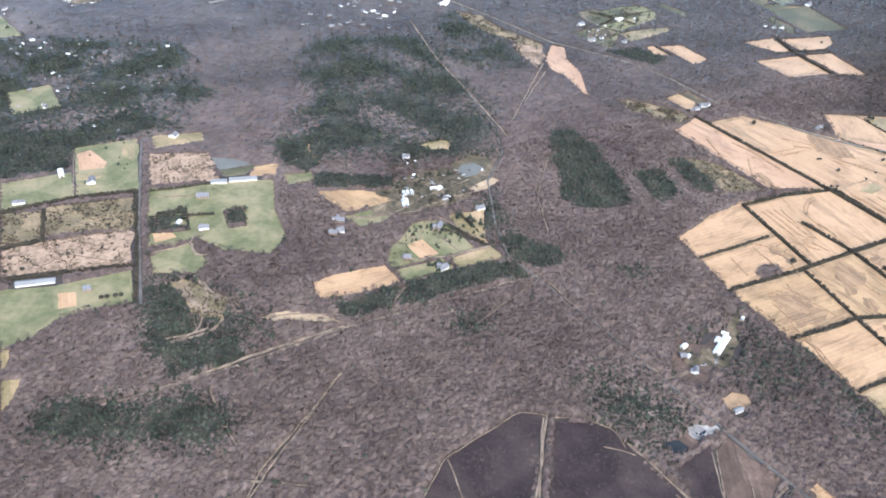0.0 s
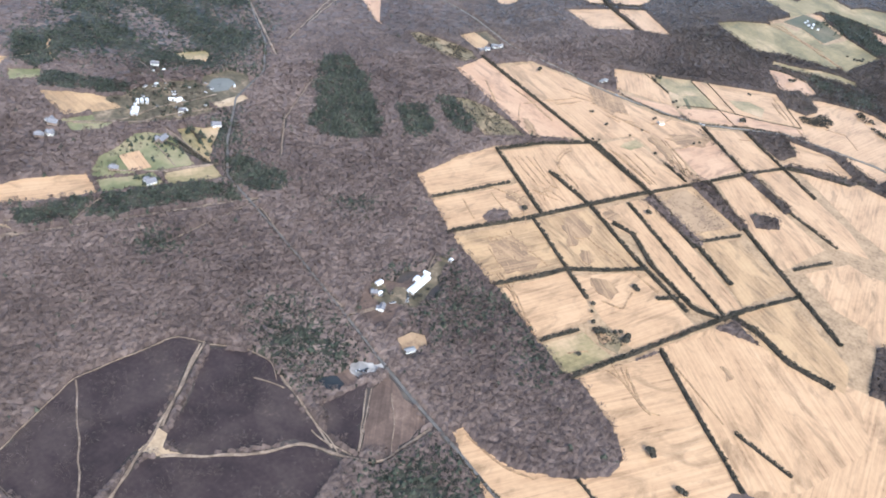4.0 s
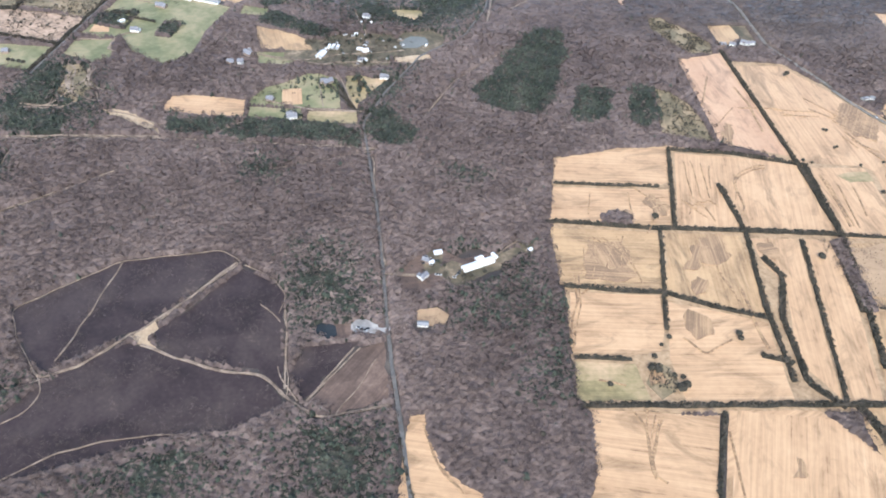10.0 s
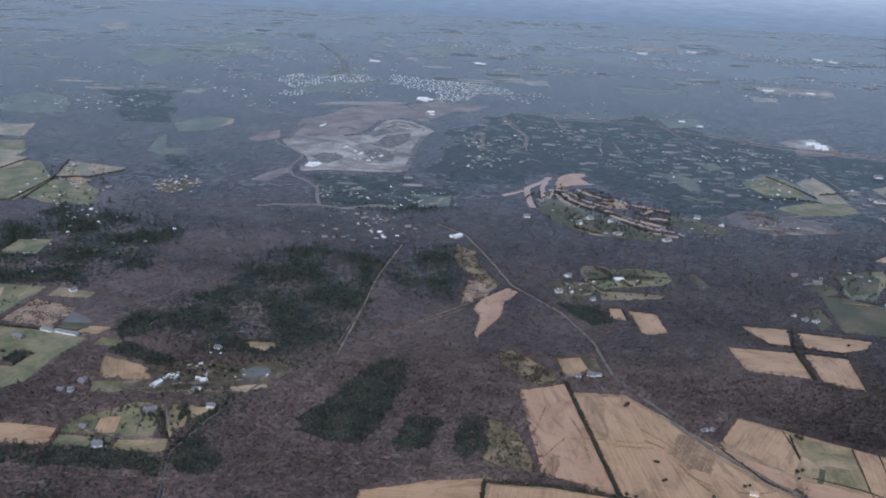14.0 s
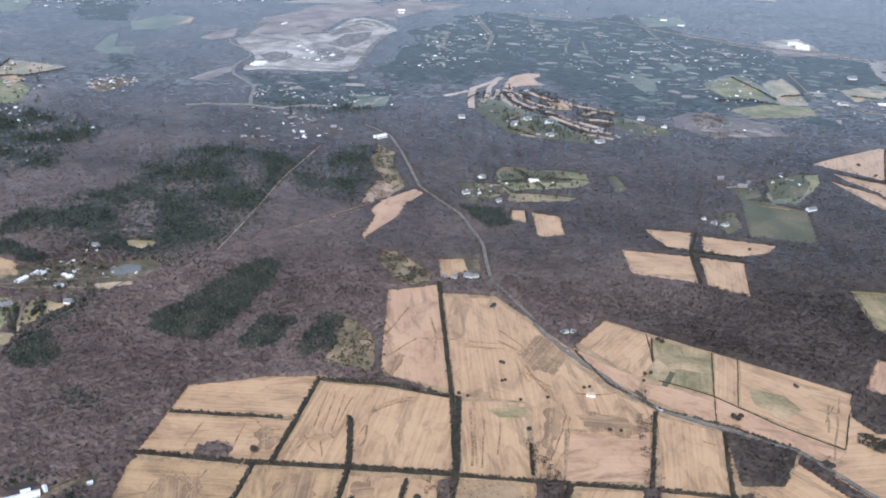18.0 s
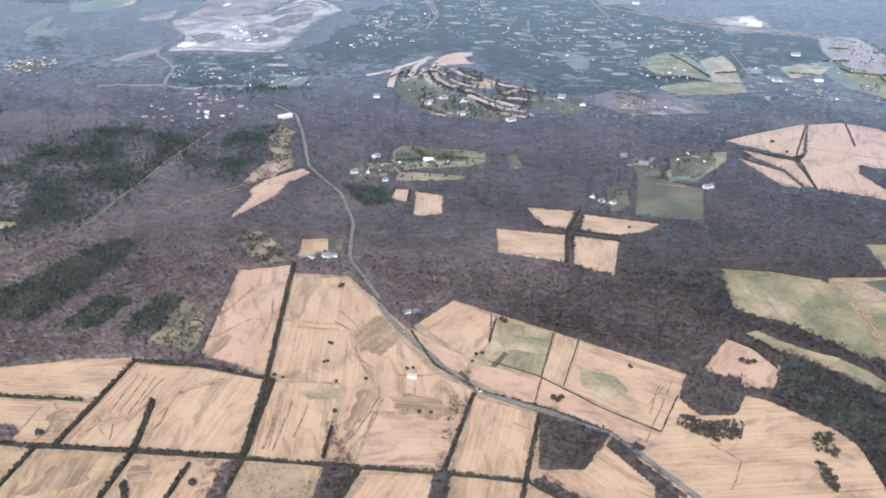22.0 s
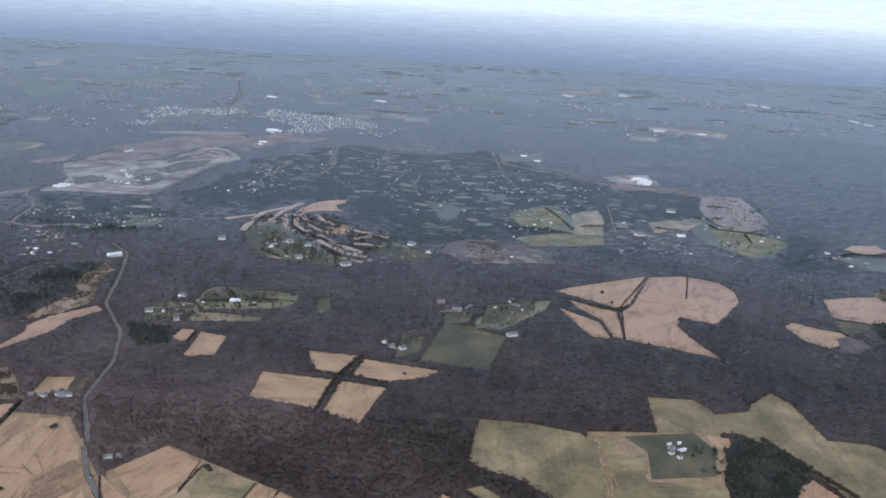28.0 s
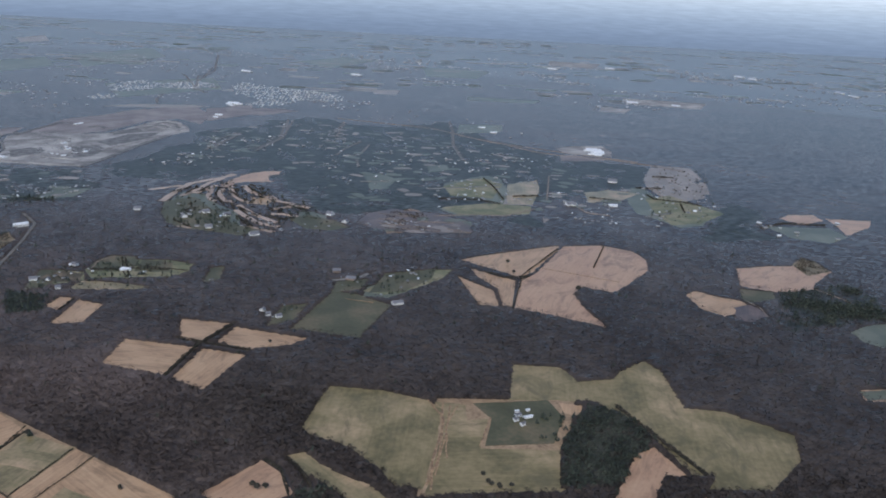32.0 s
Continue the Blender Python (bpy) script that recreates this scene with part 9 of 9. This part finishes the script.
def building(style, x, y, length, width, turn):
    """A house, shed or barn of walls, roof, door, windows and, for houses, a chimney and a porch wing."""
    wall, roof, eaves, label, category = STYLES[style]
    if length < width:
        length, width, turn = width, length, turn + 90
    ridge = eaves + width * (0.36 if category == "house" else 0.2)
    thing = new(category, None)
    thing.matrix_world = pose(x, y, 0.15, 0, 0, turn)
    bm = bmesh.new()
    gable_wall(bm, length, width, eaves, ridge)
    part("wall", bm, wall, thing)
    bm = bmesh.new()
    gable(bm, length, width, eaves, ridge)
    if category != "house":
        for k in range(1, int(length / 1.6)):
            for s in (-1, 1):
                cx = -length / 2 + k * 1.6
                v = [bm.verts.new((cx + d, s * q, z)) for d, q, z in ((-0.06, 0.02, ridge + 0.05), (0.06, 0.02, ridge + 0.05), (0.06, width / 2, eaves + 0.05), (-0.06, width / 2, eaves + 0.05))]
                bm.faces.new(v if s < 0 else list(reversed(v)))
    top = part("roof", bm, roof, thing)
    bm = bmesh.new()
    if category == "house":
        box(bm, 0.1, -width / 2 - 0.03, 0, 0.5, 0.08, 1.1)
    else:
        box(bm, -length / 2 - 0.03, 0, 0, 0.08, min(1.6, width * 0.45), 1.3)
    part("door", bm, M_BROWN_ROOF, thing)
    for side in (-1, 1):
        for k in range(max(2, int(length / 2.2))):
            cx = -length / 2 + (k + 0.5) * length / max(2, int(length / 2.2))
            if side < 0 and category == "house" and abs(cx - 0.1) < 0.6:
                continue
            bm = bmesh.new()
            box(bm, cx, side * (width / 2 + 0.02), 0.9, 0.5, 0.06, 0.6)
            part("window", bm, M_GLASS, thing)
    if category == "house":
        bm = bmesh.new()
        box(bm, length * 0.28, width * 0.12, eaves - 0.1, 0.45, 0.45, ridge - eaves + 0.5)
        part("chimney", bm, M_BRICK, top)
        wing = min(length * 0.45, 3.0)
        bm = bmesh.new()
        box(bm, -length * 0.2, width / 2 + wing * 0.35, -0.1, wing, wing * 0.7, eaves * 0.8)
        part("wing", bm, wall, thing)
        bm = bmesh.new()
        box(bm, -length * 0.2, width / 2 + wing * 0.38, eaves * 0.8, wing + 0.3, wing * 0.7 + 0.2, 0.2)
        part("wing_roof", bm, roof, thing)
    return tagged(thing, label, category, "farm buildings and houses")


for row in BUILDINGS:
    building(*row)

# scattered homes: the nearer ones singly, the far ones as one settlement
r4 = np.random.default_rng(41)
HOMES = []
for wall, roof, label in ((M_WHITE, M_GREY_ROOF, "white home with a grey roof among trees"), (M_BRICK, M_METAL_ROOF, "brick home with a pale roof among trees"), (M_WHITE, M_WHITE_ROOF, "white home with a bright roof among trees")):
    thing = new("home", None)
    bm = bmesh.new()
    gable_wall(bm, 1.25, 0.75, 0.42, 0.66)
    part("wall", bm, wall, thing)
    bm = bmesh.new()
    gable(bm, 1.25, 0.75, 0.42, 0.66, 0.05, 0.03)
    part("roof", bm, roof, thing)
    bm = bmesh.new()
    box(bm, 0.1, -0.38, 0, 0.14, 0.02, 0.26)
    part("door", bm, M_BROWN_ROOF, thing)
    HOMES.append(tagged(thing, label, "house", "scattered homes"))
first = [True, True, True]
far_spots = []
singles = 0
for number, size, outline in SCATTERED:
    for x, y in fill(outline, number, r4):
        k, s, a = int(r4.choice([0, 0, 0, 1, 1, 2])), size * r4.uniform(0.45, 0.85), r4.uniform(0, 180)
        if y > 1150 or singles > 240:
            far_spots.append((x, y, 0.85 * s, a, k))
            continue
        singles += 1
        m = pose(x, y, 0.15, 0, 0, a)
        if first[k]:
            HOMES[k].matrix_world, HOMES[k].scale, first[k] = m, (s, s, s), False
            HOMES[k].matrix_world = m @ Matrix.Diagonal((s, s, s, 1))
        else:
            ob = copy_thing(HOMES[k], m)
            ob.scale = (s, s, s)


def settlement(name, rows, walls, roofs, label, tall=1.0):
    """Many plain gabled homes in one mesh: walls and roofs."""
    bmv, faces, mats = [], [], []
    for x, y, s, a, k in rows:
        c, d = math.cos(radians(a)), math.sin(radians(a))
        o = len(bmv)
        for px, py, pz in ((-0.62, -0.38, 0), (0.62, -0.38, 0), (0.62, 0.38, 0), (-0.62, 0.38, 0), (-0.62, -0.38, 0.42), (0.62, -0.38, 0.42), (0.62, 0.38, 0.42), (-0.62, 0.38, 0.42), (-0.65, 0, 0.68), (0.65, 0, 0.68)):
            bmv.append((x + s * (px * c - py * d), y + s * (px * d + py * c), s * pz * tall))
        for f, q in (((0, 1, 5, 4), 0), ((2, 3, 7, 6), 0), ((1, 2, 6, 9, 5), 0), ((3, 0, 4, 8, 7), 0), ((4, 5, 9, 8), 1 + k), ((6, 7, 8, 9), 1 + k)):
            faces.append([o + i for i in f])
            mats.append(q)
    me = bpy.data.meshes.new(name)
    me.from_pydata(bmv, [], faces)
    for m in (walls, *roofs):
        me.materials.append(m)
    me.polygons.foreach_set("material_index", np.array(mats, np.int32))
    # normals all point up, so far homes shade evenly pale as in haze
    if tall < 1:
        me.attributes.new("custom_normal", "FLOAT_VECTOR", "POINT").data.foreach_set("vector", np.tile(np.array([0, 0, 1], np.float32), len(bmv)))
    return tagged(new(name, me), label, "houses", "", "stuff")


ROOFS = (M_GREY_ROOF, M_METAL_ROOF, M_WHITE_ROOF)
FAR_ROOFS = (M_GREY_ROOF, M_METAL_ROOF, M_WHITE_ROOF)
settlement("distant_homes", far_spots, M_PALE_WALL, ROOFS, "pale homes scattered through distant evergreen woods", 0.8)
# lawns and bare plots round the homes of the wooded estate
r6 = np.random.default_rng(17)
for mat, what, number in ((M_HAZED_GREEN, "small dull lawns round homes in the woods", 120), (M_HAZED_TAN, "small bare plots and drives round homes in the woods", 60)):
    bm = bmesh.new()
    for outline in ESTATE:
        for x, y in fill(outline, int(number * extent(outline) / 420000) + 4, r6):
            long, deep, a = r6.uniform(5, 17), r6.uniform(4, 10), radians(25 + r6.normal(0, 25))
            ring = [(x + long * u * math.cos(a) - deep * v * math.sin(a), y + long * u * math.sin(a) + deep * v * math.cos(a)) for u, v in ((-1, -0.8), (0.1, -1), (1, -0.6), (0.9, 0.7), (-0.2, 1), (-0.9, 0.6))]
            bm.faces.new([bm.verts.new((p[0], p[1], 0.56 + 0.002 * r6.uniform())) for p in ring])
    tagged(part("house_plots", bm, mat), what, "plots", "", "stuff")

# housing estates in rows, and the far towns beyond
rows = []
for outline in [o for kind, o in FIELDS if kind == "lot"]:
    q = np.array(outline)
    (x0, y0), (x1, y1) = q.min(0), q.max(0)
    for x in np.arange(x0, x1, 11):
        for y in np.arange(y0, y1, 15):
            if inside(np.array([x]), np.array([y]), outline)[0] and r4.uniform() < 0.7:
                rows.append((x + r4.normal(0, 1), y + r4.normal(0, 1.5), r4.uniform(3, 4.4), 30 + r4.normal(0, 5), int(r4.choice([1, 1, 2]))))
settlement("housing_estate", rows, M_WHITE, FAR_ROOFS, "close rows of pale houses on a distant estate", 0.6)
rows = []
for cx, cy, spread, number, size in TOWNS:
    hubs = [(cx + r4.normal(0, spread * 1.3), cy + r4.normal(0, spread * 0.8)) for _ in range(5)]
    for _ in range(int(number * 2.0)):
        hub = hubs[int(r4.integers(0, 5))]
        x, y = hub[0] + r4.normal(0, spread * 0.45), hub[1] + r4.normal(0, spread * 0.2)
        rows.append((x, y, size * r4.uniform(0.25, 0.55), r4.choice([30, 120]) + r4.normal(0, 8), int(r4.choice([0, 1, 1, 2, 2]))))
settlement("far_town", rows, M_PALE_WALL, FAR_ROOFS, "hazy far town of pale roofs", 0.4)

# ---- vehicles ----
def car(x, y, turn, paint, size=1.0, z=0.32):
    thing = new("car", None)
    thing.matrix_world = pose(x, y, z, 0, 0, turn) @ Matrix.Diagonal((size, size, size, 1))
    bm = bmesh.new()
    box(bm, 0, 0, 0.15, 2.0, 0.82, 0.30)
    body = part("body", bm, paint, thing)
    bm = bmesh.new()
    v = [bm.verts.new(p) for p in ((-0.75, -0.38, 0.45), (0.55, -0.38, 0.45), (0.55, 0.38, 0.45), (-0.75, 0.38, 0.45), (-0.55, -0.32, 0.72), (0.2, -0.32, 0.72), (0.2, 0.32, 0.72), (-0.55, 0.32, 0.72))]
    for f in ((4, 5, 6, 7), (0, 1, 5, 4), (1, 2, 6, 5), (2, 3, 7, 6), (3, 0, 4, 7)):
        bm.faces.new([v[i] for i in f])
    part("cabin", bm, M_GLASS, thing)
    for wx in (-0.6, 0.6):
        for wy in (-0.4, 0.4):
            bm = bmesh.new()
            bmesh.ops.create_cone(bm, cap_ends=True, segments=10, radius1=0.17, radius2=0.17, depth=0.12, matrix=pose(wx, wy, 0.15, 90))
            part("wheel", bm, M_TYRE, thing)
    return tagged(thing, "pale car standing on the gravel" if paint is M_PAINT else "dark car standing on the gravel", "car", "cars")


for row in CARS:
    car(row[0], row[1], row[2], M_PAINT if row[3] else M_DARK_PAINT, row[4])

# ---- trees that stand alone ----
def lone_tree(kind, seed):
    """A tapered trunk with limbs, and a crown of many small shards."""
    r = np.random.default_rng(seed)
    thing = new("cedar_tree" if kind == "cedar" else "tree", None)
    bm = bmesh.new()
    bmesh.ops.create_cone(bm, cap_ends=True, segments=7, radius1=0.045, radius2=0.015, depth=0.6, matrix=pose(0, 0, 0.28))
    for k in range(5):
        a = k * 72 + r.uniform(-20, 20)
        bmesh.ops.create_cone(bm, cap_ends=False, segments=5, radius1=0.016, radius2=0.004, depth=0.36, matrix=pose(0.13 * math.cos(radians(a)), 0.13 * math.sin(radians(a)), 0.5 + 0.05 * k) @ pose(0, 0, 0, 0, 45, a))
    part("trunk", bm, M_BARK, thing)
    tri, face = shard_tree(r, 150, {"cedar": "pine", "tree": "bush", "pale": "bare"}[kind])
    tri = tri * np.array([1.0, 1.0, 0.9]) + np.array([0, 0, 0.08])
    me = bpy.data.meshes.new("crown")
    me.from_pydata([tuple(p) for t in tri for p in t], [], [(3 * i, 3 * i + 1, 3 * i + 2) for i in range(len(tri))])
    me.materials.append({"cedar": M_NEEDLE, "tree": M_HEDGE, "pale": M_PALE}[kind])
    me.attributes.new("custom_normal", "FLOAT_VECTOR", "POINT").data.foreach_set("vector", np.repeat(face, 3, 0).astype(np.float32).ravel())
    crown = new("crown", me)
    crown.parent = thing
    label = {"cedar": "dark pointed cedar tree standing alone", "tree": "dark rounded tree standing alone in open land", "pale": "pale budding tree by the clearing"}[kind]
    return tagged(thing, label, "tree", "lone trees")


FORMS = {}
for kind, x, y, tall in LONE_TREES:
    m = pose(x, y, 0.12, 0, 0, (x * 37) % 360)
    if kind not in FORMS:
        FORMS[kind] = lone_tree(kind, len(FORMS) + 60)
        FORMS[kind].matrix_world = m @ Matrix.Diagonal((tall, tall, tall, 1))
    else:
        ob = copy_thing(FORMS[kind], m)
        ob.scale = (tall, tall, tall * (0.85 + (y * 13 % 30) / 100))
